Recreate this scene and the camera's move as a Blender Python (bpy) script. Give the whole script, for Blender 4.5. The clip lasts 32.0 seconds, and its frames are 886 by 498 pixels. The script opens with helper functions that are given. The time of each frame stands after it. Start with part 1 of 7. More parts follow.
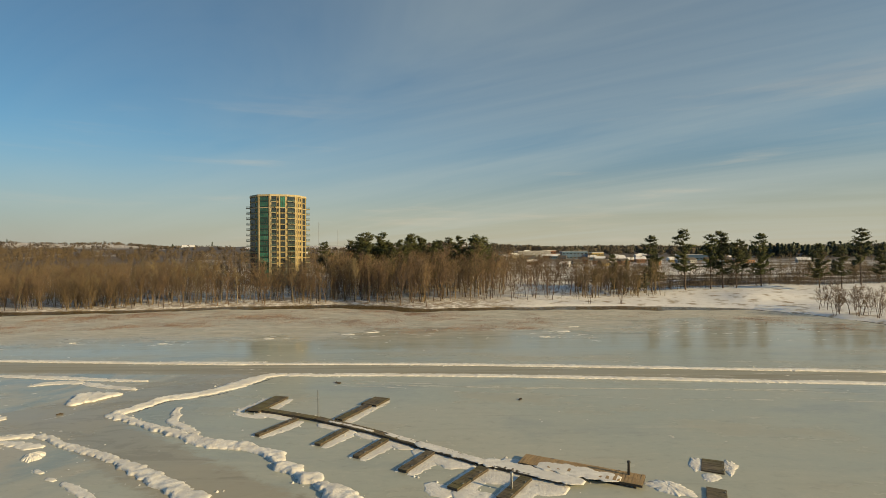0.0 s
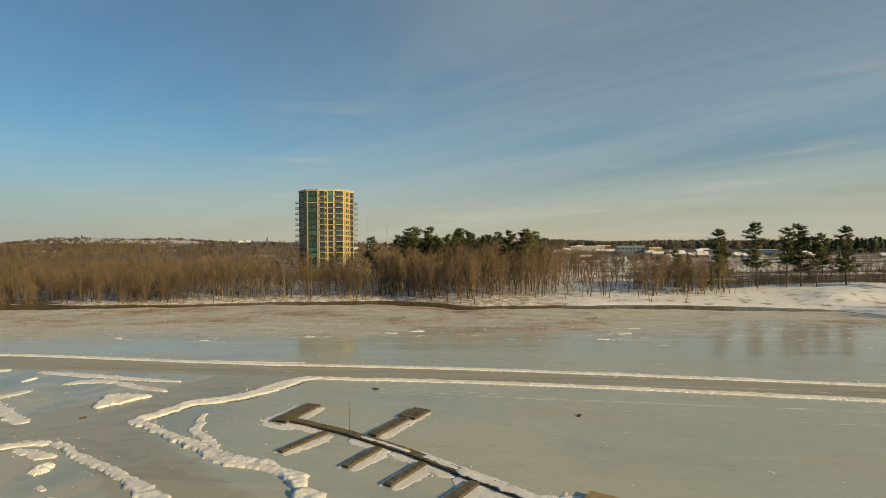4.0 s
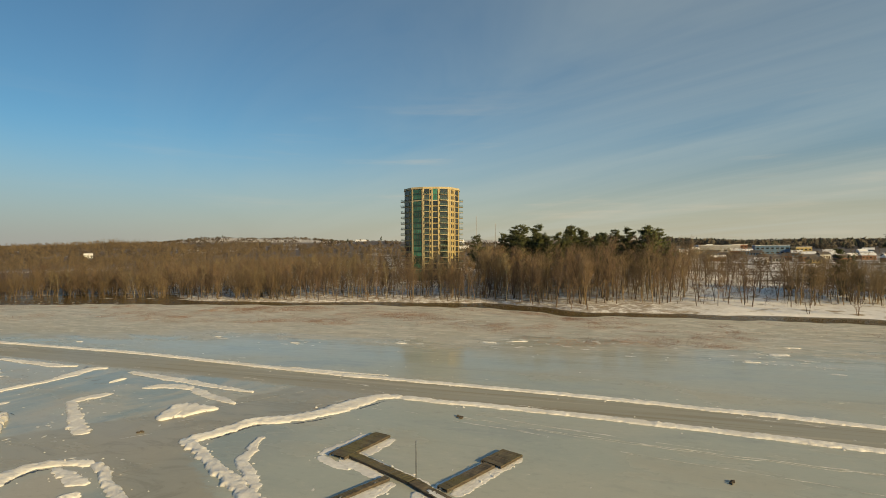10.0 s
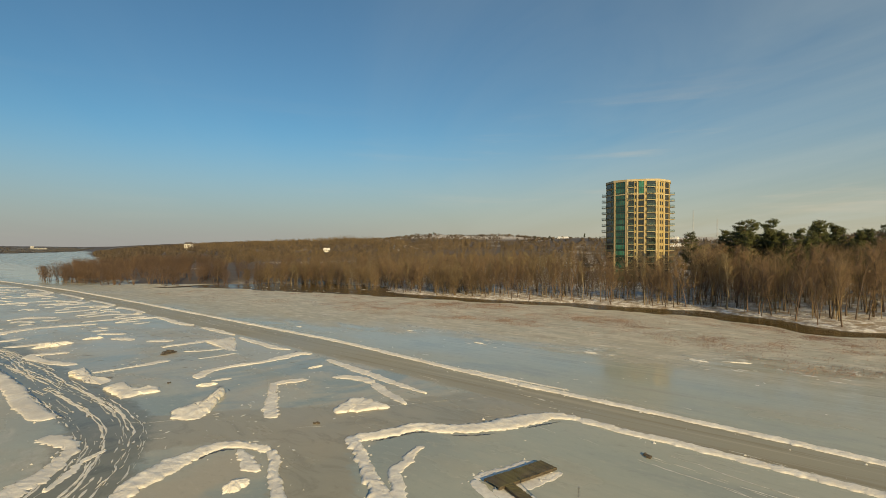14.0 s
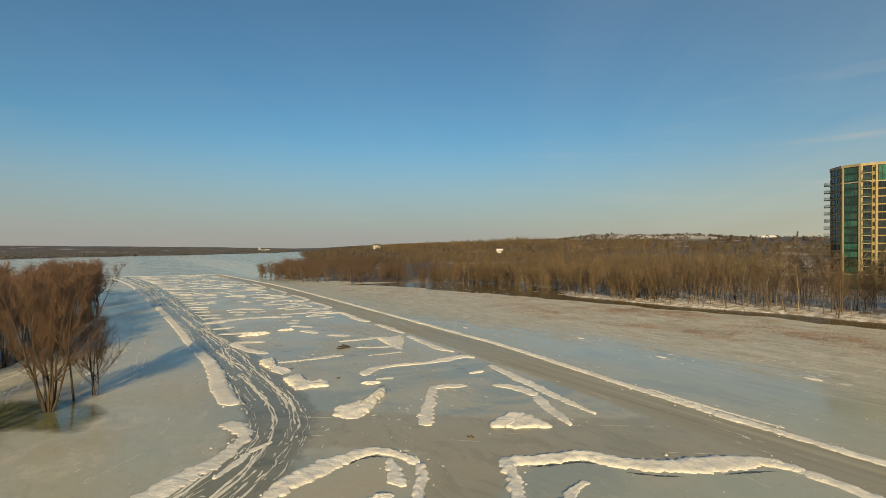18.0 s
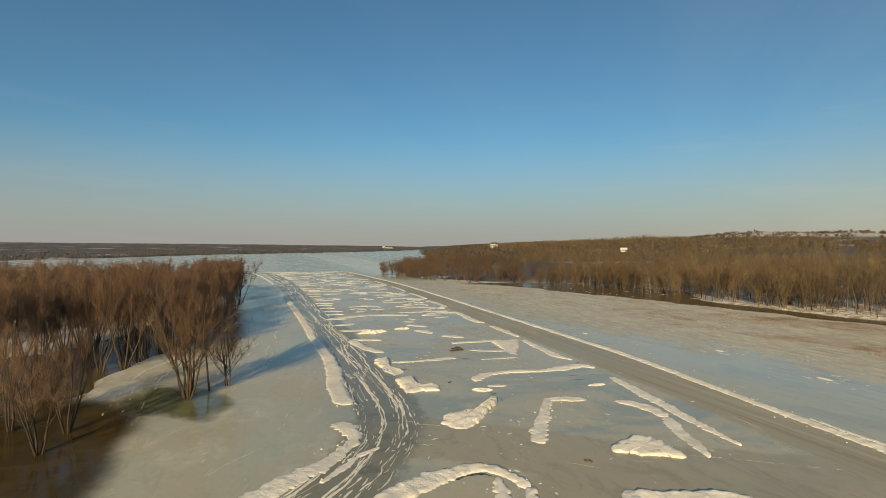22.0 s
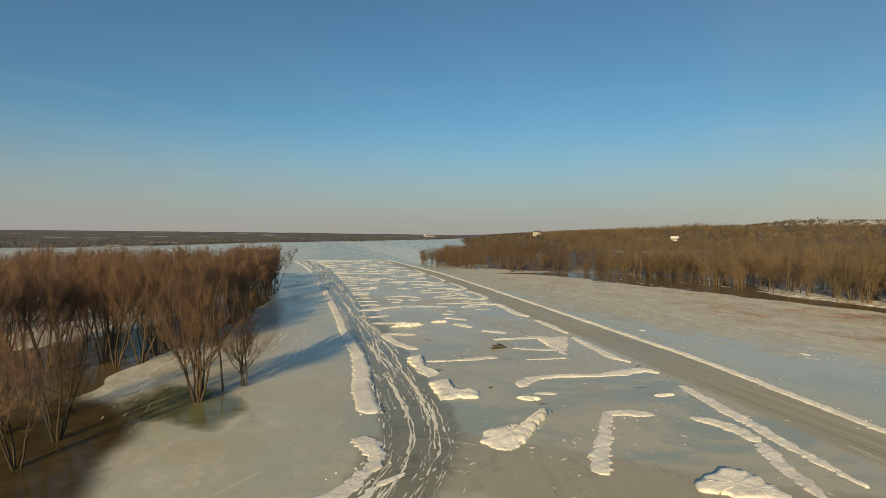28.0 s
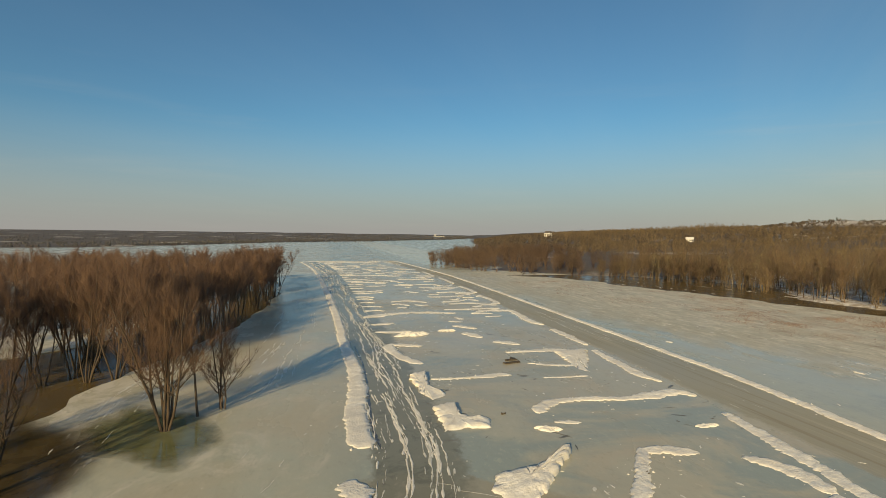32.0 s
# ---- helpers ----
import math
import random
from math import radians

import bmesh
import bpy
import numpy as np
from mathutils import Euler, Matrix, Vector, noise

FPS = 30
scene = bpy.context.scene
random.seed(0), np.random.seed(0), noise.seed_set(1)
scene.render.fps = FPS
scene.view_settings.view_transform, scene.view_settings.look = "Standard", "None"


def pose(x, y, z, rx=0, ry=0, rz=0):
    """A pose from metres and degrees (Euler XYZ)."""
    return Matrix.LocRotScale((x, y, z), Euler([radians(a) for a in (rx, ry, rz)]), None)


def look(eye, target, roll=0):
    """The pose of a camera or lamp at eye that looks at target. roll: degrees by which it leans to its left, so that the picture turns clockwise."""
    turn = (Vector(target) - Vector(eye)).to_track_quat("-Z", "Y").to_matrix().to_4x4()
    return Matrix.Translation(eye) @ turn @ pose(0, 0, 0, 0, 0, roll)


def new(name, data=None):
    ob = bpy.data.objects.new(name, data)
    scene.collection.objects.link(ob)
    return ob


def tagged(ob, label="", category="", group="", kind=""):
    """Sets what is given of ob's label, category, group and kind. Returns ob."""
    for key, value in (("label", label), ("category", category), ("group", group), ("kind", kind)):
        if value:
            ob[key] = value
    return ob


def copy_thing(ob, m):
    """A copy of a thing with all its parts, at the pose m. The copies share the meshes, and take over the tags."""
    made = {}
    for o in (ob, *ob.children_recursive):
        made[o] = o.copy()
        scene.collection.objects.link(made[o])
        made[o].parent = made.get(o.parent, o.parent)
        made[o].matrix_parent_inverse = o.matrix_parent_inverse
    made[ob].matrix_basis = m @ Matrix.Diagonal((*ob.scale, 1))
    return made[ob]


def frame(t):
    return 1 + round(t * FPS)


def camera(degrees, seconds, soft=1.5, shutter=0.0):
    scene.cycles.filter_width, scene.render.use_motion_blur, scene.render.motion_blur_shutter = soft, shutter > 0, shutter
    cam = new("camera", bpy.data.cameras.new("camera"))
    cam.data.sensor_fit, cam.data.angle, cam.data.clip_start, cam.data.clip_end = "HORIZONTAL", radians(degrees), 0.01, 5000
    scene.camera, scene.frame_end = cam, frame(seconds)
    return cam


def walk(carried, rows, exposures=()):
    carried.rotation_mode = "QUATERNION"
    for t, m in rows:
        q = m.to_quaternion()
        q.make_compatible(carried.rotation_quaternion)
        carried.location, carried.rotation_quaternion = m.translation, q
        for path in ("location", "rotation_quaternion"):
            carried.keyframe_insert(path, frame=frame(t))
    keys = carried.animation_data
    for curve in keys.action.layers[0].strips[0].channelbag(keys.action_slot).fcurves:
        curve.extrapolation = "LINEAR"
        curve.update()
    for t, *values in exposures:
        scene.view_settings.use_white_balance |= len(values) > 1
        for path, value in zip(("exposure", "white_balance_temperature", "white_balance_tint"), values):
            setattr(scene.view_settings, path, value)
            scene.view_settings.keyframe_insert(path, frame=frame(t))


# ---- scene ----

# ---------------------------------------------------------------- camera
cam = camera(80.7, 32.0, soft=0.8)
PATH = [
    (0, (-0.000, 0.000, 20.000), (-0.000, 10.000, 20.093), -0.48),
    (0.5, (0.166, 0.258, 19.835), (0.023, 10.257, 19.918), -0.43),
    (1, (0.331, 0.704, 19.787), (0.121, 10.701, 19.861), -0.47),
    (1.5, (0.476, 1.473, 19.753), (0.122, 11.467, 19.816), -0.47),
    (2, (0.507, 2.504, 19.756), (-0.069, 12.488, 19.808), -0.48),
    (2.5, (0.474, 3.783, 19.795), (-0.221, 13.758, 19.826), -0.44),
    (3, (0.417, 5.174, 19.823), (-0.376, 15.142, 19.830), -0.45),
    (3.5, (0.369, 6.666, 19.892), (-0.468, 16.631, 19.896), -0.47),
    (5.5, (0.095, 12.336, 19.914), (-1.424, 22.220, 19.962), -0.41),
    (6, (0.006, 13.416, 19.920), (-1.606, 23.285, 19.977), -0.37),
    (6.5, (-0.068, 14.288, 19.910), (-1.714, 24.152, 19.966), -0.31),
    (7, (-0.079, 15.139, 19.934), (-1.746, 24.999, 19.988), -0.33),
    (7.5, (-0.008, 16.064, 19.975), (-1.681, 25.923, 20.021), -0.28),
    (8, (0.065, 17.076, 20.007), (-1.619, 26.933, 20.058), -0.29),
    (8.5, (0.146, 18.159, 20.007), (-1.534, 28.017, 20.049), -0.33),
    (9, (0.250, 19.272, 20.021), (-1.588, 29.101, 20.048), -0.37),
    (9.5, (0.401, 20.475, 20.027), (-1.919, 30.202, 20.044), -0.36),
    (10, (0.590, 21.772, 20.008), (-2.454, 31.298, 20.012), -0.35),
    (10.5, (0.775, 23.128, 19.944), (-3.018, 32.381, 19.937), -0.29),
    (11, (0.866, 24.471, 19.933), (-3.535, 33.451, 19.919), -0.23),
    (11.5, (0.924, 25.648, 19.973), (-3.933, 34.389, 19.957), -0.15),
    (12, (1.048, 26.640, 20.057), (-4.361, 35.051, 20.039), -0.12),
    (12.5, (1.145, 27.462, 20.122), (-4.711, 35.568, 20.099), -0.10),
    (13, (1.120, 28.218, 20.223), (-4.883, 36.215, 20.189), -0.03),
    (13.5, (0.974, 28.957, 20.338), (-5.168, 36.849, 20.290), 0.09),
    (14, (0.670, 29.705, 20.417), (-5.742, 37.378, 20.364), 0.18),
    (14.5, (0.287, 30.489, 20.476), (-6.412, 37.913, 20.409), 0.26),
    (16.5, (-1.596, 33.447, 20.350), (-8.760, 40.424, 20.294), 0.27),
    (17, (-2.128, 34.107, 20.308), (-9.618, 40.733, 20.258), 0.20),
    (17.5, (-2.590, 34.695, 20.269), (-10.590, 40.695, 20.221), 0.14),
    (18, (-2.990, 35.213, 20.234), (-11.547, 40.387, 20.192), 0.04),
    (18.5, (-3.366, 35.708, 20.236), (-12.413, 39.967, 20.189), -0.03),
    (19, (-3.686, 36.144, 20.222), (-12.967, 39.868, 20.179), -0.03),
    (19.5, (-3.894, 36.443, 20.276), (-13.262, 39.941, 20.241), -0.03),
    (20, (-4.061, 36.677, 20.363), (-13.471, 40.061, 20.320), 0.03),
    (20.5, (-4.336, 36.886, 20.494), (-13.769, 40.204, 20.440), 0.02),
    (21, (-4.733, 37.109, 20.583), (-14.192, 40.353, 20.528), 0.05),
    (21.5, (-5.270, 37.300, 20.637), (-14.747, 40.489, 20.570), 0.10),
    (22, (-5.918, 37.492, 20.697), (-15.416, 40.622, 20.619), 0.11),
    (22.5, (-6.581, 37.750, 20.729), (-16.105, 40.796, 20.654), 0.13),
    (23, (-7.314, 38.012, 20.754), (-16.863, 40.982, 20.661), 0.12),
    (23.5, (-8.088, 38.295, 20.791), (-17.658, 41.188, 20.600), 0.10),
    (24, (-8.830, 38.560, 20.779), (-18.420, 41.381, 20.503), 0.08),
    (24.5, (-9.623, 38.850, 20.737), (-19.230, 41.612, 20.446), 0.06),
    (25, (-10.408, 39.147, 20.683), (-20.032, 41.849, 20.400), 0.09),
    (25.5, (-11.142, 39.445, 20.591), (-20.781, 42.093, 20.316), 0.11),
    (27.5, (-14.458, 40.485, 20.313), (-24.155, 42.913, 20.016), 0.18),
    (28, (-15.428, 40.765, 20.263), (-25.140, 43.130, 19.964), 0.19),
    (28.5, (-16.535, 41.066, 20.227), (-26.263, 43.365, 19.938), 0.22),
    (29, (-17.580, 41.361, 20.235), (-27.320, 43.610, 19.943), 0.22),
    (29.5, (-18.580, 41.660, 20.248), (-28.312, 43.943, 19.959), 0.21),
    (30, (-19.575, 41.963, 20.253), (-29.310, 44.231, 19.974), 0.24),
    (30.5, (-20.617, 42.295, 20.316), (-30.356, 44.548, 20.030), 0.24),
    (31, (-21.673, 42.627, 20.407), (-31.418, 44.851, 20.127), 0.27),
    (31.5, (-22.759, 42.967, 20.503), (-32.510, 45.164, 20.210), 0.27),
    (32, (-23.909, 43.293, 20.574), (-33.665, 45.469, 20.278), 0.27),
]
walk(cam, [(t, look(e, g, r)) for t, e, g, r in PATH], [(0, 0.42, 7900, 3), (32, 0.42, 7900, 3)])

# ---------------------------------------------------------------- world and sun
SUN_AZ = math.atan2(0.86, -0.50)          # clockwise from +y
SUN_EL = radians(19)
world = bpy.data.worlds.new("winter_sky")
scene.world = world
world.use_nodes = True
wn, wl = world.node_tree.nodes, world.node_tree.links
wn.clear()
w_out = wn.new("ShaderNodeOutputWorld")
w_bg = wn.new("ShaderNodeBackground")
w_sky = wn.new("ShaderNodeTexSky")
w_sky.sky_type = "NISHITA"
w_sky.sun_disc = False
w_sky.sun_elevation = SUN_EL
w_sky.sun_rotation = SUN_AZ
w_sky.altitude = 60
w_sky.air_density = 1.0
w_sky.dust_density = 0.5
w_sky.ozone_density = 2.6
w_bg.inputs["Strength"].default_value = 0.062
# thin cirrus: direction flattened onto a high plane
w_tc = wn.new("ShaderNodeTexCoord")
w_sep = wn.new("ShaderNodeSeparateXYZ")
wl.new(w_tc.outputs["Generated"], w_sep.inputs[0])
w_zz = wn.new("ShaderNodeMath"); w_zz.operation = "MAXIMUM"; w_zz.inputs[1].default_value = 0.0
wl.new(w_sep.outputs["Z"], w_zz.inputs[0])
w_za = wn.new("ShaderNodeMath"); w_za.operation = "ADD"; w_za.inputs[1].default_value = 0.10
wl.new(w_zz.outputs[0], w_za.inputs[0])
w_dx = wn.new("ShaderNodeMath"); w_dx.operation = "DIVIDE"
wl.new(w_sep.outputs["X"], w_dx.inputs[0]); wl.new(w_za.outputs[0], w_dx.inputs[1])
w_dy = wn.new("ShaderNodeMath"); w_dy.operation = "DIVIDE"
wl.new(w_sep.outputs["Y"], w_dy.inputs[0]); wl.new(w_za.outputs[0], w_dy.inputs[1])
w_cmb = wn.new("ShaderNodeCombineXYZ")
w_skew = wn.new("ShaderNodeMath"); w_skew.operation = "MULTIPLY_ADD"
wl.new(w_dy.outputs[0], w_skew.inputs[0]); w_skew.inputs[1].default_value = 0.95
wl.new(w_dx.outputs[0], w_skew.inputs[2])
wl.new(w_skew.outputs[0], w_cmb.inputs[0]); wl.new(w_dy.outputs[0], w_cmb.inputs[1])
w_map = wn.new("ShaderNodeMapping")
w_map.inputs["Rotation"].default_value = (0, 0, radians(0))
w_map.inputs["Scale"].default_value = (0.30, 0.15, 1)
w_map.inputs["Location"].default_value = (1.35, 0.9, 0)
wl.new(w_cmb.outputs[0], w_map.inputs[0])
w_no = wn.new("ShaderNodeTexNoise")
w_no.inputs["Scale"].default_value = 1.5
w_no.inputs["Detail"].default_value = 6
w_no.inputs["Roughness"].default_value = 0.56
w_no.inputs["Distortion"].default_value = 1.3
wl.new(w_map.outputs[0], w_no.inputs["Vector"])
w_rmp = wn.new("ShaderNodeValToRGB")
w_rmp.color_ramp.elements[0].position = 0.34
w_rmp.color_ramp.elements[1].position = 0.88
w_rmp.color_ramp.elements[0].color = (0.20, 0.20, 0.20, 1)
wl.new(w_no.outputs["Fac"], w_rmp.inputs[0])
w_mul = wn.new("ShaderNodeMath"); w_mul.operation = "MULTIPLY"; w_mul.inputs[1].default_value = 0.62
w_dot = wn.new("ShaderNodeVectorMath"); w_dot.operation = "DOT_PRODUCT"
w_dot.inputs[1].default_value = (0.62, 0.78, 0.0)
wl.new(w_tc.outputs["Generated"], w_dot.inputs[0])
w_side = wn.new("ShaderNodeMapRange"); w_side.interpolation_type = "SMOOTHSTEP"
w_side.inputs["From Min"].default_value, w_side.inputs["From Max"].default_value = -0.1, 0.85
w_side.inputs["To Min"].default_value, w_side.inputs["To Max"].default_value = 0.12, 1.0
wl.new(w_dot.outputs["Value"], w_side.inputs["Value"])
w_m0 = wn.new("ShaderNodeMath"); w_m0.operation = "MULTIPLY"
wl.new(w_rmp.outputs[0], w_m0.inputs[0]); wl.new(w_side.outputs[0], w_m0.inputs[1])
wl.new(w_m0.outputs[0], w_mul.inputs[0])
w_mix = wn.new("ShaderNodeMixRGB")
w_mix.inputs[2].default_value = (5.8, 6.7, 7.4, 1)
wl.new(w_mul.outputs[0], w_mix.inputs[0])
w_tint = wn.new("ShaderNodeMixRGB"); w_tint.blend_type = "MULTIPLY"; w_tint.inputs[0].default_value = 1.0
w_tint.inputs[2].default_value = (0.53, 0.95, 1.22, 1)
wl.new(w_sky.outputs[0], w_tint.inputs[1])
# pale haze low over the horizon
w_hz = wn.new("ShaderNodeMapRange"); w_hz.interpolation_type = "SMOOTHSTEP"
w_hz.inputs["From Min"].default_value, w_hz.inputs["From Max"].default_value = 0.22, -0.02
w_hz.inputs["To Min"].default_value, w_hz.inputs["To Max"].default_value = 0.0, 0.92
wl.new(w_sep.outputs["Z"], w_hz.inputs["Value"])
w_haze = wn.new("ShaderNodeMixRGB")
w_hcol = wn.new("ShaderNodeMixRGB")
w_hcol.inputs[1].default_value = (4.05, 3.92, 4.5, 1)
w_hcol.inputs[2].default_value = (5.7, 5.05, 4.15, 1)
w_hs = wn.new("ShaderNodeMapRange"); w_hs.interpolation_type = "SMOOTHSTEP"
w_hs.inputs["From Min"].default_value, w_hs.inputs["From Max"].default_value = -0.3, 0.9
wl.new(w_dot.outputs["Value"], w_hs.inputs["Value"]); wl.new(w_hs.outputs[0], w_hcol.inputs[0])
wl.new(w_hcol.outputs[0], w_haze.inputs[2])
wl.new(w_hz.outputs[0], w_haze.inputs[0]); wl.new(w_tint.outputs[0], w_haze.inputs[1])
wl.new(w_haze.outputs[0], w_mix.inputs[1])
# thin level bands of cloud low over the land
w_bm = wn.new("ShaderNodeMapping")
w_bm.inputs["Scale"].default_value = (1.5, 1.5, 17)
wl.new(w_tc.outputs["Generated"], w_bm.inputs[0])
w_bn = wn.new("ShaderNodeTexNoise")
w_bn.inputs["Scale"].default_value, w_bn.inputs["Detail"].default_value, w_bn.inputs["Roughness"].default_value = 1.5, 6, 0.55
wl.new(w_bm.outputs[0], w_bn.inputs["Vector"])
w_br = wn.new("ShaderNodeMapRange"); w_br.interpolation_type = "SMOOTHSTEP"
w_br.inputs["From Min"].default_value, w_br.inputs["From Max"].default_value = 0.54, 0.76
w_br.inputs["To Max"].default_value = 0.55
wl.new(w_bn.outputs["Fac"], w_br.inputs["Value"])
w_bz = wn.new("ShaderNodeMapRange"); w_bz.interpolation_type = "SMOOTHSTEP"
w_bz.inputs["From Min"].default_value, w_bz.inputs["From Max"].default_value = 0.34, 0.12
wl.new(w_sep.outputs["Z"], w_bz.inputs["Value"])
w_b1 = wn.new("ShaderNodeMath"); w_b1.operation = "MULTIPLY"
wl.new(w_br.outputs[0], w_b1.inputs[0]); wl.new(w_bz.outputs[0], w_b1.inputs[1])
w_b2 = wn.new("ShaderNodeMath"); w_b2.operation = "MULTIPLY"
wl.new(w_b1.outputs[0], w_b2.inputs[0]); wl.new(w_side.outputs[0], w_b2.inputs[1])
w_band = wn.new("ShaderNodeMixRGB")
w_band.inputs[2].default_value = (7.2, 6.7, 6.3, 1)
wl.new(w_b2.outputs[0], w_band.inputs[0]); wl.new(w_mix.outputs[0], w_band.inputs[1])
wl.new(w_band.outputs[0], w_bg.inputs["Color"])
wl.new(w_bg.outputs[0], w_out.inputs["Surface"])

sun_data = bpy.data.lights.new("sun", "SUN")
sun_data.energy = 3.7
sun_data.angle = radians(0.55)
sun_data.color = (1.0, 0.76, 0.44)
sun = new("sun", sun_data)
to_sun = Vector((math.sin(SUN_AZ) * math.cos(SUN_EL), math.cos(SUN_AZ) * math.cos(SUN_EL), math.sin(SUN_EL)))
sun.matrix_world = look(to_sun * 300, (0, 0, 0))

# ---------------------------------------------------------------- materials


def rgba(c):
    return (c[0], c[1], c[2], 1.0)


def material(name, c1, c2, scale=1.0, rough=(0.7, 0.9), bump=0.2, bscale=8.0, detail=6, stretch=(1, 1, 1), metal=0.0,
             spread=0.0, island=0.0, spec=0.5, c3=None, scale3=0.1, lo3=0.42, hi3=0.66, lo=0.35, hi=0.65, coat=0.0, dist=0.1):
    """Two colours mixed by a fine noise, a third by a broad one; relief by a finer noise."""
    m = bpy.data.materials.new(name)
    m.use_nodes = True
    n, l = m.node_tree.nodes, m.node_tree.links
    b = n["Principled BSDF"]
    geo = n.new("ShaderNodeNewGeometry")
    mp = n.new("ShaderNodeMapping")
    mp.inputs["Scale"].default_value = stretch
    l.new(geo.outputs["Position"], mp.inputs[0])
    t = n.new("ShaderNodeTexNoise")
    t.inputs["Scale"].default_value = scale
    t.inputs["Detail"].default_value = detail
    l.new(mp.outputs[0], t.inputs["Vector"])
    r = n.new("ShaderNodeValToRGB")
    r.color_ramp.elements[0].position, r.color_ramp.elements[1].position = lo, hi
    r.color_ramp.elements[0].color, r.color_ramp.elements[1].color = rgba(c1), rgba(c2)
    l.new(t.outputs["Fac"], r.inputs[0])
    col = r.outputs[0]
    if c3 is not None:
        t3 = n.new("ShaderNodeTexNoise")
        t3.inputs["Scale"].default_value = scale3
        t3.inputs["Detail"].default_value = 5
        l.new(mp.outputs[0], t3.inputs["Vector"])
        r3 = n.new("ShaderNodeValToRGB")
        r3.color_ramp.elements[0].position, r3.color_ramp.elements[1].position = lo3, hi3
        l.new(t3.outputs["Fac"], r3.inputs[0])
        mx = n.new("ShaderNodeMixRGB")
        mx.inputs[2].default_value = rgba(c3)
        l.new(r3.outputs[0], mx.inputs[0]); l.new(col, mx.inputs[1])
        col = mx.outputs[0]
    if spread or island:
        hs = n.new("ShaderNodeHueSaturation")
        if spread:
            src = n.new("ShaderNodeObjectInfo").outputs["Random"]
        else:
            src = geo.outputs["Random Per Island"]
        amount = spread or island
        mr = n.new("ShaderNodeMapRange")
        mr.inputs["To Min"].default_value, mr.inputs["To Max"].default_value = 1 - amount, 1 + amount
        l.new(src, mr.inputs["Value"])
        l.new(mr.outputs[0], hs.inputs["Value"])
        l.new(col, hs.inputs["Color"])
        col = hs.outputs[0]
    l.new(col, b.inputs["Base Color"])
    mr2 = n.new("ShaderNodeMapRange")
    mr2.inputs["From Min"].default_value, mr2.inputs["From Max"].default_value = 0.3, 0.7
    mr2.inputs["To Min"].default_value, mr2.inputs["To Max"].default_value = rough
    l.new(t.outputs["Fac"], mr2.inputs["Value"])
    l.new(mr2.outputs[0], b.inputs["Roughness"])
    b.inputs["Metallic"].default_value = metal
    b.inputs["Specular IOR Level"].default_value = spec
    b.inputs["Coat Weight"].default_value = coat
    if bump:
        tb = n.new("ShaderNodeTexNoise")
        tb.inputs["Scale"].default_value = bscale
        tb.inputs["Detail"].default_value = 5
        l.new(mp.outputs[0], tb.inputs["Vector"])
        bp = n.new("ShaderNodeBump")
        bp.inputs["Strength"].default_value = bump
        bp.inputs["Distance"].default_value = dist
        l.new(tb.outputs["Fac"], bp.inputs["Height"])
        l.new(bp.outputs[0], b.inputs["Normal"])
    return m


M_SNOW = material("snow", (0.74, 0.72, 0.67), (0.90, 0.88, 0.83), 1.8, (0.55, 0.8), 0.65, 4.5, c3=(0.70, 0.68, 0.64), scale3=0.25)
M_RUT = material("dirty_snow", (0.52, 0.52, 0.48), (0.76, 0.75, 0.70), 2.0, (0.45, 0.7), 0.4, 5.0)


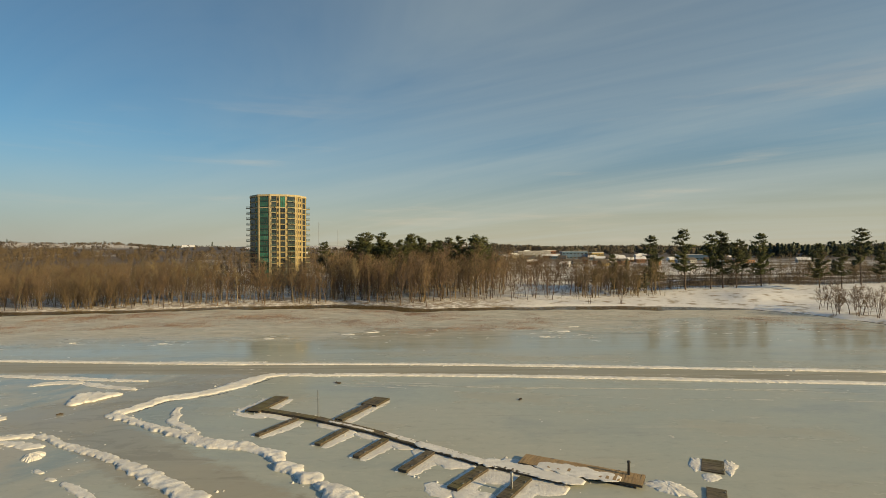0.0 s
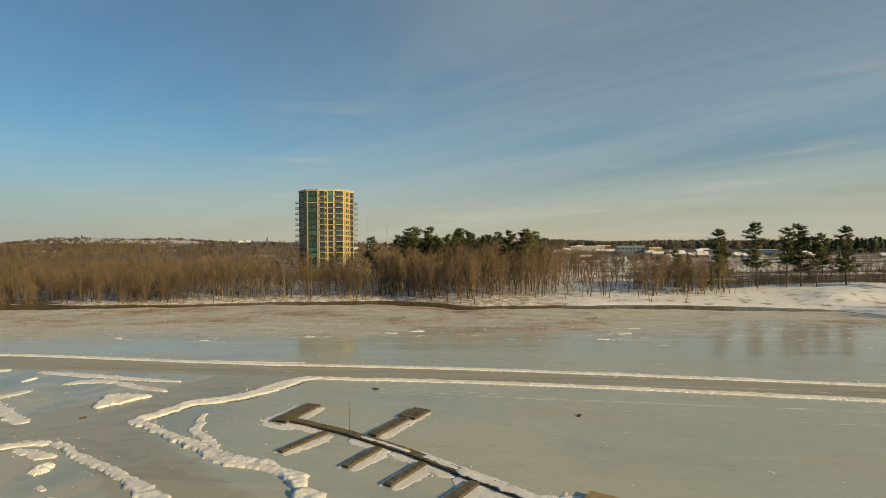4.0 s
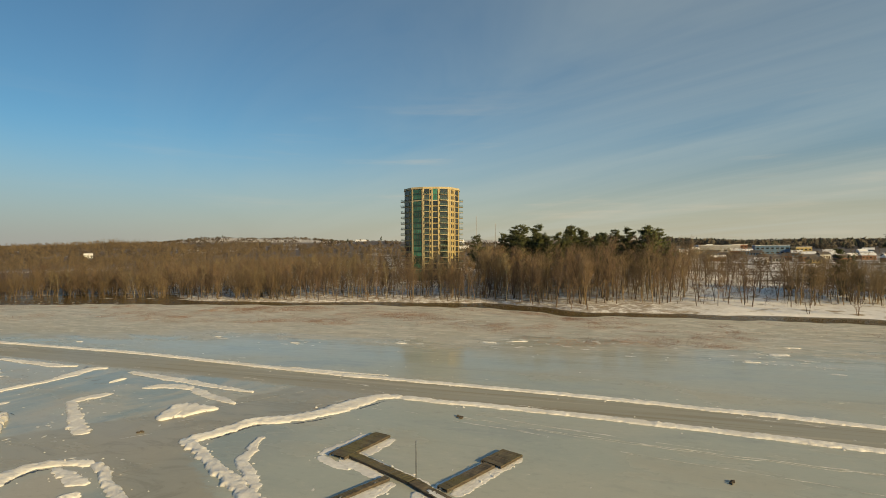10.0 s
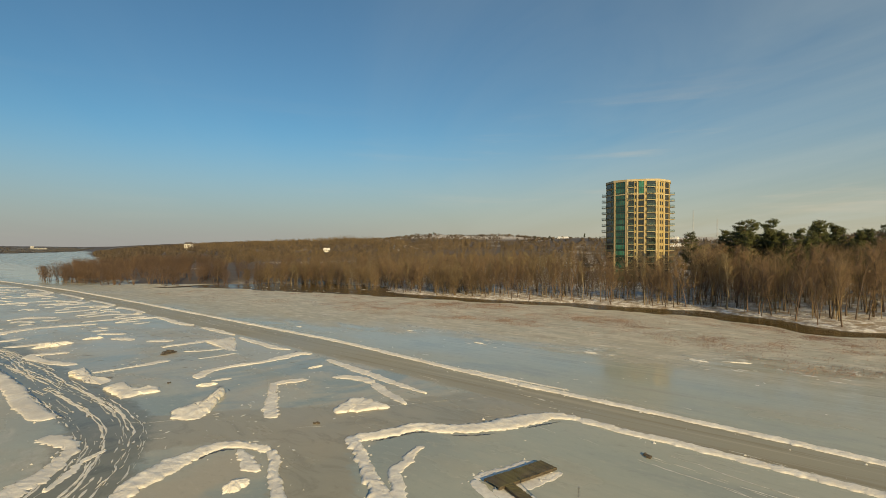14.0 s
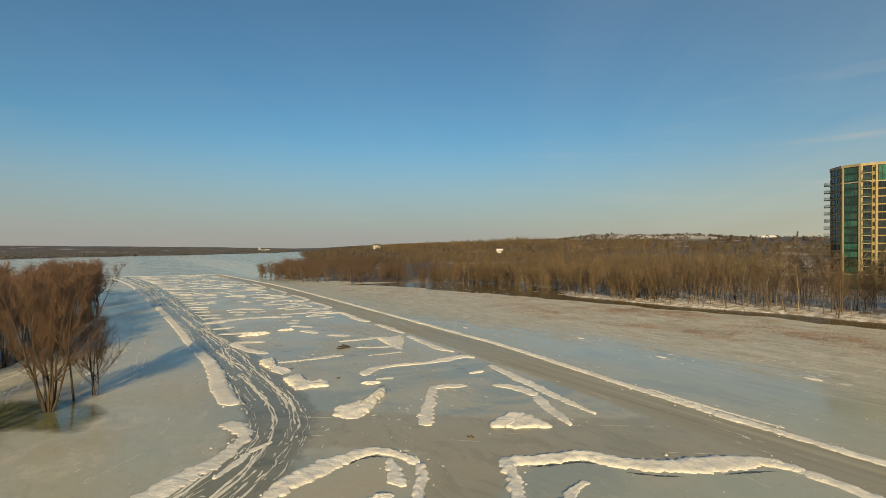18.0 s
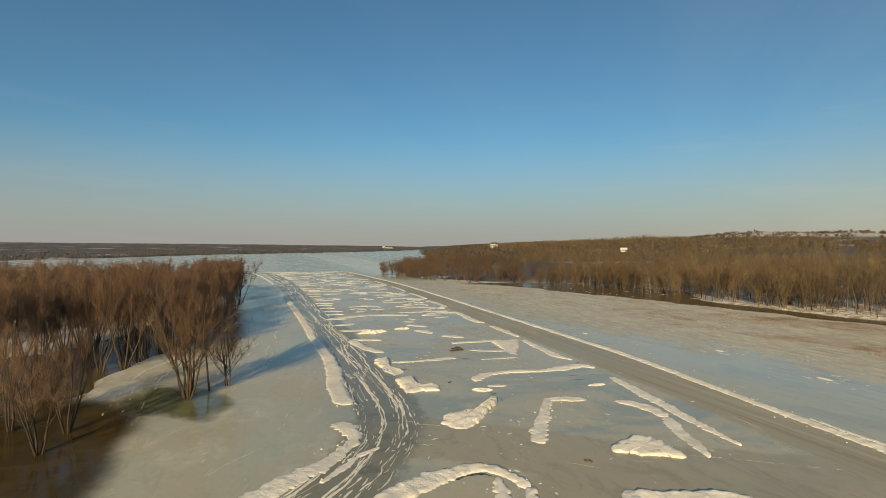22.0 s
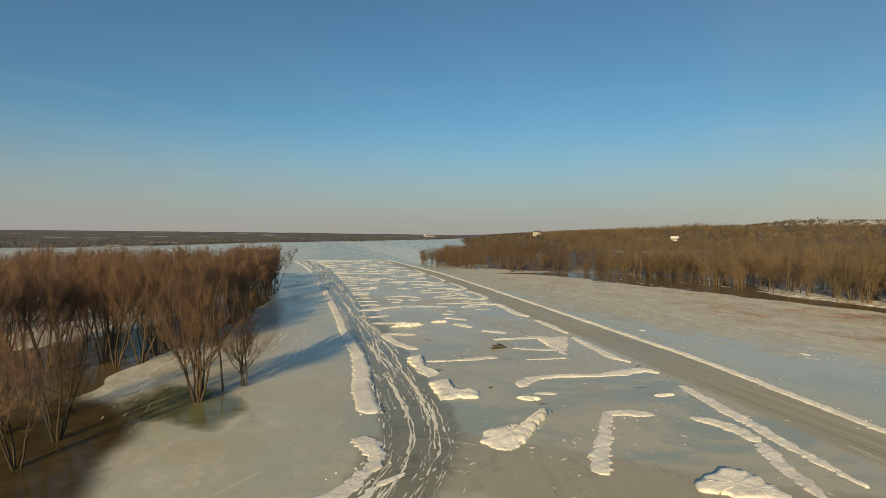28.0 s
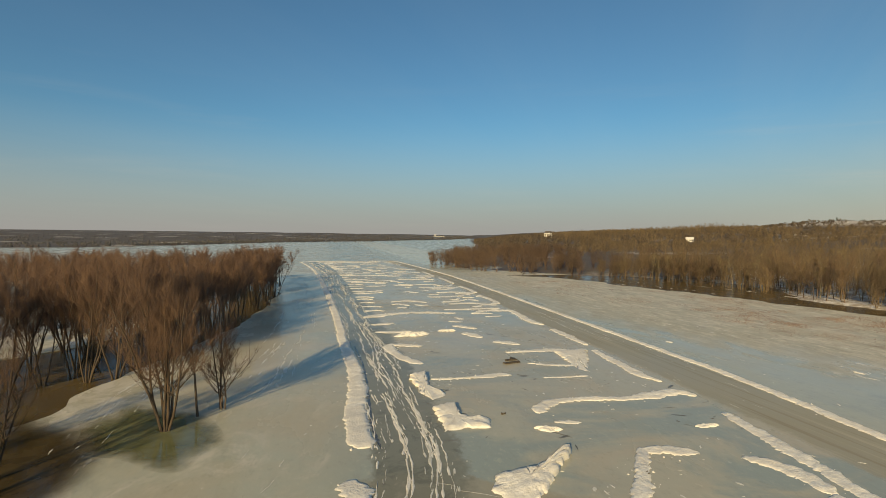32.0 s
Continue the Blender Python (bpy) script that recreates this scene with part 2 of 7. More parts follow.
def land_material():
    """Snow with bare earth showing through; leaf litter and brush take over in the woods inland."""
    m = material("snowy_ground", (0.78, 0.77, 0.75), (0.88, 0.87, 0.85), 0.35, (0.6, 0.85), 0.5, 0.8, c3=(0.34, 0.27, 0.18), scale3=0.21, dist=0.4, lo3=0.55, hi3=0.68)
    n, l = m.node_tree.nodes, m.node_tree.links
    b = n["Principled BSDF"]
    col = b.inputs["Base Color"].links[0].from_socket
    geo = n.new("ShaderNodeNewGeometry")
    sep = n.new("ShaderNodeSeparateXYZ")
    l.new(geo.outputs["Position"], sep.inputs[0])
    far = n.new("ShaderNodeMapRange")
    far.inputs["From Min"].default_value, far.inputs["From Max"].default_value = 6.0, 12.0
    l.new(sep.outputs["Z"], far.inputs["Value"])
    t = n.new("ShaderNodeTexNoise")
    t.inputs["Scale"].default_value, t.inputs["Detail"].default_value = 0.011, 8
    l.new(geo.outputs["Position"], t.inputs["Vector"])
    r = n.new("ShaderNodeMapRange")
    r.inputs["From Min"].default_value, r.inputs["From Max"].default_value = 0.70, 0.58
    l.new(t.outputs["Fac"], r.inputs["Value"])
    west = n.new("ShaderNodeMapRange")
    west.inputs["From Min"].default_value, west.inputs["From Max"].default_value = -236, -275
    l.new(sep.outputs["X"], west.inputs["Value"])
    most = n.new("ShaderNodeMath"); most.operation = "MAXIMUM"
    l.new(far.outputs[0], most.inputs[0]); l.new(west.outputs[0], most.inputs[1])
    x = n.new("ShaderNodeMath"); x.operation = "MULTIPLY"
    l.new(most.outputs[0], x.inputs[0]); l.new(r.outputs[0], x.inputs[1])
    # open snow on the highest fields
    high = n.new("ShaderNodeMapRange")
    high.inputs["From Min"].default_value, high.inputs["From Max"].default_value = 38.0, 33.0
    l.new(sep.outputs["Z"], high.inputs["Value"])
    side = n.new("ShaderNodeMapRange")
    side.inputs["From Min"].default_value, side.inputs["From Max"].default_value = -780, -840
    l.new(sep.outputs["X"], side.inputs["Value"])
    bare = n.new("ShaderNodeMath"); bare.operation = "MAXIMUM"
    l.new(high.outputs[0], bare.inputs[0]); l.new(side.outputs[0], bare.inputs[1])
    xb = n.new("ShaderNodeMath"); xb.operation = "MULTIPLY"
    l.new(x.outputs[0], xb.inputs[0]); l.new(bare.outputs[0], xb.inputs[1])
    # leaf litter under the near woods
    wood = n.new("ShaderNodeMapRange")
    wood.inputs["From Min"].default_value, wood.inputs["From Max"].default_value = 40, 10
    l.new(sep.outputs["X"], wood.inputs["Value"])
    t2 = n.new("ShaderNodeTexNoise")
    t2.inputs["Scale"].default_value, t2.inputs["Detail"].default_value, t2.inputs["Roughness"].default_value = 0.4, 8, 0.7
    l.new(geo.outputs["Position"], t2.inputs["Vector"])
    r2 = n.new("ShaderNodeMapRange")
    r2.inputs["From Min"].default_value, r2.inputs["From Max"].default_value = 0.42, 0.55
    r2.inputs["To Max"].default_value = 0.8
    l.new(t2.outputs["Fac"], r2.inputs["Value"])
    x2 = n.new("ShaderNodeMath"); x2.operation = "MULTIPLY"
    l.new(wood.outputs[0], x2.inputs[0]); l.new(r2.outputs[0], x2.inputs[1])
    mx2 = n.new("ShaderNodeMixRGB")
    mx2.inputs[2].default_value = (0.25, 0.19, 0.13, 1)
    l.new(x2.outputs[0], mx2.inputs[0]); l.new(col, mx2.inputs[1])
    col = mx2.outputs[0]
    # rough grass and scrub behind the snowy field
    back = n.new("ShaderNodeMapRange")
    back.inputs["From Min"].default_value, back.inputs["From Max"].default_value = 244, 254
    l.new(sep.outputs["Y"], back.inputs["Value"])
    east = n.new("ShaderNodeMapRange")
    east.inputs["From Min"].default_value, east.inputs["From Max"].default_value = 30, 60
    l.new(sep.outputs["X"], east.inputs["Value"])
    mp3 = n.new("ShaderNodeMapping")
    mp3.inputs["Scale"].default_value = (0.16, 1.5, 1)
    l.new(geo.outputs["Position"], mp3.inputs[0])
    t3_ = n.new("ShaderNodeTexNoise")
    t3_.inputs["Scale"].default_value, t3_.inputs["Detail"].default_value, t3_.inputs["Roughness"].default_value = 0.026, 7, 0.6
    l.new(mp3.outputs[0], t3_.inputs["Vector"])
    r3_ = n.new("ShaderNodeMapRange")
    r3_.inputs["From Min"].default_value, r3_.inputs["From Max"].default_value = 0.51, 0.47
    l.new(t3_.outputs["Fac"], r3_.inputs["Value"])
    x3 = n.new("ShaderNodeMath"); x3.operation = "MULTIPLY"
    l.new(back.outputs[0], x3.inputs[0]); l.new(east.outputs[0], x3.inputs[1])
    x4 = n.new("ShaderNodeMath"); x4.operation = "MULTIPLY"
    l.new(x3.outputs[0], x4.inputs[0]); l.new(r3_.outputs[0], x4.inputs[1])
    mx3 = n.new("ShaderNodeMixRGB")
    mx3.inputs[2].default_value = (0.13, 0.092, 0.054, 1)
    l.new(x4.outputs[0], mx3.inputs[0]); l.new(col, mx3.inputs[1])
    col = mx3.outputs[0]
    mx = n.new("ShaderNodeMixRGB")
    mx.inputs[2].default_value = (0.100, 0.083, 0.070, 1)
    l.new(xb.outputs[0], mx.inputs[0]); l.new(col, mx.inputs[1])
    l.new(mx.outputs[0], b.inputs["Base Color"])
    return m


M_LAND = land_material()
M_WATER = material("brown_water", (0.088, 0.062, 0.024), (0.135, 0.096, 0.038), 0.2, (0.15, 0.28), 0.12, 0.8, stretch=(0.4, 1, 1), spec=0.20)
M_BARK = material("bark", (0.066, 0.046, 0.034), (0.160, 0.112, 0.083), 3.0, (0.8, 0.95), 0.4, 14.0, stretch=(1, 1, 0.25), spread=0.5)
M_BARK2 = material("wet_bark", (0.040, 0.030, 0.022), (0.085, 0.062, 0.046), 3.0, (0.7, 0.9), 0.4, 14.0, stretch=(1, 1, 0.25), spread=0.3)
M_TWIG = material("twigs", (0.122, 0.082, 0.052), (0.204, 0.140, 0.087), 0.5, (0.8, 0.95), 0, spread=0.3)
M_TWIG2 = material("red_twigs", (0.112, 0.067, 0.047), (0.176, 0.109, 0.074), 0.5, (0.8, 0.95), 0, spread=0.2)
M_WOODS = material("woods", (0.104, 0.075, 0.044), (0.208, 0.152, 0.087), 0.03, (0.85, 0.95), 0, island=0.35)
M_PALEBARK = material("pale_bark", (0.15, 0.125, 0.085), (0.29, 0.245, 0.175), 2.0, (0.8, 0.95), 0.3, 12.0, stretch=(1, 1, 0.3), spread=0.3)
M_PALETWIG = material("pale_twigs", (0.150, 0.118, 0.066), (0.235, 0.190, 0.108), 0.5, (0.8, 0.95), 0, spread=0.25)
# woods behind the town, greyed in the colour to stand for distance haze
M_EASTHAZE = material("east_woods", (0.080, 0.070, 0.054), (0.115, 0.098, 0.074), 0.02, (0.85, 0.95), 0, island=0.2)
M_POINT = material("point_twigs", (0.085, 0.055, 0.038), (0.140, 0.093, 0.062), 0.05, (0.8, 0.95), 0, island=0.25)
# opposite shore's woods: distance haze painted as a cool grey base colour
M_HAZEWOODS = material("hazed_woods", (0.084, 0.083, 0.086), (0.120, 0.117, 0.119), 0.02, (0.85, 0.95), 0, island=0.3)
M_HILLWOODS = material("hill_woods", (0.078, 0.060, 0.044), (0.128, 0.099, 0.069), 0.02, (0.85, 0.95), 0, island=0.35)
M_NEEDLE = material("pine_needles", (0.038, 0.048, 0.016), (0.098, 0.108, 0.034), 0.6, (0.6, 0.85), 0, spread=0.25)
# conifers: bluish grey mixed into the green, as distance haze would tint them
M_HAZEPINE = material("hazed_pines", (0.036, 0.050, 0.034), (0.064, 0.078, 0.052), 0.05, (0.8, 0.95), 0, island=0.2)
M_REED = material("reeds", (0.25, 0.158, 0.118), (0.38, 0.268, 0.208), 0.1, (0.8, 0.95), 0, island=0.3)
M_DECK = material("weathered_deck", (0.076, 0.062, 0.044), (0.165, 0.135, 0.092), 1.2, (0.75, 0.9), 0.3, 12.0, c3=(0.125, 0.11, 0.05), scale3=0.35, spread=0.2)
M_FRAME = material("dark_timber", (0.05, 0.04, 0.03), (0.10, 0.08, 0.06), 2.0, (0.8, 0.95), 0.3, 10.0)
M_TAN = material("tan_boards", (0.30, 0.20, 0.10), (0.40, 0.28, 0.15), 1.5, (0.7, 0.85), 0.25, 10.0)
M_STEEL = material("galvanised_steel", (0.35, 0.36, 0.37), (0.5, 0.5, 0.5), 6.0, (0.35, 0.5), 0.05, 30.0, metal=1.0)
M_BRICK = material("buff_brick", (0.38, 0.295, 0.125), (0.47, 0.37, 0.165), 0.6, (0.75, 0.9), 0.15, 6.0, c3=(0.36, 0.27, 0.13), scale3=0.15)
M_CONC = material("pale_concrete", (0.45, 0.375, 0.225), (0.54, 0.455, 0.285), 0.8, (0.7, 0.85), 0.1, 6.0)
M_GREEN = material("green_glass", (0.014, 0.085, 0.058), (0.045, 0.190, 0.125), 0.35, (0.05, 0.12), 0.02, 1.0, spread=0.75, spec=0.8)
M_SPANDREL = material("spandrel_glass", (0.006, 0.040, 0.030), (0.014, 0.065, 0.045), 0.5, (0.08, 0.2), 0.02, 1.0, spec=0.7)
M_GLASS = material("dark_glass", (0.012, 0.020, 0.022), (0.035, 0.045, 0.04), 0.5, (0.05, 0.12), 0.02, 1.0, spread=0.5, spec=0.8)
M_RAIL = material("tinted_rail_glass", (0.06, 0.125, 0.105), (0.11, 0.18, 0.15), 1.0, (0.1, 0.2), 0, spec=0.7)
M_WHITE = material("white_siding", (0.62, 0.62, 0.60), (0.72, 0.72, 0.70), 0.5, (0.6, 0.8), 0.1, 3.0)
M_BLUE = material("blue_cladding", (0.10, 0.18, 0.27), (0.14, 0.23, 0.33), 0.5, (0.5, 0.7), 0.1, 3.0)
M_GREY = material("grey_cladding", (0.28, 0.29, 0.30), (0.36, 0.37, 0.38), 0.5, (0.5, 0.7), 0.1, 3.0)
M_RED = material("red_brick", (0.24, 0.11, 0.07), (0.32, 0.16, 0.10), 0.8, (0.7, 0.9), 0.1, 5.0)
M_ROOF = material("snowy_roof", (0.72, 0.72, 0.73), (0.84, 0.84, 0.84), 0.4, (0.6, 0.85), 0.2, 2.0)
M_SHING = material("dark_shingle", (0.08, 0.07, 0.07), (0.13, 0.12, 0.115), 1.0, (0.8, 0.9), 0.2, 5.0)
M_BLACK = material("black_plastic", (0.012, 0.012, 0.014), (0.03, 0.03, 0.03), 3.0, (0.4, 0.6), 0.05, 10.0)


def ice_material():
    """Wet grey-blue river ice with tan flooded slush, wind streaks and reed-stained shallows towards the far bank."""
    m = bpy.data.materials.new("river_ice")
    m.use_nodes = True
    n, l = m.node_tree.nodes, m.node_tree.links
    b = n["Principled BSDF"]
    geo = n.new("ShaderNodeNewGeometry")
    pos = geo.outputs["Position"]

    def tex(scale, stretch=(1, 1, 1), detail=6, rough=0.55, turn=0.0, warp=0.0):
        mp = n.new("ShaderNodeMapping")
        mp.inputs["Scale"].default_value = stretch
        mp.inputs["Rotation"].default_value = (0, 0, radians(turn))
        l.new(pos, mp.inputs[0])
        t = n.new("ShaderNodeTexNoise")
        t.inputs["Scale"].default_value = scale
        t.inputs["Detail"].default_value = detail
        t.inputs["Roughness"].default_value = rough
        t.inputs["Distortion"].default_value = warp
        l.new(mp.outputs[0], t.inputs["Vector"])
        return t.outputs["Fac"]

    def flow(scale, along, stretch, detail=8, rough=0.7):
        """Noise drawn out along a heading, in degrees."""
        mp = n.new("ShaderNodeMapping")
        mp.vector_type = "TEXTURE"
        mp.inputs["Scale"].default_value = (stretch, 1, 1)
        mp.inputs["Rotation"].default_value = (0, 0, radians(along))
        l.new(pos, mp.inputs[0])
        t = n.new("ShaderNodeTexNoise")
        t.inputs["Scale"].default_value, t.inputs["Detail"].default_value, t.inputs["Roughness"].default_value = scale, detail, rough
        t.inputs["Distortion"].default_value = 0.25
        l.new(mp.outputs[0], t.inputs["Vector"])
        return t.outputs["Fac"]

    def ramp(src, lo, hi):
        r = n.new("ShaderNodeMapRange")
        r.interpolation_type = "SMOOTHSTEP"
        r.inputs["From Min"].default_value, r.inputs["From Max"].default_value = lo, hi
        l.new(src, r.inputs["Value"])
        return r.outputs[0]

    def mul(a, b_):
        x = n.new("ShaderNodeMath"); x.operation = "MULTIPLY"
        for i, v in enumerate((a, b_)):
            if isinstance(v, (int, float)):
                x.inputs[i].default_value = v
            else:
                l.new(v, x.inputs[i])
        return x.outputs[0]

    def mix(f, a, c):
        x = n.new("ShaderNodeMixRGB")
        l.new(f, x.inputs[0])
        if isinstance(a, tuple):
            x.inputs[1].default_value = rgba(a)
        else:
            l.new(a, x.inputs[1])
        x.inputs[2].default_value = rgba(c)
        return x.outputs[0]

    sep = n.new("ShaderNodeSeparateXYZ")
    l.new(pos, sep.inputs[0])
    broad = tex(0.018, (1, 1.6, 1), 5)
    mid = tex(0.075, (0.6, 1.25, 1), 6, 0.58, 8)
    streak = tex(0.35, (0.10, 1.5, 1), 8, 0.68, 3)
    fine = tex(1.4, (1, 1, 1), 6)
    col = mix(ramp(broad, 0.36, 0.64), (0.410, 0.446, 0.392), (0.468, 0.472, 0.396))
    col = mix(mul(ramp(mid, 0.48, 0.7), 0.5), col, (0.455, 0.430, 0.345))
    col = mix(mul(ramp(mid, 0.48, 0.3), 0.45), col, (0.285, 0.330, 0.325))
    col = mix(mul(ramp(streak, 0.56, 0.70), 0.30), col, (0.560, 0.540, 0.455))
    col = mix(mul(ramp(streak, 0.43, 0.31), 0.24), col, (0.265, 0.275, 0.245))
    small = tex(0.42, (0.6, 1.0, 1), 8, 0.68, 6, 0.4)
    col = mix(mul(ramp(small, 0.53, 0.72), 0.26), col, (0.540, 0.515, 0.425))
    col = mix(mul(ramp(small, 0.45, 0.30), 0.24), col, (0.270, 0.285, 0.265))
    scuff = mul(ramp(tex(0.28, (0.45, 1.2, 1), 7, 0.7, 10, 0.8), 0.65, 0.71), ramp(broad, 0.40, 0.55))
    col = mix(mul(scuff, 0.5), col, (0.16, 0.15, 0.12))
    # trampled warm slush with bluish pools between the ploughed ridges
    lot = mul(mul(ramp(sep.outputs["X"], -26, -38), ramp(sep.outputs["Y"], 94, 88)), ramp(sep.outputs["Y"], 40, 50))
    col = mix(mul(lot, 0.40), col, (0.47, 0.430, 0.345))
    col = mix(mul(mul(lot, ramp(tex(0.07, (1, 1, 1), 7, 0.62, 20, 0.5), 0.44, 0.60)), 0.6), col, (0.485, 0.428, 0.330))
    col = mix(mul(mul(lot, ramp(tex(0.055, (1.3, 0.8, 1), 6, 0.6, -15, 0.6), 0.44, 0.56)), 0.78), col, (0.285, 0.352, 0.352))
    # warmer ice with frosted patches towards the grove
    bank = mul(ramp(sep.outputs["Y"], 47, 41), ramp(sep.outputs["X"], -30, -60))
    col = mix(mul(mul(bank, ramp(tex(0.05, (1, 1, 1), 6, 0.6, 25, 0.4), 0.42, 0.60)), 0.5), col, (0.455, 0.410, 0.325))
    col = mix(mul(mul(bank, ramp(tex(0.11, (0.7, 1.2, 1), 8, 0.7, 25, 0.5), 0.50, 0.64)), 0.7), col, (0.62, 0.59, 0.52))
    rimfrost = mul(mul(ramp(sep.outputs["Y"], 31, 20), ramp(sep.outputs["X"], -74, -84)), ramp(sep.outputs["X"], -190, -150))
    col = mix(mul(mul(rimfrost, ramp(tex(0.16, (1, 1, 1), 8, 0.7, 20, 0.6), 0.40, 0.56)), 0.75), col, (0.68, 0.655, 0.60))
    # tan slush over the far ploughed field
    field = mul(mul(ramp(sep.outputs["X"], -64, -112), ramp(sep.outputs["X"], -430, -400)), ramp(sep.outputs["Y"], 20, 34))
    field = mul(field, ramp(sep.outputs["Y"], 98, 90))
    col = mix(mul(mul(field, ramp(tex(0.05, (1, 1, 1), 7, 0.65, 0, 0.5), 0.34, 0.52)), 0.6), col, (0.50, 0.440, 0.335))
    grit = tex(1.2, (0.6, 1.0, 1), 8, 0.74, 4, 0.3)
    col = mix(mul(ramp(grit, 0.53, 0.68), 0.24), col, (0.62, 0.585, 0.48))
    col = mix(mul(ramp(grit, 0.47, 0.33), 0.22), col, (0.24, 0.245, 0.215))
    # shallows with trampled reeds
    here = ramp(sep.outputs["X"], -335, -275)
    near = mul(ramp(sep.outputs["Y"], 112, 135), here)
    wav = n.new("ShaderNodeMath"); wav.operation = "MULTIPLY_ADD"
    l.new(tex(0.035, (0.6, 1.2, 1), 8, 0.7, 0, 0.3), wav.inputs[0]); wav.inputs[1].default_value = 95.0
    off = n.new("ShaderNodeMath"); off.operation = "MULTIPLY_ADD"
    l.new(ramp(sep.outputs["X"], -40, 95), off.inputs[0]); off.inputs[1].default_value = -20.0
    west = n.new("ShaderNodeMath"); west.operation = "MULTIPLY_ADD"
    l.new(ramp(sep.outputs["X"], -45, -150), west.inputs[0]); west.inputs[1].default_value = 26.0
    l.new(sep.outputs["Y"], west.inputs[2]); l.new(west.outputs[0], off.inputs[2]); l.new(off.outputs[0], wav.inputs[2])
    shallow = mul(ramp(wav.outputs[0], 166, 190), here)
    col = mix(mul(shallow, 0.42), col, (0.525, 0.480, 0.40))
    reed = mul(near, ramp(tex(0.13, (0.55, 1.2, 1), 9, 0.76, 3), 0.44, 0.58))
    col = mix(mul(reed, 0.55), col, (0.65, 0.615, 0.53))
    red = mul(mul(reed, ramp(tex(0.55, (0.6, 1.2, 1), 8, 0.78), 0.54, 0.64)), ramp(sep.outputs["X"], -190, -120))
    col = mix(mul(red, 0.42), col, (0.42, 0.295, 0.225))
    pat = mul(near, ramp(tex(0.45, (0.5, 1.3, 1), 8, 0.72), 0.53, 0.63))
    col = mix(mul(pat, 0.75), col, (0.74, 0.68, 0.57))
    col = mix(mul(mul(shallow, ramp(streak, 0.55, 0.66)), 0.5), col, (0.70, 0.65, 0.56))
    col = mix(mul(mul(shallow, ramp(streak, 0.45, 0.34)), 0.4), col, (0.33, 0.305, 0.262))
    fleck = tex(0.33, (0.55, 1.5, 1), 9, 0.75, 5, 0.5)
    col = mix(mul(mul(shallow, ramp(fleck, 0.53, 0.60)), 0.55), col, (0.74, 0.69, 0.60))
    col = mix(mul(mul(shallow, ramp(fleck, 0.46, 0.40)), 0.45), col, (0.335, 0.290, 0.245))
    # frozen ripples in long level lines beyond the road
    ripple = mul(mul(ramp(sep.outputs["Y"], 106, 118), ramp(sep.outputs["Y"], 168, 150)), ramp(tex(0.022, (1, 1, 1), 4, 0.5, 0, 0.3), 0.48, 0.60))
    lines = flow(1.1, 4, 16.0, 4, 0.5)
    col = mix(mul(mul(ripple, ramp(lines, 0.54, 0.64)), 0.42), col, (0.25, 0.255, 0.225))
    col = mix(mul(mul(ripple, ramp(lines, 0.46, 0.36)), 0.42), col, (0.60, 0.58, 0.50))
    # scraped road and lanes, with ragged rims and long streaks
    def worn(name):
        at = n.new("ShaderNodeAttribute")
        at.attribute_name = name
        a = n.new("ShaderNodeMath"); a.operation = "MULTIPLY_ADD"
        l.new(tex(0.55, (0.7, 1, 1), 8, 0.72), a.inputs[0]); a.inputs[1].default_value = 1.5
        l.new(at.outputs["Fac"], a.inputs[2])
        return ramp(a.outputs[0], 1.02, 1.55)

    road, lane, track = worn("road"), worn("lane"), worn("track")
    rut = tex(0.5, (0.035, 1.6, 1), 8, 0.7, 0.5)
    swirl = tex(0.22, (0.55, 1.3, 1), 8, 0.7, -32, 1.1)
    col = mix(mul(lane, 0.75), col, (0.370, 0.338, 0.258))
    col = mix(mul(mul(lane, ramp(swirl, 0.5, 0.62)), 0.4), col, (0.225, 0.218, 0.175))
    col = mix(mul(mul(lane, ramp(swirl, 0.46, 0.38)), 0.4), col, (0.42, 0.385, 0.300))
    churn = tex(0.30, (1, 1, 1), 8, 0.7, 0, 0.9)
    col = mix(mul(track, 0.88), col, (0.215, 0.218, 0.178))
    col = mix(mul(mul(track, ramp(churn, 0.52, 0.64)), 0.6), col, (0.125, 0.132, 0.112))
    col = mix(mul(mul(track, ramp(churn, 0.44, 0.34)), 0.5), col, (0.34, 0.325, 0.265))
    col = mix(mul(road, 0.82), col, (0.350, 0.330, 0.264))
    col = mix(mul(mul(road, ramp(rut, 0.52, 0.62)), 0.6), col, (0.27, 0.24, 0.17))
    col = mix(mul(mul(road, ramp(rut, 0.46, 0.36)), 0.5), col, (0.52, 0.475, 0.37))
    l.new(col, b.inputs["Base Color"])
    rr = n.new("ShaderNodeMapRange")
    rr.inputs["From Min"].default_value, rr.inputs["From Max"].default_value = 0.35, 0.65
    rr.inputs["To Min"].default_value, rr.inputs["To Max"].default_value = 0.14, 0.32
    l.new(mid, rr.inputs["Value"])
    glaze = mul(ramp(sep.outputs["Y"], 103, 110), ramp(sep.outputs["Y"], 172, 150))
    clear = n.new("ShaderNodeMath"); clear.operation = "MULTIPLY_ADD"
    l.new(glaze, clear.inputs[0]); clear.inputs[1].default_value = -0.5; clear.inputs[2].default_value = 1.0
    ra = n.new("ShaderNodeMath"); ra.operation = "ADD"
    l.new(mul(rr.outputs[0], clear.outputs[0]), ra.inputs[0]); l.new(mul(shallow, 0.45), ra.inputs[1])
    rb = n.new("ShaderNodeMath"); rb.operation = "ADD"
    l.new(ra.outputs[0], rb.inputs[0]); l.new(mul(road, 0.22), rb.inputs[1])
    l.new(rb.outputs[0], b.inputs["Roughness"])
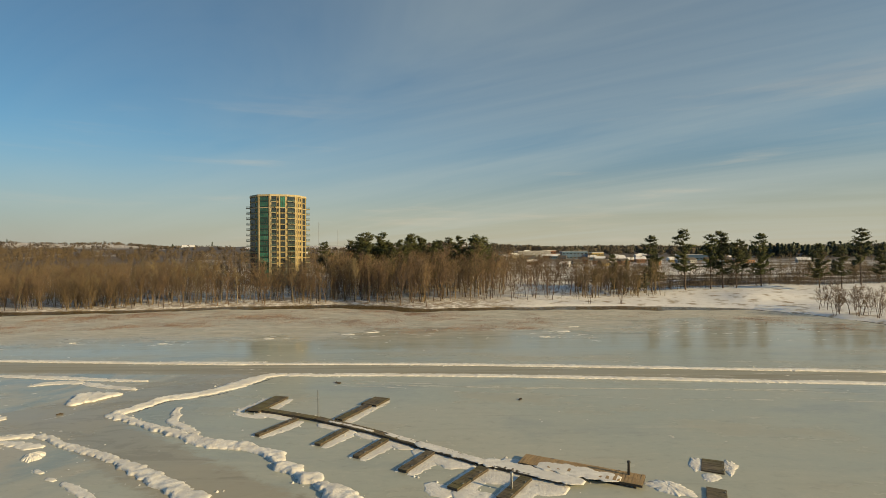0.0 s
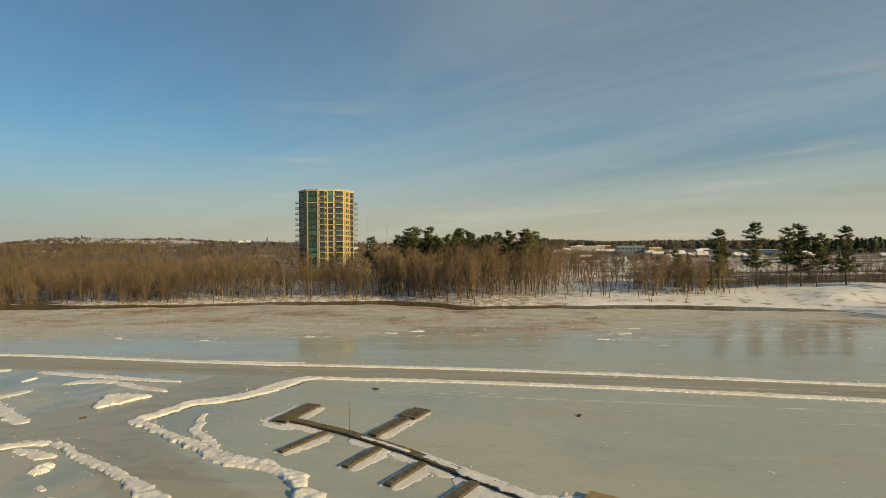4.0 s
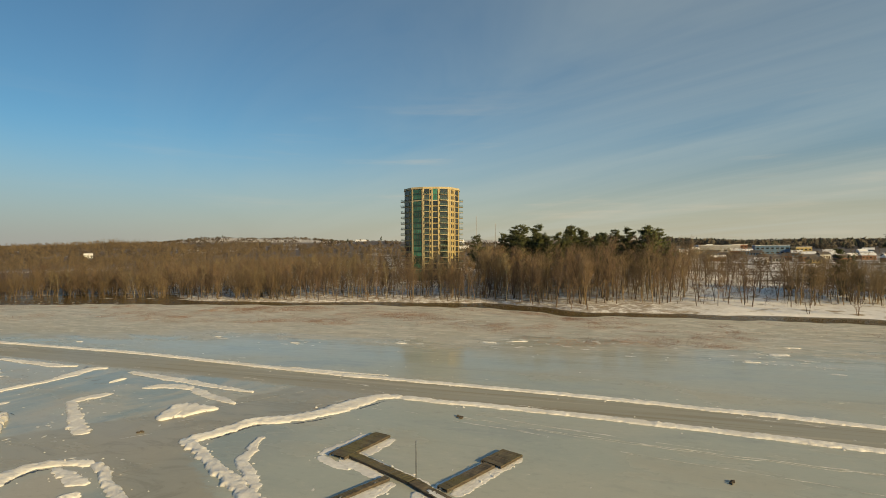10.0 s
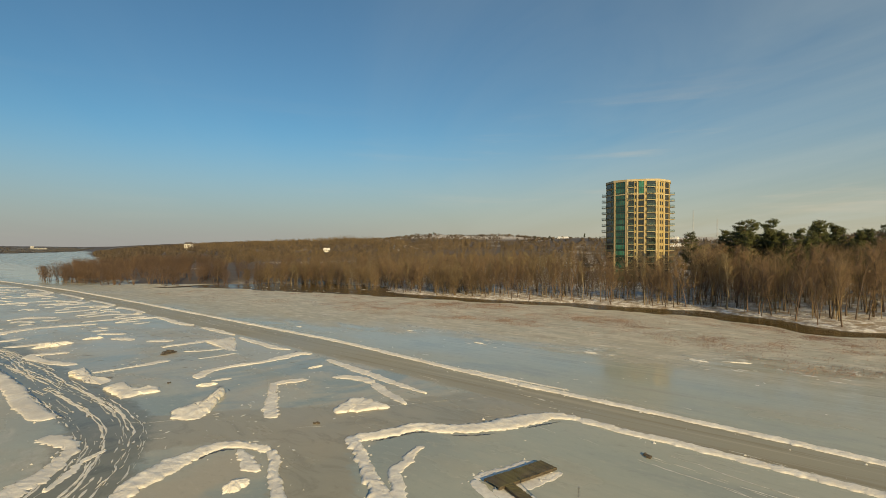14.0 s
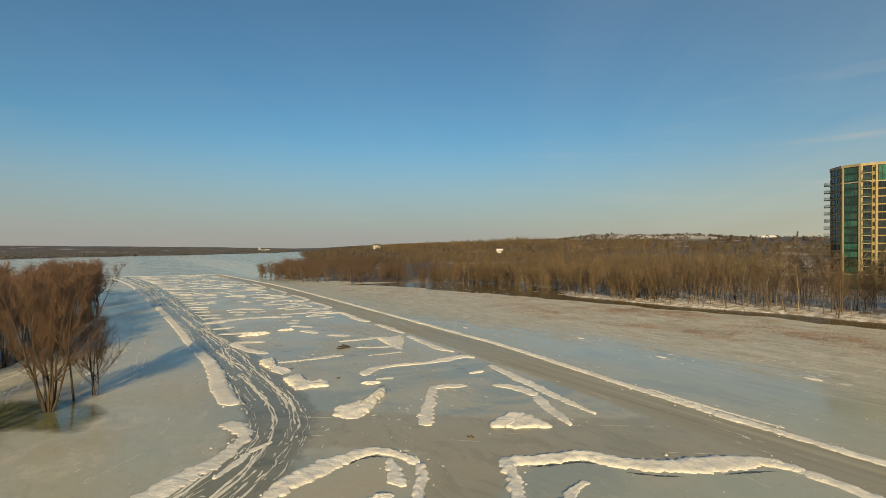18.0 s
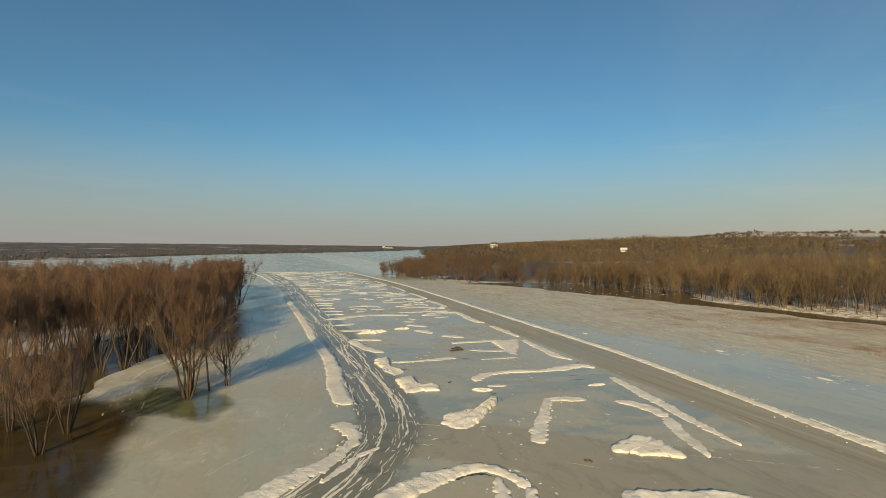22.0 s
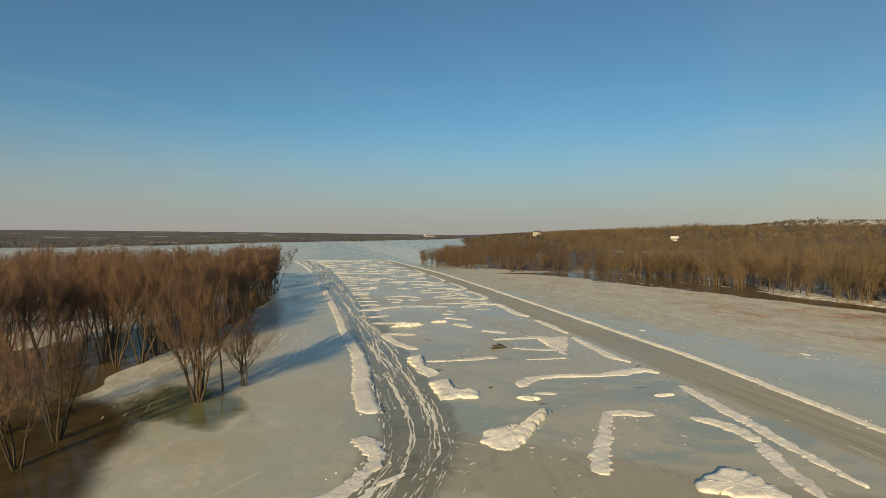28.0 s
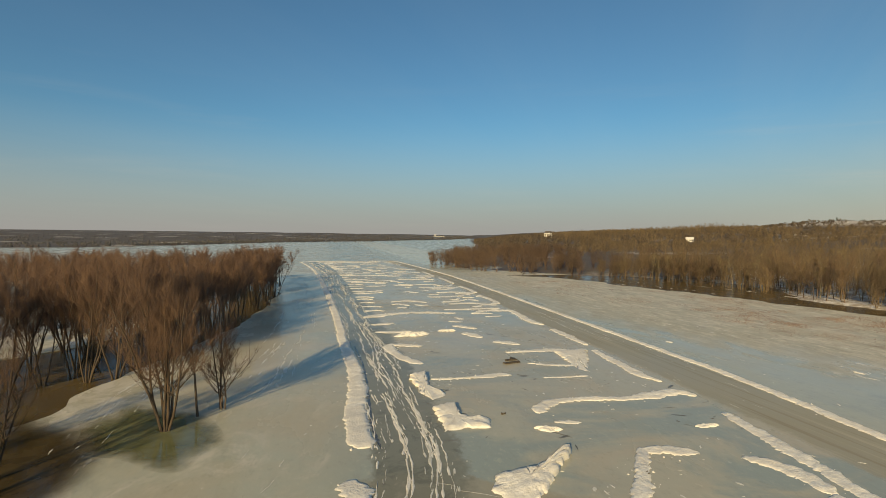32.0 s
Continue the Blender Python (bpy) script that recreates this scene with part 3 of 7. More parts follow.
    b.inputs["IOR"].default_value = 1.31
    inv = n.new("ShaderNodeMath"); inv.operation = "SUBTRACT"; inv.inputs[0].default_value = 1.0
    l.new(shallow, inv.inputs[1])
    wet = n.new("ShaderNodeMath"); wet.operation = "MULTIPLY_ADD"
    l.new(mul(ramp(sep.outputs["Y"], 96, 103), inv.outputs[0]), wet.inputs[0]); wet.inputs[1].default_value = 0.06; wet.inputs[2].default_value = 0.22
    l.new(wet.outputs[0], b.inputs["Specular IOR Level"])
    bp = n.new("ShaderNodeBump")
    bp.inputs["Strength"].default_value = 0.07
    bp.inputs["Distance"].default_value = 0.06
    ad = n.new("ShaderNodeMath"); ad.operation = "ADD"
    l.new(fine, ad.inputs[0]); l.new(streak, ad.inputs[1])
    ae = n.new("ShaderNodeMath"); ae.operation = "ADD"
    l.new(ad.outputs[0], ae.inputs[0]); l.new(mul(mul(glaze, flow(0.26, 2, 14.0, 4, 0.55)), 24.0), ae.inputs[1])
    l.new(ae.outputs[0], bp.inputs["Height"])
    l.new(bp.outputs[0], b.inputs["Normal"])
    return m


M_ICE = ice_material()
M_POOL = material("green_meltwater", (0.13, 0.14, 0.065), (0.19, 0.20, 0.11), 0.4, (0.05, 0.14), 0.05, 1.0)
M_SCUFF = material("wet_scuffs", (0.10, 0.095, 0.08), (0.18, 0.17, 0.14), 2.0, (0.3, 0.5), 0.2, 5.0)
M_MELT = material("dark_meltwater", (0.045, 0.042, 0.036), (0.10, 0.09, 0.07), 2.0, (0.15, 0.35), 0.1, 5.0)
M_MUD = material("brown_flood", (0.048, 0.035, 0.014), (0.080, 0.058, 0.024), 0.4, (0.06, 0.18), 0.05, 1.0, spec=0.15)

def soft_edge(m, rough=0.5, scale=0.5, early=0.0, span=None):
    """Lets a thin sheet fade out raggedly towards its rim, where its "rim" value falls to nought."""
    n, l = m.node_tree.nodes, m.node_tree.links
    b = n["Principled BSDF"]
    at = n.new("ShaderNodeAttribute")
    at.attribute_name = "rim"
    geo = n.new("ShaderNodeNewGeometry")
    t = n.new("ShaderNodeTexNoise")
    t.inputs["Scale"].default_value, t.inputs["Detail"].default_value, t.inputs["Roughness"].default_value = scale, 8, 0.68
    l.new(geo.outputs["Position"], t.inputs["Vector"])
    a = n.new("ShaderNodeMath"); a.operation = "MULTIPLY_ADD"
    l.new(t.outputs["Fac"], a.inputs[0]); a.inputs[1].default_value = rough * 2
    l.new(at.outputs["Fac"], a.inputs[2])
    r = n.new("ShaderNodeMapRange"); r.interpolation_type = "SMOOTHSTEP"
    r.inputs["From Min"].default_value, r.inputs["From Max"].default_value = rough - early, rough - early + (span or 0.7 - 0.6 * early)
    l.new(a.outputs[0], r.inputs["Value"])
    l.new(r.outputs[0], b.inputs["Alpha"])


def give_rim(me, values):
    at = me.attributes.new("rim", "FLOAT", "POINT")
    at.data.foreach_set("value", np.asarray(values, dtype=np.float32))


soft_edge(M_POOL, 0.35, 0.25, 0.12)
soft_edge(M_MUD, 0.14, 0.10, 0.0, 0.26)

# ---------------------------------------------------------------- mesh helpers


def mesh_of(name, V, F, mat, smooth=False):
    me = bpy.data.meshes.new(name)
    me.from_pydata([tuple(v) for v in V], [], F)
    me.materials.append(mat)
    if smooth:
        me.polygons.foreach_set("use_smooth", [True] * len(me.polygons))
    me.update()
    return me


def tri_mesh(name, V, F, mat):
    """Fast mesh from arrays of points and triangles."""
    V, F = np.asarray(V, dtype=np.float32), np.asarray(F, dtype=np.int32)
    me = bpy.data.meshes.new(name)
    me.vertices.add(len(V))
    me.vertices.foreach_set("co", V.ravel())
    me.loops.add(len(F) * 3)
    me.loops.foreach_set("vertex_index", F.ravel())
    me.polygons.add(len(F))
    me.polygons.foreach_set("loop_start", np.arange(0, len(F) * 3, 3, dtype=np.int32))
    me.materials.append(mat)
    me.update(calc_edges=True)
    return me


def empty(name, m, label, category, group="", kind=""):
    ob = new(name)
    ob.matrix_world = m
    return tagged(ob, label, category, group, kind)


def part(name, me, parent, label="", m=None):
    ob = new(name, me)
    ob.parent = parent
    if m is not None:
        ob.matrix_local = m
    if label:
        ob["label"] = label
    return ob


class Soup:
    """Points and faces gathered from boxes, tubes and prisms."""

    def __init__(self):
        self.V, self.F = [], []

    def box(self, x0, x1, y0, y1, z0, z1, m=None, bev=0.0):
        k = len(self.V)
        if bev:
            c = bev
            pts = []
            for z, d in ((z0, 0), (z1 - c, 0), (z1, c)):
                pts += [(x0 + d, y0 + d, z), (x1 - d, y0 + d, z), (x1 - d, y1 - d, z), (x0 + d, y1 - d, z)]
            fs = [(3, 2, 1, 0), (8, 9, 10, 11)]
            for r in (0, 4):
                fs += [(r + i, r + (i + 1) % 4, r + 4 + (i + 1) % 4, r + 4 + i) for i in range(4)]
        else:
            pts = [(x0, y0, z0), (x1, y0, z0), (x1, y1, z0), (x0, y1, z0), (x0, y0, z1), (x1, y0, z1), (x1, y1, z1), (x0, y1, z1)]
            fs = [(3, 2, 1, 0), (4, 5, 6, 7), (0, 1, 5, 4), (1, 2, 6, 5), (2, 3, 7, 6), (3, 0, 4, 7)]
        if m is not None:
            pts = [tuple(m @ Vector(p)) for p in pts]
        self.V += pts
        self.F += [tuple(k + i for i in f) for f in fs]

    def prism(self, poly, z0, z1):
        k, n = len(self.V), len(poly)
        self.V += [(x, y, z0) for x, y in poly] + [(x, y, z1) for x, y in poly]
        self.F += [tuple(k + i for i in reversed(range(n))), tuple(k + n + i for i in range(n))]
        self.F += [(k + i, k + (i + 1) % n, k + n + (i + 1) % n, k + n + i) for i in range(n)]

    def tube(self, pts, rads, n=6):
        k = len(self.V)
        for p, r in zip(pts, rads):
            self.V += [(p[0] + r * math.cos(2 * math.pi * i / n), p[1] + r * math.sin(2 * math.pi * i / n), p[2]) for i in range(n)]
        for j in range(len(pts) - 1):
            self.F += [(k + j * n + i, k + j * n + (i + 1) % n, k + (j + 1) * n + (i + 1) % n, k + (j + 1) * n + i) for i in range(n)]
        self.F += [tuple(k + i for i in reversed(range(n))), tuple(k + (len(pts) - 1) * n + i for i in range(n))]

    def mesh(self, name, mat, smooth=False):
        return mesh_of(name, self.V, self.F, mat, smooth)


def box_mesh(name, mat, x0, x1, y0, y1, z0, z1, bev=0.0):
    s = Soup()
    s.box(x0, x1, y0, y1, z0, z1, None, bev)
    return s.mesh(name, mat)


def curve_points(pts, step=0.6):
    """A smooth line through a few points, at even steps."""
    p = np.array(pts, dtype=float)
    q = np.vstack([2 * p[0] - p[1], p, 2 * p[-1] - p[-2]])
    out = []
    for i in range(1, len(q) - 2):
        a, b, c, d = q[i - 1], q[i], q[i + 1], q[i + 2]
        n = max(2, int(np.linalg.norm(c - b) / step))
        for t in np.arange(n) / n:
            out.append(0.5 * (2 * b + (c - a) * t + (2 * a - 5 * b + 4 * c - d) * t * t + (3 * b - a - 3 * c + d) * t ** 3))
    out.append(q[-2])
    return np.array(out)


def normals_2d(c):
    d = np.gradient(c, axis=0)
    d /= np.linalg.norm(d, axis=1)[:, None] + 1e-9
    return np.stack([-d[:, 1], d[:, 0]], 1)


# ---------------------------------------------------------------- shores and ground
NORTH = np.array([(-6000, 1930), (-3000, 960), (-2000, 640), (-1400, 430), (-600, 215), (-440, 150), (-370, 112), (-307, 116), (-268, 134), (-257, 168),
                  (-228, 184), (-198, 192), (-172, 194), (-141, 192), (-124, 195), (-98, 201), (-78, 207), (-45, 211), (-22, 205), (-12, 196), (-4, 192), (6, 193), (20, 195.5),
                  (40, 197), (80, 195), (104, 185), (113, 172), (117.5, 156), (119.5, 137), (126, 118), (300, 95), (6000, 95)], dtype=float)
SOUTH = np.array([(-6000, 1890), (-3000, 915), (-2000, 580), (-1750, 450), (-1400, 165), (-1164, -65), (-900, -190), (-815, -272), (-785, -370), (-700, -480), (-300, -500),
                  (0, -300), (300, -250), (6000, -250)], dtype=float)


def wobble(x, a, b, c):
    return a * np.sin(x * b + c) + 0.5 * a * np.sin(x * b * 2.3 + 1.7 * c) + 0.3 * a * np.sin(x * b * 5.1 + 0.6 * c)


def north_shore(x):
    return np.interp(x, NORTH[:, 0], NORTH[:, 1]) + wobble(x, 1.2, 0.13, 0.5)


def south_shore(x):
    return np.interp(x, SOUTH[:, 0], SOUTH[:, 1])


def channel_edge(x):
    return north_shore(x) - np.interp(x, [-275, -255, -220, -190, -160, -124, -75, -45, -14, 0, 37, 75, 100, 112, 125, 150],
                                     [0, 22, 28, 27, 17, 12, 14, 17, 16, 11, 13, 16, 10, 7, 5, 3]) + wobble(x, 0.5, 0.31, 2.0)


def bumps(x, y, s, k):
    """Smooth rolling relief from a few crossed waves."""
    return (np.sin(x / s + k) * np.cos(y / s * 0.8 + 2 * k) + 0.5 * np.sin(x / s * 2.1 - y / s * 1.7 + 3 * k) + 0.3 * np.cos(x / s * 3.7 + y / s * 4.3 + k))


def land_height(x, y):
    s = np.maximum(y - north_shore(x), south_shore(x) - y)
    inner = x - np.interp(y, [95, 118, 137, 156, 172, 185, 195, 205], [140, 126, 119.5, 117.5, 113, 104, 84, 40])
    s = np.where((x > 84) & (y > 95) & (y < 260) & (s > 0), np.minimum(s, 0.5 + 0.7 * np.maximum(inner, 0)), s)
    up = np.interp(s, [-12, -1, 0.0, 2.5, 12, 60, 110, 250, 600, 1000, 1800, 5000], [-1.6, -0.6, 0.02, 0.30, 0.9, 3.4, 4.6, 6.5, 17, 30, 38, 80])
    up = np.where(south_shore(x) - y > y - north_shore(x), np.interp(s, [-12, 0, 3, 60, 250, 700, 2000, 4000], [-1.6, 0, 0.6, 1.5, 4, 10, 22, 36]), up)
    up = up - np.clip((-150 - x) / 50, 0, 1) * np.clip((75 - s) / 30, 0, 1) * np.clip(s / 3, 0, 1) * np.clip((x + 400) / 30, 0, 1) * 1.6
    bluff = np.clip((-480 - x) / 220, 0, 1) * (y - north_shore(x) > 0) * np.interp(s, [0, 20, 120, 300, 500, 900], [0, 1, 9, 15, 11, 4])
    up = up + bluff + 9.0 * np.exp(-((x + 640) / 260) ** 2 - ((y - 860) / 200) ** 2)
    flat = np.clip((s - 4) / 30, 0, 1)
    hill = np.clip((s - 230) / 400, 0, 1)
    east = np.clip((x - 20) / 200, 0, 1)
    up = up + flat * 0.35 * bumps(x, y, 14.0, 0.7) + hill * (1 - 0.75 * east) * np.where(y < south_shore(x), 0.3, 1.0) * (8 * bumps(x, y, 170.0, 0.4) + 4) - hill * east * 6.0
    return up


def spaced(lo, hi, fine_lo, fine_hi, step, far):
    a = list(np.arange(fine_lo, fine_hi + 0.1, step))
    g, v = step, fine_hi
    while v < hi:
        g *= far
        v += g
        a.append(min(v, hi))
    g, v = step, fine_lo
    while v > lo:
        g *= far
        v -= g
        a.insert(0, max(v, lo))
    return np.array(a)


gx = spaced(-5500, 5500, -450, 260, 4.0, 1.13)
gy = spaced(-5500, 5500, 90, 330, 2.5, 1.13)
GX, GY = np.meshgrid(gx, gy, indexing="ij")
GZ = land_height(GX, GY)
nx_, ny_ = GX.shape
idx = np.arange(nx_ * ny_).reshape(nx_, ny_)
quads = np.stack([idx[:-1, :-1], idx[1:, :-1], idx[1:, 1:], idx[:-1, 1:]], -1).reshape(-1, 4)
tris = np.vstack([quads[:, [0, 1, 2]], quads[:, [0, 2, 3]]])
ground = new("ground", tri_mesh("ground", np.stack([GX, GY, GZ], -1).reshape(-1, 3), tris, M_LAND))
ground.data.polygons.foreach_set("use_smooth", [True] * len(ground.data.polygons))
tagged(ground, "snow-covered river banks and wooded hills with bare earth patches", "ground", kind="structure")


def ground_z(x, y):
    return float(land_height(np.array([x], dtype=float), np.array([y], dtype=float))[0])


water = new("water", mesh_of("water", [(-4400, -700, -0.16), (1500, -700, -0.16), (1500, 1200, -0.16), (-4400, 1200, -0.16)], [(0, 1, 2, 3)], M_WATER))
tagged(water, "dark brown open water between the ice and the bank", "water", kind="structure")


def grove_edge(x):
    """Where the ice gives way to the brown water among the trees."""
    return np.interp(x, [-345, -330, -250, -205, -163, -137, -122, -114, -103, -98, -90, -85, -82, -70, -45, -36], [-8, 10, 24, 27.5, 26, 22.5, 19, 16.5, 14.5, 13, 12.5, 9.5, 6, 0, -6, -16]) + wobble(x, 0.6, 0.21, 1.0)


def grove_south(x):
    """The far side of that water, where the ice begins again."""
    return np.interp(x, [-345, -330, -250, -184, -157, -142, -131, -124, -118, -98, -83, -60, -45, -36], [-8, 4, 10, 10, 8, 4, 1, -3, -11, -18, -21, -24, -24, -16]) + wobble(x, 1.2, 0.17, 0.3)


LANES = [("road", [(150, 72.5), (60, 83.2), (25, 87.4), (0, 90), (-30, 92), (-80, 95), (-140, 96.6), (-200, 97.5), (-270, 97.5), (-340, 95), (-400, 90)], [8.6, 8.6, 8.6, 8.8, 9.4, 10, 10, 10, 10, 10, 10],
          "ploughed ice road of scraped brownish ice", "road"),
         ("track", [(-20, 12), (-38, 32), (-48.5, 41.5), (-58, 47.5), (-70, 51.5), (-97, 51.5), (-148, 50.5), (-235, 47), (-313, 44), (-400, 34)],
          [8, 8, 9, 10, 10, 9, 9, 9, 8, 7], "rutted ice track of scraped grey ice", "track"),
         ("lane", [(-62, 50), (-55, 61), (-47, 70), (-41, 79), (-34, 90)], [12, 11, 11, 13, 14], "scraped ice lane joining the track to the road", "lane"),
         ("side_lane", [(-49, 66), (-42, 61), (-34, 55), (-22, 46), (-8, 36)], [10, 7, 7.5, 7.5, 7], "scraped ice lane between two snow ridges", "lane")]


def build_ice():
    """The ice: a plain southern part, and a fine northern part from which the road and lanes are cut as pieces of their own."""
    xs = np.concatenate([np.arange(-4300, -1400, 100.0), np.arange(-1400, -700, 14.0), np.arange(-700, -420, 12.0), np.arange(-420, 260, 1.5), np.arange(260, 1500, 60.0)])
    lo, hi = south_shore(xs) - 12, channel_edge(xs)
    hi = np.where(xs < -268, north_shore(xs) + 70, hi)
    g0, g1 = grove_south(xs), grove_edge(xs)
    inside = (xs > -343) & (xs < -37) & (g1 - g0 > 1)
    a = np.where(inside, g0, np.minimum(-16.0, hi - 20))
    b = np.where(inside, g1, a)
    V, F = [], []
    for i, x in enumerate(xs):
        V += [(x, lo[i], 0.0), (x, a[i], 0.0), (x, a[i], -0.22), (x, b[i], 0.0), (x, b[i], -0.22), (x, hi[i], 0.0), (x, hi[i], -0.22)]
    for i, x_ in enumerate(xs[:-1]):
        k, j = 7 * i, 7 * (i + 1)
        F += [(k, j, j + 1, k + 1)] + ([(k + 5, j + 5, j + 6, k + 6)] if x_ > -240 else [])
        if inside[i] or inside[i + 1]:
            F += [(k + 1, j + 1, j + 2, k + 2), (k + 4, j + 4, j + 3, k + 3)]
    rows = 132
    u = np.linspace(0, 1, rows)
    GYY = b[:, None] + (hi - b)[:, None] * u[None, :]
    GXX = np.repeat(xs[:, None], rows, 1)
    P = np.stack([GXX.ravel(), GYY.ravel(), np.zeros(GXX.size)], 1)
    idx_ = np.arange(GXX.size).reshape(GXX.shape)
    Q = np.stack([idx_[:-1, :-1], idx_[1:, :-1], idx_[1:, 1:], idx_[:-1, 1:]], -1).reshape(-1, 4)
    mid = P[Q].mean(1)
    owner = np.full(len(Q), -1)
    value = {"road": np.zeros(len(P)), "lane": np.zeros(len(P)), "track": np.zeros(len(P))}
    for n_, (name, pts, width, label, cat) in enumerate(LANES):
        c = curve_points(pts, 1.2)
        w = np.interp(np.linspace(0, 1, len(c)), np.linspace(0, 1, len(width)), width) / 2

        def depth(pp):
            out = np.full(len(pp), -99.0)
            near_ = np.where((pp[:, 0] > c[:, 0].min() - 12) & (pp[:, 0] < c[:, 0].max() + 12) & (pp[:, 1] > c[:, 1].min() - 12) & (pp[:, 1] < c[:, 1].max() + 12))[0]
            for part_ in np.array_split(near_, max(1, len(near_) // 4000)):
                if len(part_):
                    out[part_] = (w[None, :] - np.hypot(pp[part_, 0][:, None] - c[None, :, 0], pp[part_, 1][:, None] - c[None, :, 1])).max(1)
            return out

        key = name if name in ("road", "track") else "lane"
        value[key] = np.maximum(value[key], np.clip(depth(P) / 2.4 + 0.5, 0, 1))
        owner[(depth(mid) > 0) & (owner < 0)] = n_
    whole = mesh_of("river_ice", V + [tuple(p) for p in P[np.unique(Q[owner < 0])]], F + list(map(tuple, np.searchsorted(np.unique(Q[owner < 0]), Q[owner < 0]) + len(V))), M_ICE)
    for key in value:
        at = whole.attributes.new(key, "FLOAT", "POINT")
        at.data.foreach_set("value", np.concatenate([np.zeros(len(V)), value[key][np.unique(Q[owner < 0])]]).astype(np.float32))
    tagged(new("river_ice", whole), "frozen river of wet grey-blue ice with tan slush", "ice", kind="structure")
    for n_, (name, pts, width, label, cat) in enumerate(LANES):
        f = Q[owner == n_]
        used = np.unique(f)
        me = mesh_of(name, [tuple(p) for p in P[used]], list(map(tuple, np.searchsorted(used, f))), M_ICE)
        for key in value:
            at = me.attributes.new(key, "FLOAT", "POINT")
            at.data.foreach_set("value", value[key][used].astype(np.float32))
        tagged(new(name, me), label, cat, kind="structure")


build_ice()

# ---------------------------------------------------------------- ploughed snow


BANK_LINES = []


def fbm(x, y, k):
    """Noise summed over three octaves."""
    return noise.noise((x, y, k)) + 0.5 * noise.noise((2.1 * x, 2.1 * y, k + 3.1)) + 0.27 * noise.noise((4.6 * x, 4.6 * y, k + 7.7))


def snow_bank(pts, width, height, label="lumpy ridge of ploughed snow along the ice lanes", rough=1.0, step=0.24, z=0.0):
    """A crust of scraped snow along a line: torn edges, a flat tilted top and furrows across it."""
    c = curve_points(pts, step)
    nrm = normals_2d(c)
    total = len(c)
    V, F = [], []
    S = np.array([-1, -0.93, -0.8, -0.6, -0.36, -0.12, 0.12, 0.36, 0.6, 0.8, 0.93, 1.0])
    m = len(S)
    seed = pts[0][0] * 0.37 + pts[0][1] * 0.11
    fine = min(1.0, 0.4 / step)
    for i, (p, d) in enumerate(zip(c, nrm)):
        u = i * step
        w = width if np.isscalar(width) else float(np.interp(i / (total - 1), np.linspace(0, 1, len(width)), width))
        end = min(1.0, (min(i, total - 1 - i) * step + 0.1) / (0.5 * w + 0.2))
        slow = noise.noise((p[0] * 0.13, p[1] * 0.13, seed))
        tear = 0.38 * rough * min(1.2, 0.40 + 0.35 * w)
        sides = [max(0.10, 0.5 * w * (1.0 + 0.2 * slow + 0.34 * rough * fbm(u * 0.55, seed, k)) + tear * fbm(u * 2.0, seed, k + 20.0) * fine) * (0.25 + 0.75 * end ** 0.7)
                 for k in (1.0, 9.0)]
        h = 0.33 * height * (1 + 0.3 * slow + 0.25 * fbm(u * 0.8, seed, 40.0)) * end ** 0.5
        shift = 0.16 * w * noise.noise((p[0] * 0.22, p[1] * 0.22, 17.0))
        tilt = 1.0 if d[0] * 0.86 - d[1] * 0.5 > 0 else -1.0
        for t in S:
            o = shift + t * sides[0 if t < 0 else 1]
            q = p + d * o
            prof = max(0.0, 1 - abs(t) ** 7) * (1.0 - 0.34 * tilt * t)
            lump = fbm(q[0] * 0.9, q[1] * 0.9, 5.0)
            furrow = noise.noise((u * 2.2 + 1.1 * o, o * 0.9, seed + 2.0)) + 0.6 * noise.noise((u * 5.1 - 1.3 * o, o * 1.8, seed + 4.0))
            crack = 0.3 * round(2.6 * fbm(q[0] * 1.7, q[1] * 1.7, 31.0)) / 2.6
            zz = h * prof * max(0.18, 0.85 + rough * (0.26 * lump + 0.11 * furrow * fine + 0.6 * crack + 0.16 * fine * fbm(q[0] * 3.3, q[1] * 3.3, 52.0))) - (0.03 if abs(t) == 1 else 0)
            V.append((q[0], q[1], z + zz))
    for i in range(total - 1):
        for k in range(m - 1):
            a = i * m + k
            F.append((a, a + 1, a + m + 1, a + m))
    F += [tuple(range(m - 1, -1, -1)), tuple(range((total - 1) * m, total * m))]
    BANK_LINES.append((c, nrm, w))
    ob = new("snow_bank", mesh_of("snow_bank", V, [f[::-1] for f in F], M_SNOW, True))
    return tagged(ob, label, "snow bank", "ploughed snow banks")


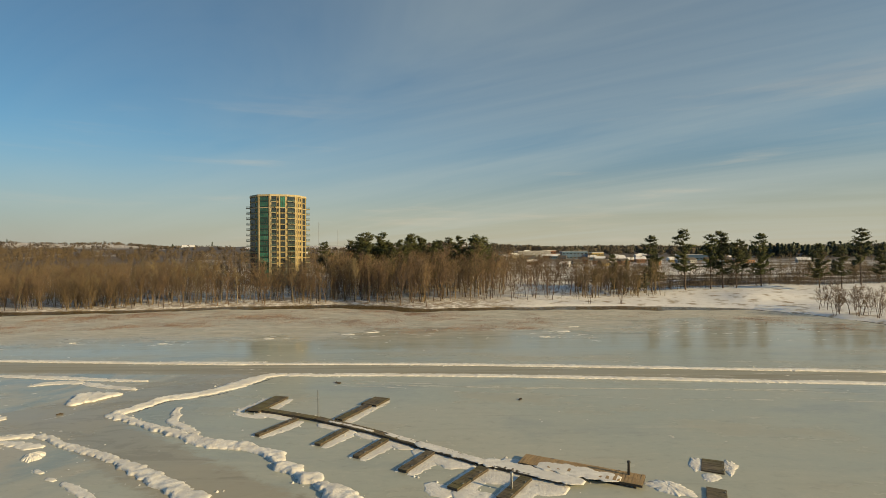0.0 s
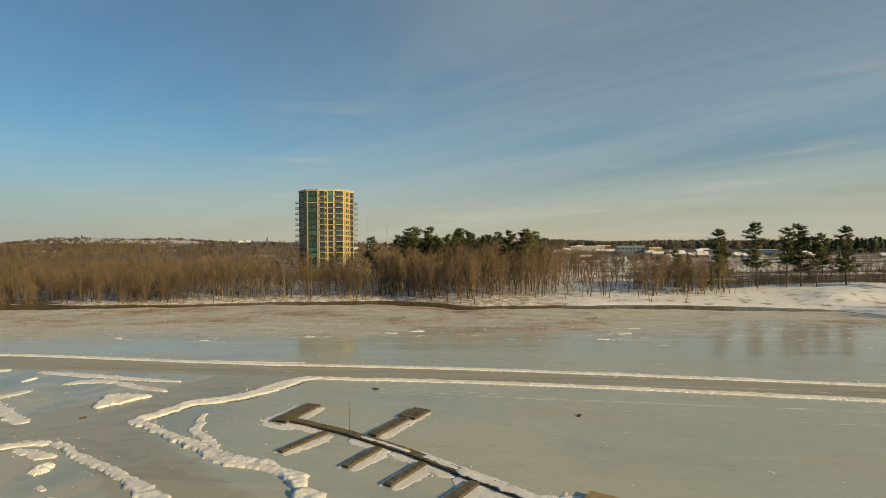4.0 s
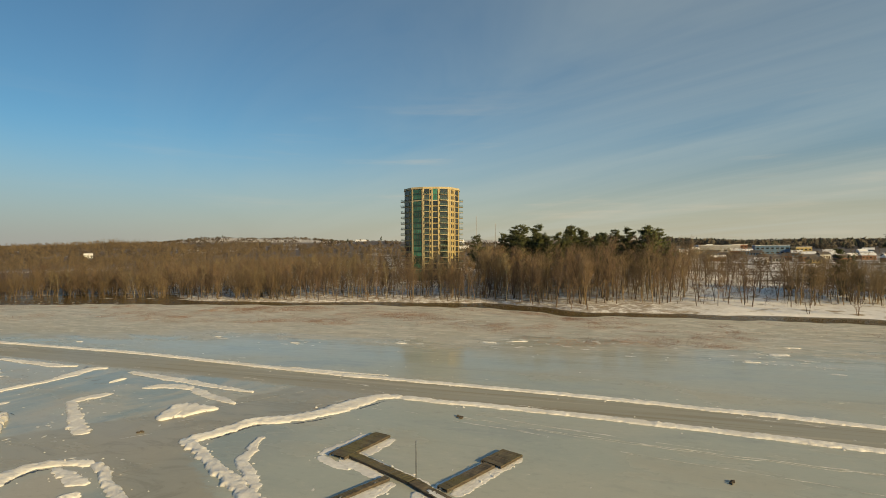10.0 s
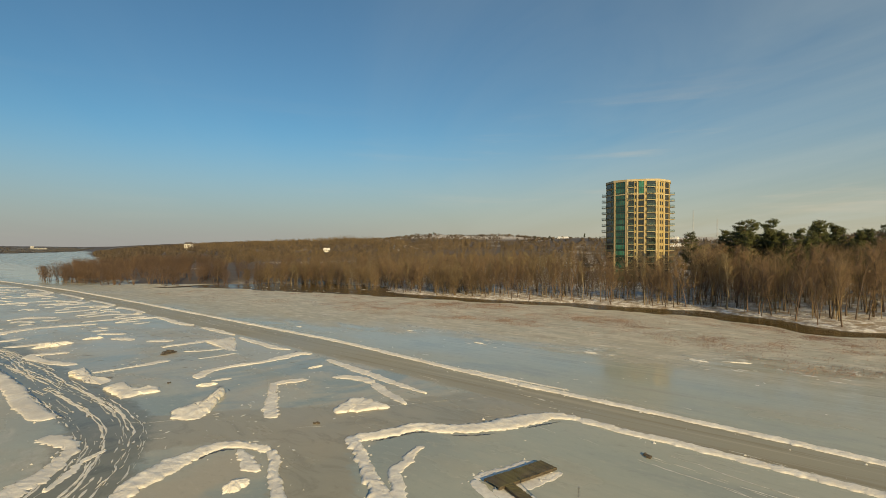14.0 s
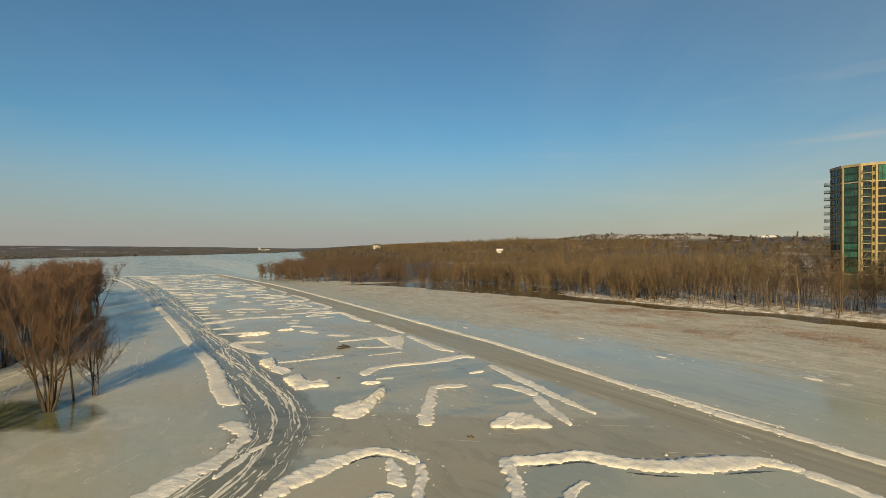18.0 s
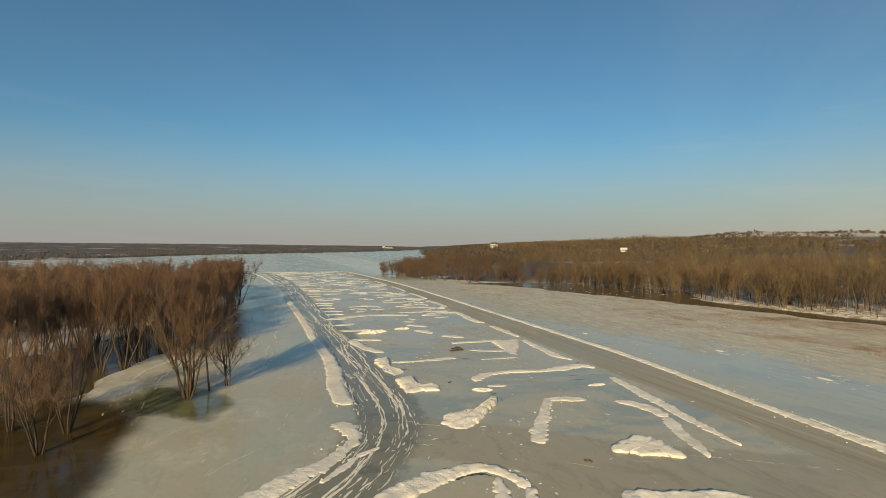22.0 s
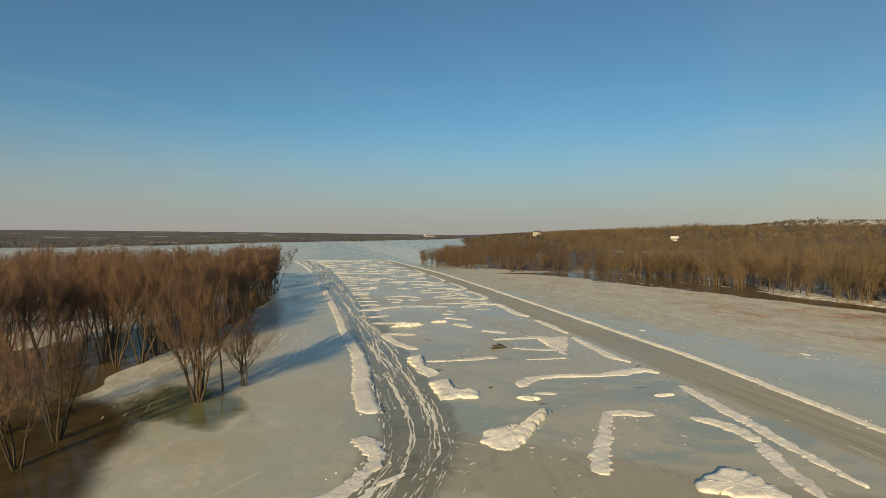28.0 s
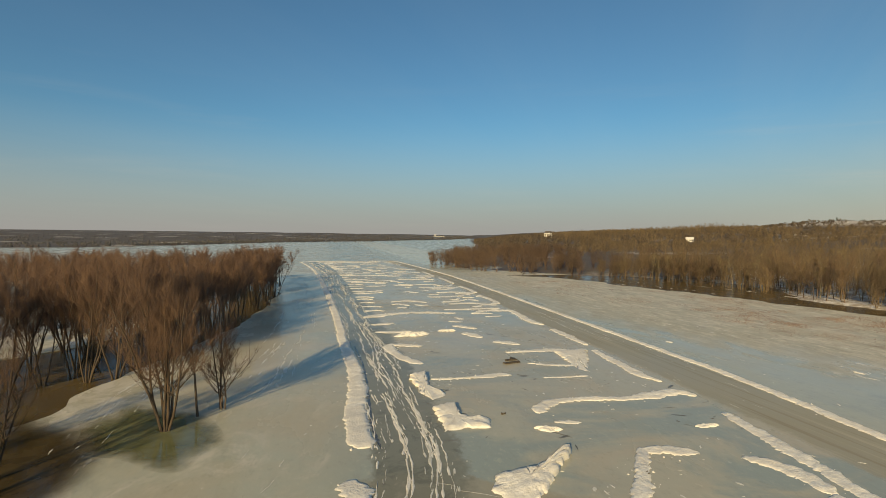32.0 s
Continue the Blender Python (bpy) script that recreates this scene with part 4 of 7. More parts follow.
def snow_plate(outline, height, label="broad wedge of scraped snow lying on the ice"):
    """A slab of packed snow with a crisp broken rim, its top sloping to the low sun."""
    P = [Vector(q) for q in outline]
    cross = [a.x * b.y - b.x * a.y for a, b in zip(P, P[1:] + P[:1])]
    c = sum(((a + b) * k for a, b, k in zip(P, P[1:] + P[:1], cross)), Vector((0, 0))) / (3 * sum(cross))
    rim = []
    for k, a in enumerate(P):
        b = P[(k + 1) % len(P)]
        m = max(1, int((b - a).length / 0.22))
        for q in range(m):
            p = a.lerp(b, q / m)
            o = Vector((noise.noise((p.x * 1.1, p.y * 1.1, 2.0)) + 0.5 * noise.noise((p.x * 3.5, p.y * 3.5, 3.0)), noise.noise((p.x * 1.1, p.y * 1.1, 6.0)) + 0.5 * noise.noise((p.x * 3.5, p.y * 3.5, 7.0))))
            rim.append(p + o * 0.42)
    seg, V, F = len(rim), [], []
    fs = (1.0, 0.97, 0.9, 0.78, 0.62, 0.45, 0.28, 0.12)
    for i, f in enumerate(fs):
        for p in rim:
            q = c.lerp(p, f)
            slope = 0.6 - 0.11 * ((q.x - c.x) * 0.86 - (q.y - c.y) * 0.5)
            n = 0.20 * noise.noise((q.x * 0.9, q.y * 0.9, 5.0)) + f * (0.26 * fbm(q.x * 0.8, q.y * 0.8, 9.0) + 0.14 * noise.noise((q.x * 2.6 + q.y, q.y * 1.2, 4.0)))
            V.append((q.x, q.y, -0.03 if i == 0 else height * max(0.12, slope + n) * (0.55, 0.8, 1, 1, 1, 1, 1)[i - 1]))
    V.append((c.x, c.y, height * 0.62))
    up = sum(cross) > 0
    for i in range(len(fs) - 1):
        for k in range(seg):
            a, b = i * seg + k, i * seg + (k + 1) % seg
            F.append((a, b, b + seg, a + seg) if up else (a, a + seg, b + seg, b))
    i = (len(fs) - 1) * seg
    F += [(i + k, i + (k + 1) % seg, len(V) - 1) if up else (i + (k + 1) % seg, i + k, len(V) - 1) for k in range(seg)]
    return tagged(new("snow_plate", mesh_of("snow_plate", V, F, M_SNOW, True)), label, "snow mound", "ploughed snow heaps")


def snow_mound(x, y, rx, ry, turn, height, label="low lumpy heap of ploughed snow on the ice"):
    """A heap of snow with an uneven outline."""
    V, F = [(x, y, height * 0.9)], []
    rings, seg = 9, 64
    ca, sa = math.cos(radians(turn)), math.sin(radians(turn))
    for r in range(1, rings + 1):
        f = r / rings
        for k in range(seg):
            a = 2 * math.pi * k / seg
            e = 1 + 0.38 * noise.noise((math.cos(a) * 1.4 + x, math.sin(a) * 1.4 + y, 2.0)) + 0.26 * fbm(math.cos(a) * 4 + x, math.sin(a) * 4 + y, 4.0)
            u, v = rx * f * e * math.cos(a), ry * f * e * math.sin(a)
            px, py = x + u * ca - v * sa, y + u * sa + v * ca
            n = noise.noise((px * 0.9, py * 0.9, 6.0)) * 0.45 + 0.4 * round(2.4 * fbm(px * 1.3, py * 1.3, 8.0)) / 2.4 + 0.3 * noise.noise((px * 3.6 + py, py * 1.2, 4.0))
            V.append((px, py, max(-0.03, height * (1 - f ** 3.5) * (0.85 + 0.6 * n)) if r < rings else -0.03))
    F += [(0, 1 + (k + 1) % seg, 1 + k)[::-1] for k in range(seg)]
    for r in range(rings - 1):
        for k in range(seg):
            a, b = 1 + r * seg + k, 1 + r * seg + (k + 1) % seg
            F.append((a, a + seg, b + seg, b))
    ob = new("snow_mound", mesh_of("snow_mound", V, F, M_SNOW))
    return tagged(ob, label, "snow mound", "ploughed snow heaps")


ROAD_LABEL = "long low ridge of ploughed snow beside the ice road"
snow_bank([(150, 77), (72, 86), (50, 88.6), (25, 91.6), (6, 93.7), (-15, 95.2), (-40, 96.2), (-62, 98.2), (-85, 100.6), (-105, 101.2), (-150, 101.8), (-200, 102.4), (-255, 102.4), (-285, 101.5), (-340, 98.0), (-401, 93)],
          1.3, 0.7, ROAD_LABEL, 0.75, 0.3)
snow_bank([(150, 68), (65, 78.2), (43, 81.0), (18, 84.1), (0, 85.8), (-12, 86.5), (-26.5, 86.9)], 1.35, 0.7, ROAD_LABEL, 0.75, 0.26)
snow_bank([(-33, 97.9), (-43.5, 98.0), (-51.5, 98.6)], [0.3, 0.6, 0.4], 0.25, "thin second ridge of snow behind the road's bank", 1.0, 0.3)
snow_bank([(-25.8, 86.9), (-27.5, 87.0), (-29.2, 86.4), (-30.4, 84), (-31.7, 81.0), (-33.2, 77.6), (-35.0, 75.4), (-37, 74.0), (-39.0, 72.6), (-40.2, 69.2), (-41.0, 67.4), (-42.2, 65.6)],
          [1.4, 1.9, 2.8, 3.4, 3.1, 2.7, 2.4, 2.5, 1.7, 2.0, 1.8, 1.8], 0.85)
snow_bank([(-42.8, 66.0), (-40.4, 64.9), (-38.6, 64.0), (-34.4, 61.4), (-29.6, 58.5), (-26, 56.2), (-22.4, 55.0), (-19.6, 54.2)], [1.5, 1.6, 1.4, 1.4, 1.7, 1.8, 2.0, 1.3], 0.8)
snow_bank([(-22.6, 54.3), (-19.4, 53.7), (-17.0, 52.3), (-15.7, 50.2)], [0.7, 1.4, 2.3, 1.2], 0.95)
snow_bank([(-16.0, 50.7), (-14.5, 49.0), (-13.2, 47.6)], [1.3, 2.3, 1.5], 1.1)
snow_bank([(-13.6, 47.9), (-11.9, 46.6), (-10.9, 45.8)], [1.4, 2.4, 1.2], 1.1)
snow_bank([(-11.4, 45.6), (-9.6, 44.5), (-8.0, 42.9), (-5, 40.4), (-2, 38)], [1.4, 2.6, 2.0, 1.6, 1.4], 1.2)
snow_bank([(-34.9, 69.2), (-34.2, 66.6), (-33.3, 65), (-32.9, 63.3), (-30.3, 60.9), (-27.6, 58.5)], [0.7, 1.0, 1.3, 1.2, 1.5, 1.0], 0.4)
snow_bank([(-45.2, 44.2), (-47.1, 46.3), (-48.1, 48.0), (-49.4, 50.2), (-50.3, 52.5), (-50.7, 54.4), (-50.4, 56.2), (-48.8, 57.4), (-46.8, 58.2), (-45.5, 58.4)],
          [1.6, 1.8, 2.3, 2.8, 2.7, 2.4, 1.7, 1.5, 1.2, 1.2], 0.85)
snow_bank([(-45.8, 58.5), (-43.4, 57.5), (-41.5, 56.3), (-38, 54.3), (-32.4, 51.4), (-27.7, 48.3), (-23.5, 45.3), (-17, 40.4), (-10, 35)], [1.2, 1.1, 1.2, 1.4, 1.9, 2.0, 1.9, 1.7, 1.6], 0.8)
snow_bank([(-48.4, 56.6), (-46.8, 56.1), (-45.6, 55.8), (-44.2, 55.3), (-42.2, 55.2)], [0.7, 1.0, 1.5, 1.7, 1.3], 0.5)
snow_mound(-41.2, 52.4, 0.9, 1.3, 30, 0.4)
snow_bank([(-38.6, 49.3), (-37.2, 48.3)], [0.5, 0.7], 0.25)
snow_bank([(-36, 47.3), (-34.8, 46.7)], [0.5, 0.6], 0.22)
snow_bank([(-33.9, 46.5), (-32.4, 45.5), (-29.8, 43.6), (-28, 42.4)], [0.5, 0.9, 0.8, 0.5], 0.25)
LEFT_LABEL = "broad ridge of ploughed snow beside the rutted track"
snow_bank([(-73.6, 46.6), (-76.5, 46.5), (-80.5, 46.5), (-86, 46.7), (-94.8, 47.2), (-104.5, 47.4), (-114.5, 46.7), (-129, 46.2), (-148, 45.8), (-190, 44.2), (-238, 41.8), (-300, 38), (-350, 33), (-404, 25.5)],
          [2.8, 2.4, 1.9, 1.9, 2.0, 2.0, 2.0, 1.8, 1.6, 1.5, 1.5, 1.5, 1.4, 1.3], 0.6, LEFT_LABEL, 0.65)
snow_bank([(-36, 20), (-43, 28), (-50, 35.5), (-53.6, 39.2), (-54.6, 40.4), (-55.8, 42.0), (-57, 43.4), (-58.7, 44.6)], [1.4, 1.7, 2.0, 2.2, 2.6, 2.7, 2.4, 1.6], 0.5, LEFT_LABEL, 1.1)
snow_bank([(-57.8, 43.6), (-60.2, 45.3), (-62.4, 46.0), (-64.8, 45.5), (-67.4, 45.2)], [1.6, 1.7, 1.8, 2.2, 2.2], 0.5, LEFT_LABEL, 1.2)
snow_bank([(-52.0, 41.6), (-55.2, 44.4), (-57.0, 46.0), (-58.2, 48)], [0.5, 0.8, 0.6, 0.3], 0.25, "thin torn strip of snow beside the track", 1.2)
snow_bank([(-75.2, 88.0), (-71.5, 87.5), (-66, 86.6), (-60, 85.5), (-55, 84.6), (-51, 84.0), (-47.3, 83.6)], [1.2, 1.6, 1.8, 1.7, 1.5, 1.1, 0.4], 0.5)
snow_bank([(-64.4, 80.8), (-63.2, 81.8), (-61.6, 82.6), (-59.4, 82.9), (-56.8, 82.6)], [1.1, 1.8, 2.2, 2.0, 1.0], 0.55)
snow_bank([(-57.0, 82.6), (-54.6, 81.5), (-52.6, 80.5), (-50, 79.6), (-47.6, 78.8), (-46, 78.2)], [1.0, 1.9, 1.7, 1.5, 1.2, 0.4], 0.5)
snow_plate([(-51.0, 70.5), (-51.9, 72), (-52.4, 74.2), (-51.8, 75.8), (-50.2, 76.2), (-48.6, 76.2), (-46.6, 76.0), (-46.9, 75.0), (-48, 73.0), (-49, 71.2), (-50, 70.2)], 0.62, "broad heap of ploughed snow beside the scraped lane")
snow_bank([(-67.5, 72.4), (-67.4, 74.4), (-66.9, 76.2), (-66.1, 77.6)], [1.5, 1.9, 2.2, 1.3], 0.6)
snow_bank([(-68.2, 73.0), (-65.6, 71.2), (-63.3, 69.7), (-61.0, 68.2), (-58.8, 66.8), (-56.5, 65.3), (-54.2, 64.3)], [1.1, 1.1, 1.2, 1.6, 2.0, 2.0, 2.0], 0.55)
snow_plate([(-65.1, 56.9), (-63, 56.2), (-61.3, 57.2), (-60.6, 58.4), (-61.6, 59.8), (-63.7, 61.7), (-66.2, 63.8), (-68.2, 65.4), (-69.3, 66.1), (-68.0, 64.4), (-66.6, 62.6), (-65.7, 60.6), (-65.9, 58.6)], 0.75)
snow_bank([(-81.2, 89.3), (-82.9, 88.2), (-83, 86), (-82.3, 82), (-82.4, 78), (-82.9, 74.2), (-83.0, 71), (-81.6, 68.6), (-79.4, 66.9)], [0.7, 2.0, 2.4, 1.5, 1.3, 1.3, 1.7, 2.2, 1.6], 0.55)
snow_bank([(-76.4, 67.6), (-76.0, 69.0), (-75.6, 70.4)], [0.6, 1.0, 0.5], 0.3)
snow_mound(-74.6, 66.1, 1.3, 0.7, 70, 0.3)
snow_plate([(-83.6, 55.4), (-84.3, 58.2), (-80.0, 57.9), (-78.2, 60.9), (-76.2, 60.3), (-76.6, 57.4), (-76.0, 55.4)], 0.6)
snow_plate([(-98.0, 54.8), (-99.0, 57.4), (-93.9, 56.7), (-90.5, 56.7), (-88.4, 58.3), (-86.4, 56.1), (-89.3, 55.0)], 0.55)
snow_bank([(-95.6, 57.6), (-95.2, 61), (-95.3, 65), (-95.8, 68), (-95.4, 69.6)], [0.8, 0.6, 0.7, 1.7, 0.9], 0.3)
snow_bank([(-93.1, 73.6), (-92.8, 77), (-92.8, 80.5)], [0.4, 0.5, 0.7], 0.2)
snow_bank([(-117.2, 60.3), (-118.6, 54.4), (-110, 55.2), (-104.4, 58)], [1.6, 1.8, 2.0, 2.2], 0.5)
snow_mound(-128, 60, 1.8, 3.6, 10, 0.6)
snow_bank([(-151.9, 52), (-157, 63.7), (-154.5, 76)], [2.0, 2.4, 1.6], 0.5)
snow_bank([(-147.6, 74), (-144.6, 75.2)], [1.4, 1.8], 0.4)
snow_bank([(-136.5, 70.6), (-134.2, 73.0), (-132, 75)], [1.4, 2.0, 1.2], 0.45)
snow_bank([(-128, 70.6), (-125.4, 72.2), (-122.4, 73.2)], [1.6, 2.2, 1.6], 0.45)
snow_bank([(-118.4, 74.2), (-117.2, 76.2), (-115.0, 78.4)], [1.4, 1.9, 1.5], 0.4)
snow_mound(-131, 68.2, 1.8, 1.0, 80, 0.35)
snow_bank([(-152.5, 79.8), (-156.6, 84), (-156.2, 88), (-155.2, 91.2), (-145.4, 90.5), (-137, 90.2), (-133.8, 91.2)], [1.2, 1.4, 1.5, 1.8, 1.7, 1.8, 1.0], 0.5)
snow_bank([(-128.4, 90.9), (-120.4, 90.7), (-112.0, 90.4)], [1.0, 1.9, 0.9], 0.5)
snow_bank([(-108.2, 89.6), (-99.7, 88.8), (-94.6, 88.4), (-91.0, 88.2), (-87.8, 88.9)], [1.0, 1.6, 1.5, 2.0, 0.7], 0.5)
snow_bank([(-109, 73.6), (-109.4, 76.4), (-109.4, 79), (-109.5, 82), (-108.7, 85.4)], [0.6, 1.2, 2.0, 2.2, 1.4], 0.45)
snow_plate([(-108.2, 82.0), (-108.4, 88.3), (-103, 85.8), (-94.8, 81.5), (-96.2, 80.7)], 0.4, "flattened spread of ploughed snow on the ice")
snow_bank([(-101.5, 74.5), (-99.5, 78), (-98.5, 81.5)], [0.5, 0.8, 0.8], 0.2)
snow_mound(-72, 83.3, 0.5, 1.4, 0, 0.2)
# rows of heaps that dwindle towards the far end
rnd = random.Random(11)
for k in range(92):
    x = -160 - 2.65 * k - rnd.uniform(-3, 5)
    lo = np.interp(-x, [160, 250, 320, 404], [54, 52, 48, 40])
    hi = np.interp(-x, [160, 250, 320, 404], [92, 93, 92, 88])
    y = rnd.uniform(lo, hi)
    ln = rnd.uniform(1.5, 7) if k % 4 else rnd.uniform(8, 15)
    y1 = min(hi, y + ln)
    snow_bank([(x, max(lo, y - 1)), (x + rnd.uniform(-2, 2), 0.5 * (y + y1)), (x + rnd.uniform(-5, 5), y1 + 0.6)], [rnd.uniform(0.6, 1.6), rnd.uniform(1.2, 2.6), rnd.uniform(0.6, 1.6)], 0.42,
              "short ridge of ploughed snow on the far ice", 1.0, 0.8)
for k in range(30):
    x = -134 - 8.6 * k + rnd.uniform(-2.5, 2.5)
    lo = float(np.interp(-x, [160, 250, 320, 404], [53, 51, 47.5, 39]))
    ln = rnd.uniform(3.5, 8.5)
    snow_bank([(x, lo), (x + rnd.uniform(-1, 1), lo + 0.5 * ln), (x + rnd.uniform(-2, 2), lo + ln)], [rnd.uniform(1.3, 2.2), rnd.uniform(1.0, 1.7), 0.6], 0.45,
              "short bar of ploughed snow pushed off the track", 1.0, 0.6)
for k in range(46):
    x = -140 - 5.4 * k + rnd.uniform(-3, 3)
    y = float(np.interp(-x, [140, 250, 320, 404], [61, 60, 57, 50])) + rnd.uniform(0, 27)
    ln = rnd.uniform(1.2, 5.0)
    snow_bank([(x, y), (x + rnd.uniform(-1.5, 1.5), y + 0.5 * ln), (x + rnd.uniform(-2, 2), y + ln)], [0.5, rnd.uniform(0.8, 1.9), 0.5], 0.35,
              "short ridge of ploughed snow on the far ice", 1.0, 0.6)
for x0, x1, yy in [(-170, -192, 93), (-198, -222, 94), (-232, -262, 94.2), (-270, -300, 93.5)]:
    snow_bank([(x0, yy), (0.5 * (x0 + x1), yy + 0.4), (x1, yy)], 1.5, 0.45, ROAD_LABEL, 1.0, 0.8)
snow_bank([(-404, 26), (-410, 34), (-409, 60), (-410, 84), (-401, 93)], 1.6, 0.5, "ridge of ploughed snow closing the far end of the track", 1.0, 0.8)
snow_bank([(-392, 38), (-396, 50), (-392, 62), (-396, 80)], 1.4, 0.45, "ridge of ploughed snow near the far end of the track", 1.0, 0.8)
# crusts of old snow beyond the road
for x, y, rx, ry, tn in [(-41.9, 125, 2.4, 1.0, 0), (24, 124.5, 2.6, 1.2, 10), (30.5, 133, 3.6, 2.2, 25), (-24, 131, 3.4, 0.9, -8), (-18, 134, 3, 0.8, 20),
                         (-111.5, 99.3 + 8, 1.6, 0.7, 0), (35, 141, 3.0, 1.0, 10), (-64, 119, 2.0, 0.7, 5), (-86, 121, 1.6, 0.6, 0)]:
    snow_mound(x, y, 0.55 * rx, 0.55 * ry, tn, 0.14, "thin crust of old snow on the ice")


def ridges(name, pts, bundles, strands, spread, width, height, label, seed, gaps=0.1, mat=None):
    """Thin broken strands of slush thrown up in bundles along a track."""
    r = random.Random(seed)
    V, F = [], []
    c = curve_points(pts, 0.45)
    nrm = normals_2d(c)
    for b in range(bundles):
        mid = spread * (-1 + 2 * (b + r.random()) / bundles)
        pb = r.uniform(0, 90)
        for k in range(strands):
            off, ph, run = mid + r.gauss(0, 0.30), r.uniform(0, 90), False
            for i in range(len(c)):
                u = i * 0.45
                on = noise.noise((u * 0.035, pb, 2.0)) + 0.7 * noise.noise((u * 0.13, ph, 3.0)) + 0.45 * noise.noise((u * 0.6, ph, 5.0))
                w = width * (0.35 + 1.5 * max(0.0, 0.3 + noise.noise((u * 0.45, ph, 8.0)) + 0.6 * noise.noise((u * 1.3, ph, 9.0)))) * min(1.0, max(0.0, (on - gaps) * 5))
                if w < 0.02:
                    run = False
                    continue
                o = off + 0.9 * noise.noise((u * 0.05, pb, 4.0)) + 0.35 * noise.noise((u * 0.28, ph, 6.0)) + 0.12 * noise.noise((u * 0.9, ph, 7.0))
                h = height * (0.4 + 1.0 * abs(noise.noise((u * 0.8, ph, 10.0)) + 0.3)) * min(1.0, w / width + 0.2)
                p, d = c[i], nrm[i]
                q, e, m = p + d * (o - w / 2), p + d * (o + w / 2), p + d * (o + 0.1 * w)
                j = len(V)
                V += [(q[0], q[1], 0.012), (m[0], m[1], h + 0.012), (e[0], e[1], 0.012)]
                if run:
                    F += [(j - 3, j, j + 1, j - 2), (j - 2, j + 1, j + 2, j - 1)]
                run = True
    ob = new(name, mesh_of(name, V, F, mat or M_RUT, True))
    return tagged(ob, label, "ice ruts", kind="stuff")


ridges("track_ruts", [(-38, 30.5), (-48.5, 41.0), (-58, 47.5), (-70, 50.6), (-97, 50.3), (-148, 49.3), (-235, 46), (-313, 43), (-395, 34)], 8, 5, 3.4, 0.20, 0.09,
       "wavering broken ridges of frozen slush along the track", 5, 0.12, M_SNOW)
ridges("track_ruts", [(-44, 37.5), (-52, 44.5), (-62, 49.6), (-74, 51.4), (-97, 51.2), (-148, 50.2), (-235, 47)], 5, 5, 3.8, 0.12, 0.05,
       "wavering broken ridges of frozen slush along the track", 45, 0.2)
ridges("track_edge_ruts", [(-52, 46.5), (-62, 51.5), (-74, 53.3), (-97, 53.3), (-148, 52.3), (-235, 49)], 2, 5, 0.8, 0.22, 0.08,
       "fine broken ridges of frozen slush beside the track", 15, 0.2)
ridges("road_ruts", [(120, 76), (60, 83.2), (0, 90), (-30, 92), (-80, 95), (-140, 96.6), (-270, 97.4), (-395, 90)], 4, 2, 3.8, 0.13, 0.03,
       "faint frozen tyre ruts along the ice road", 6, 0.25)
ridges("lane_ruts", [(-62, 50), (-55, 61), (-47, 70), (-41, 79), (-34, 90)], 6, 3, 4.6, 0.07, 0.02, "faint frozen tyre ruts along the lane", 7, 0.4)
ridges("old_ridge", [(150, 66), (62, 74.0), (49.5, 74.6), (37, 75.5), (24, 76.3), (5, 77.6), (-16, 81)], 1, 3, 0.3, 0.13, 0.03, "faint old ridge of snow beside the ice road", 58, 0.05)
ridges("old_tracks", [(60, 70), (10, 76), (-16, 81), (-28, 84)], 3, 2, 3.5, 0.12, 0.02, "faint old tracks across the ice", 8, 0.12)
ridges("bank_tracks", [(-58, 30), (-68, 36), (-90, 38), (-140, 38), (-220, 36), (-320, 28)], 3, 3, 4.0, 0.14, 0.03, "faint old tracks across the ice", 9, 0.3)


ridges("frost_streaks", [(-73, 20.5), (-84, 19.8), (-97, 19), (-112, 23)], 6, 4, 2.6, 0.24, 0.03, "thin streaks of frosted snow blown over the ice", 25, 0.15)
ridges("frost_streaks", [(-92, 33), (-110, 34), (-140, 36), (-190, 35)], 6, 3, 5.0, 0.3, 0.03, "thin streaks of frosted snow blown over the ice", 26, 0.25)


def dark_lump(x, y, r, seed):
    """A dark slab of frozen debris lying on the ice."""
    rr = random.Random(seed)
    s = Soup()
    for k in range(4):
        a, b = rr.uniform(-r, r), rr.uniform(-r, r)
        m = pose(x + a, y + b, 0.02, rr.uniform(-8, 8), rr.uniform(-8, 8), rr.uniform(0, 180))
        s.box(-r * 0.5, r * 0.5, -r * 0.22, r * 0.22, 0, 0.16, m, 0.04)
    return tagged(new("debris", s.mesh("debris", M_FRAME)), "dark frozen debris lying on the ice", "debris", "debris on the ice")


for i, (x, y, r) in enumerate([(-103.5, 71.5, 1.9), (-16.5, 81.3, 0.45), (10.2, 71.3, 0.3), (-63.3, 70.2, 0.2), (-48.8, 66.3, 0.25), (-80, 63, 0.25)]):
    dark_lump(x, y, r, i)



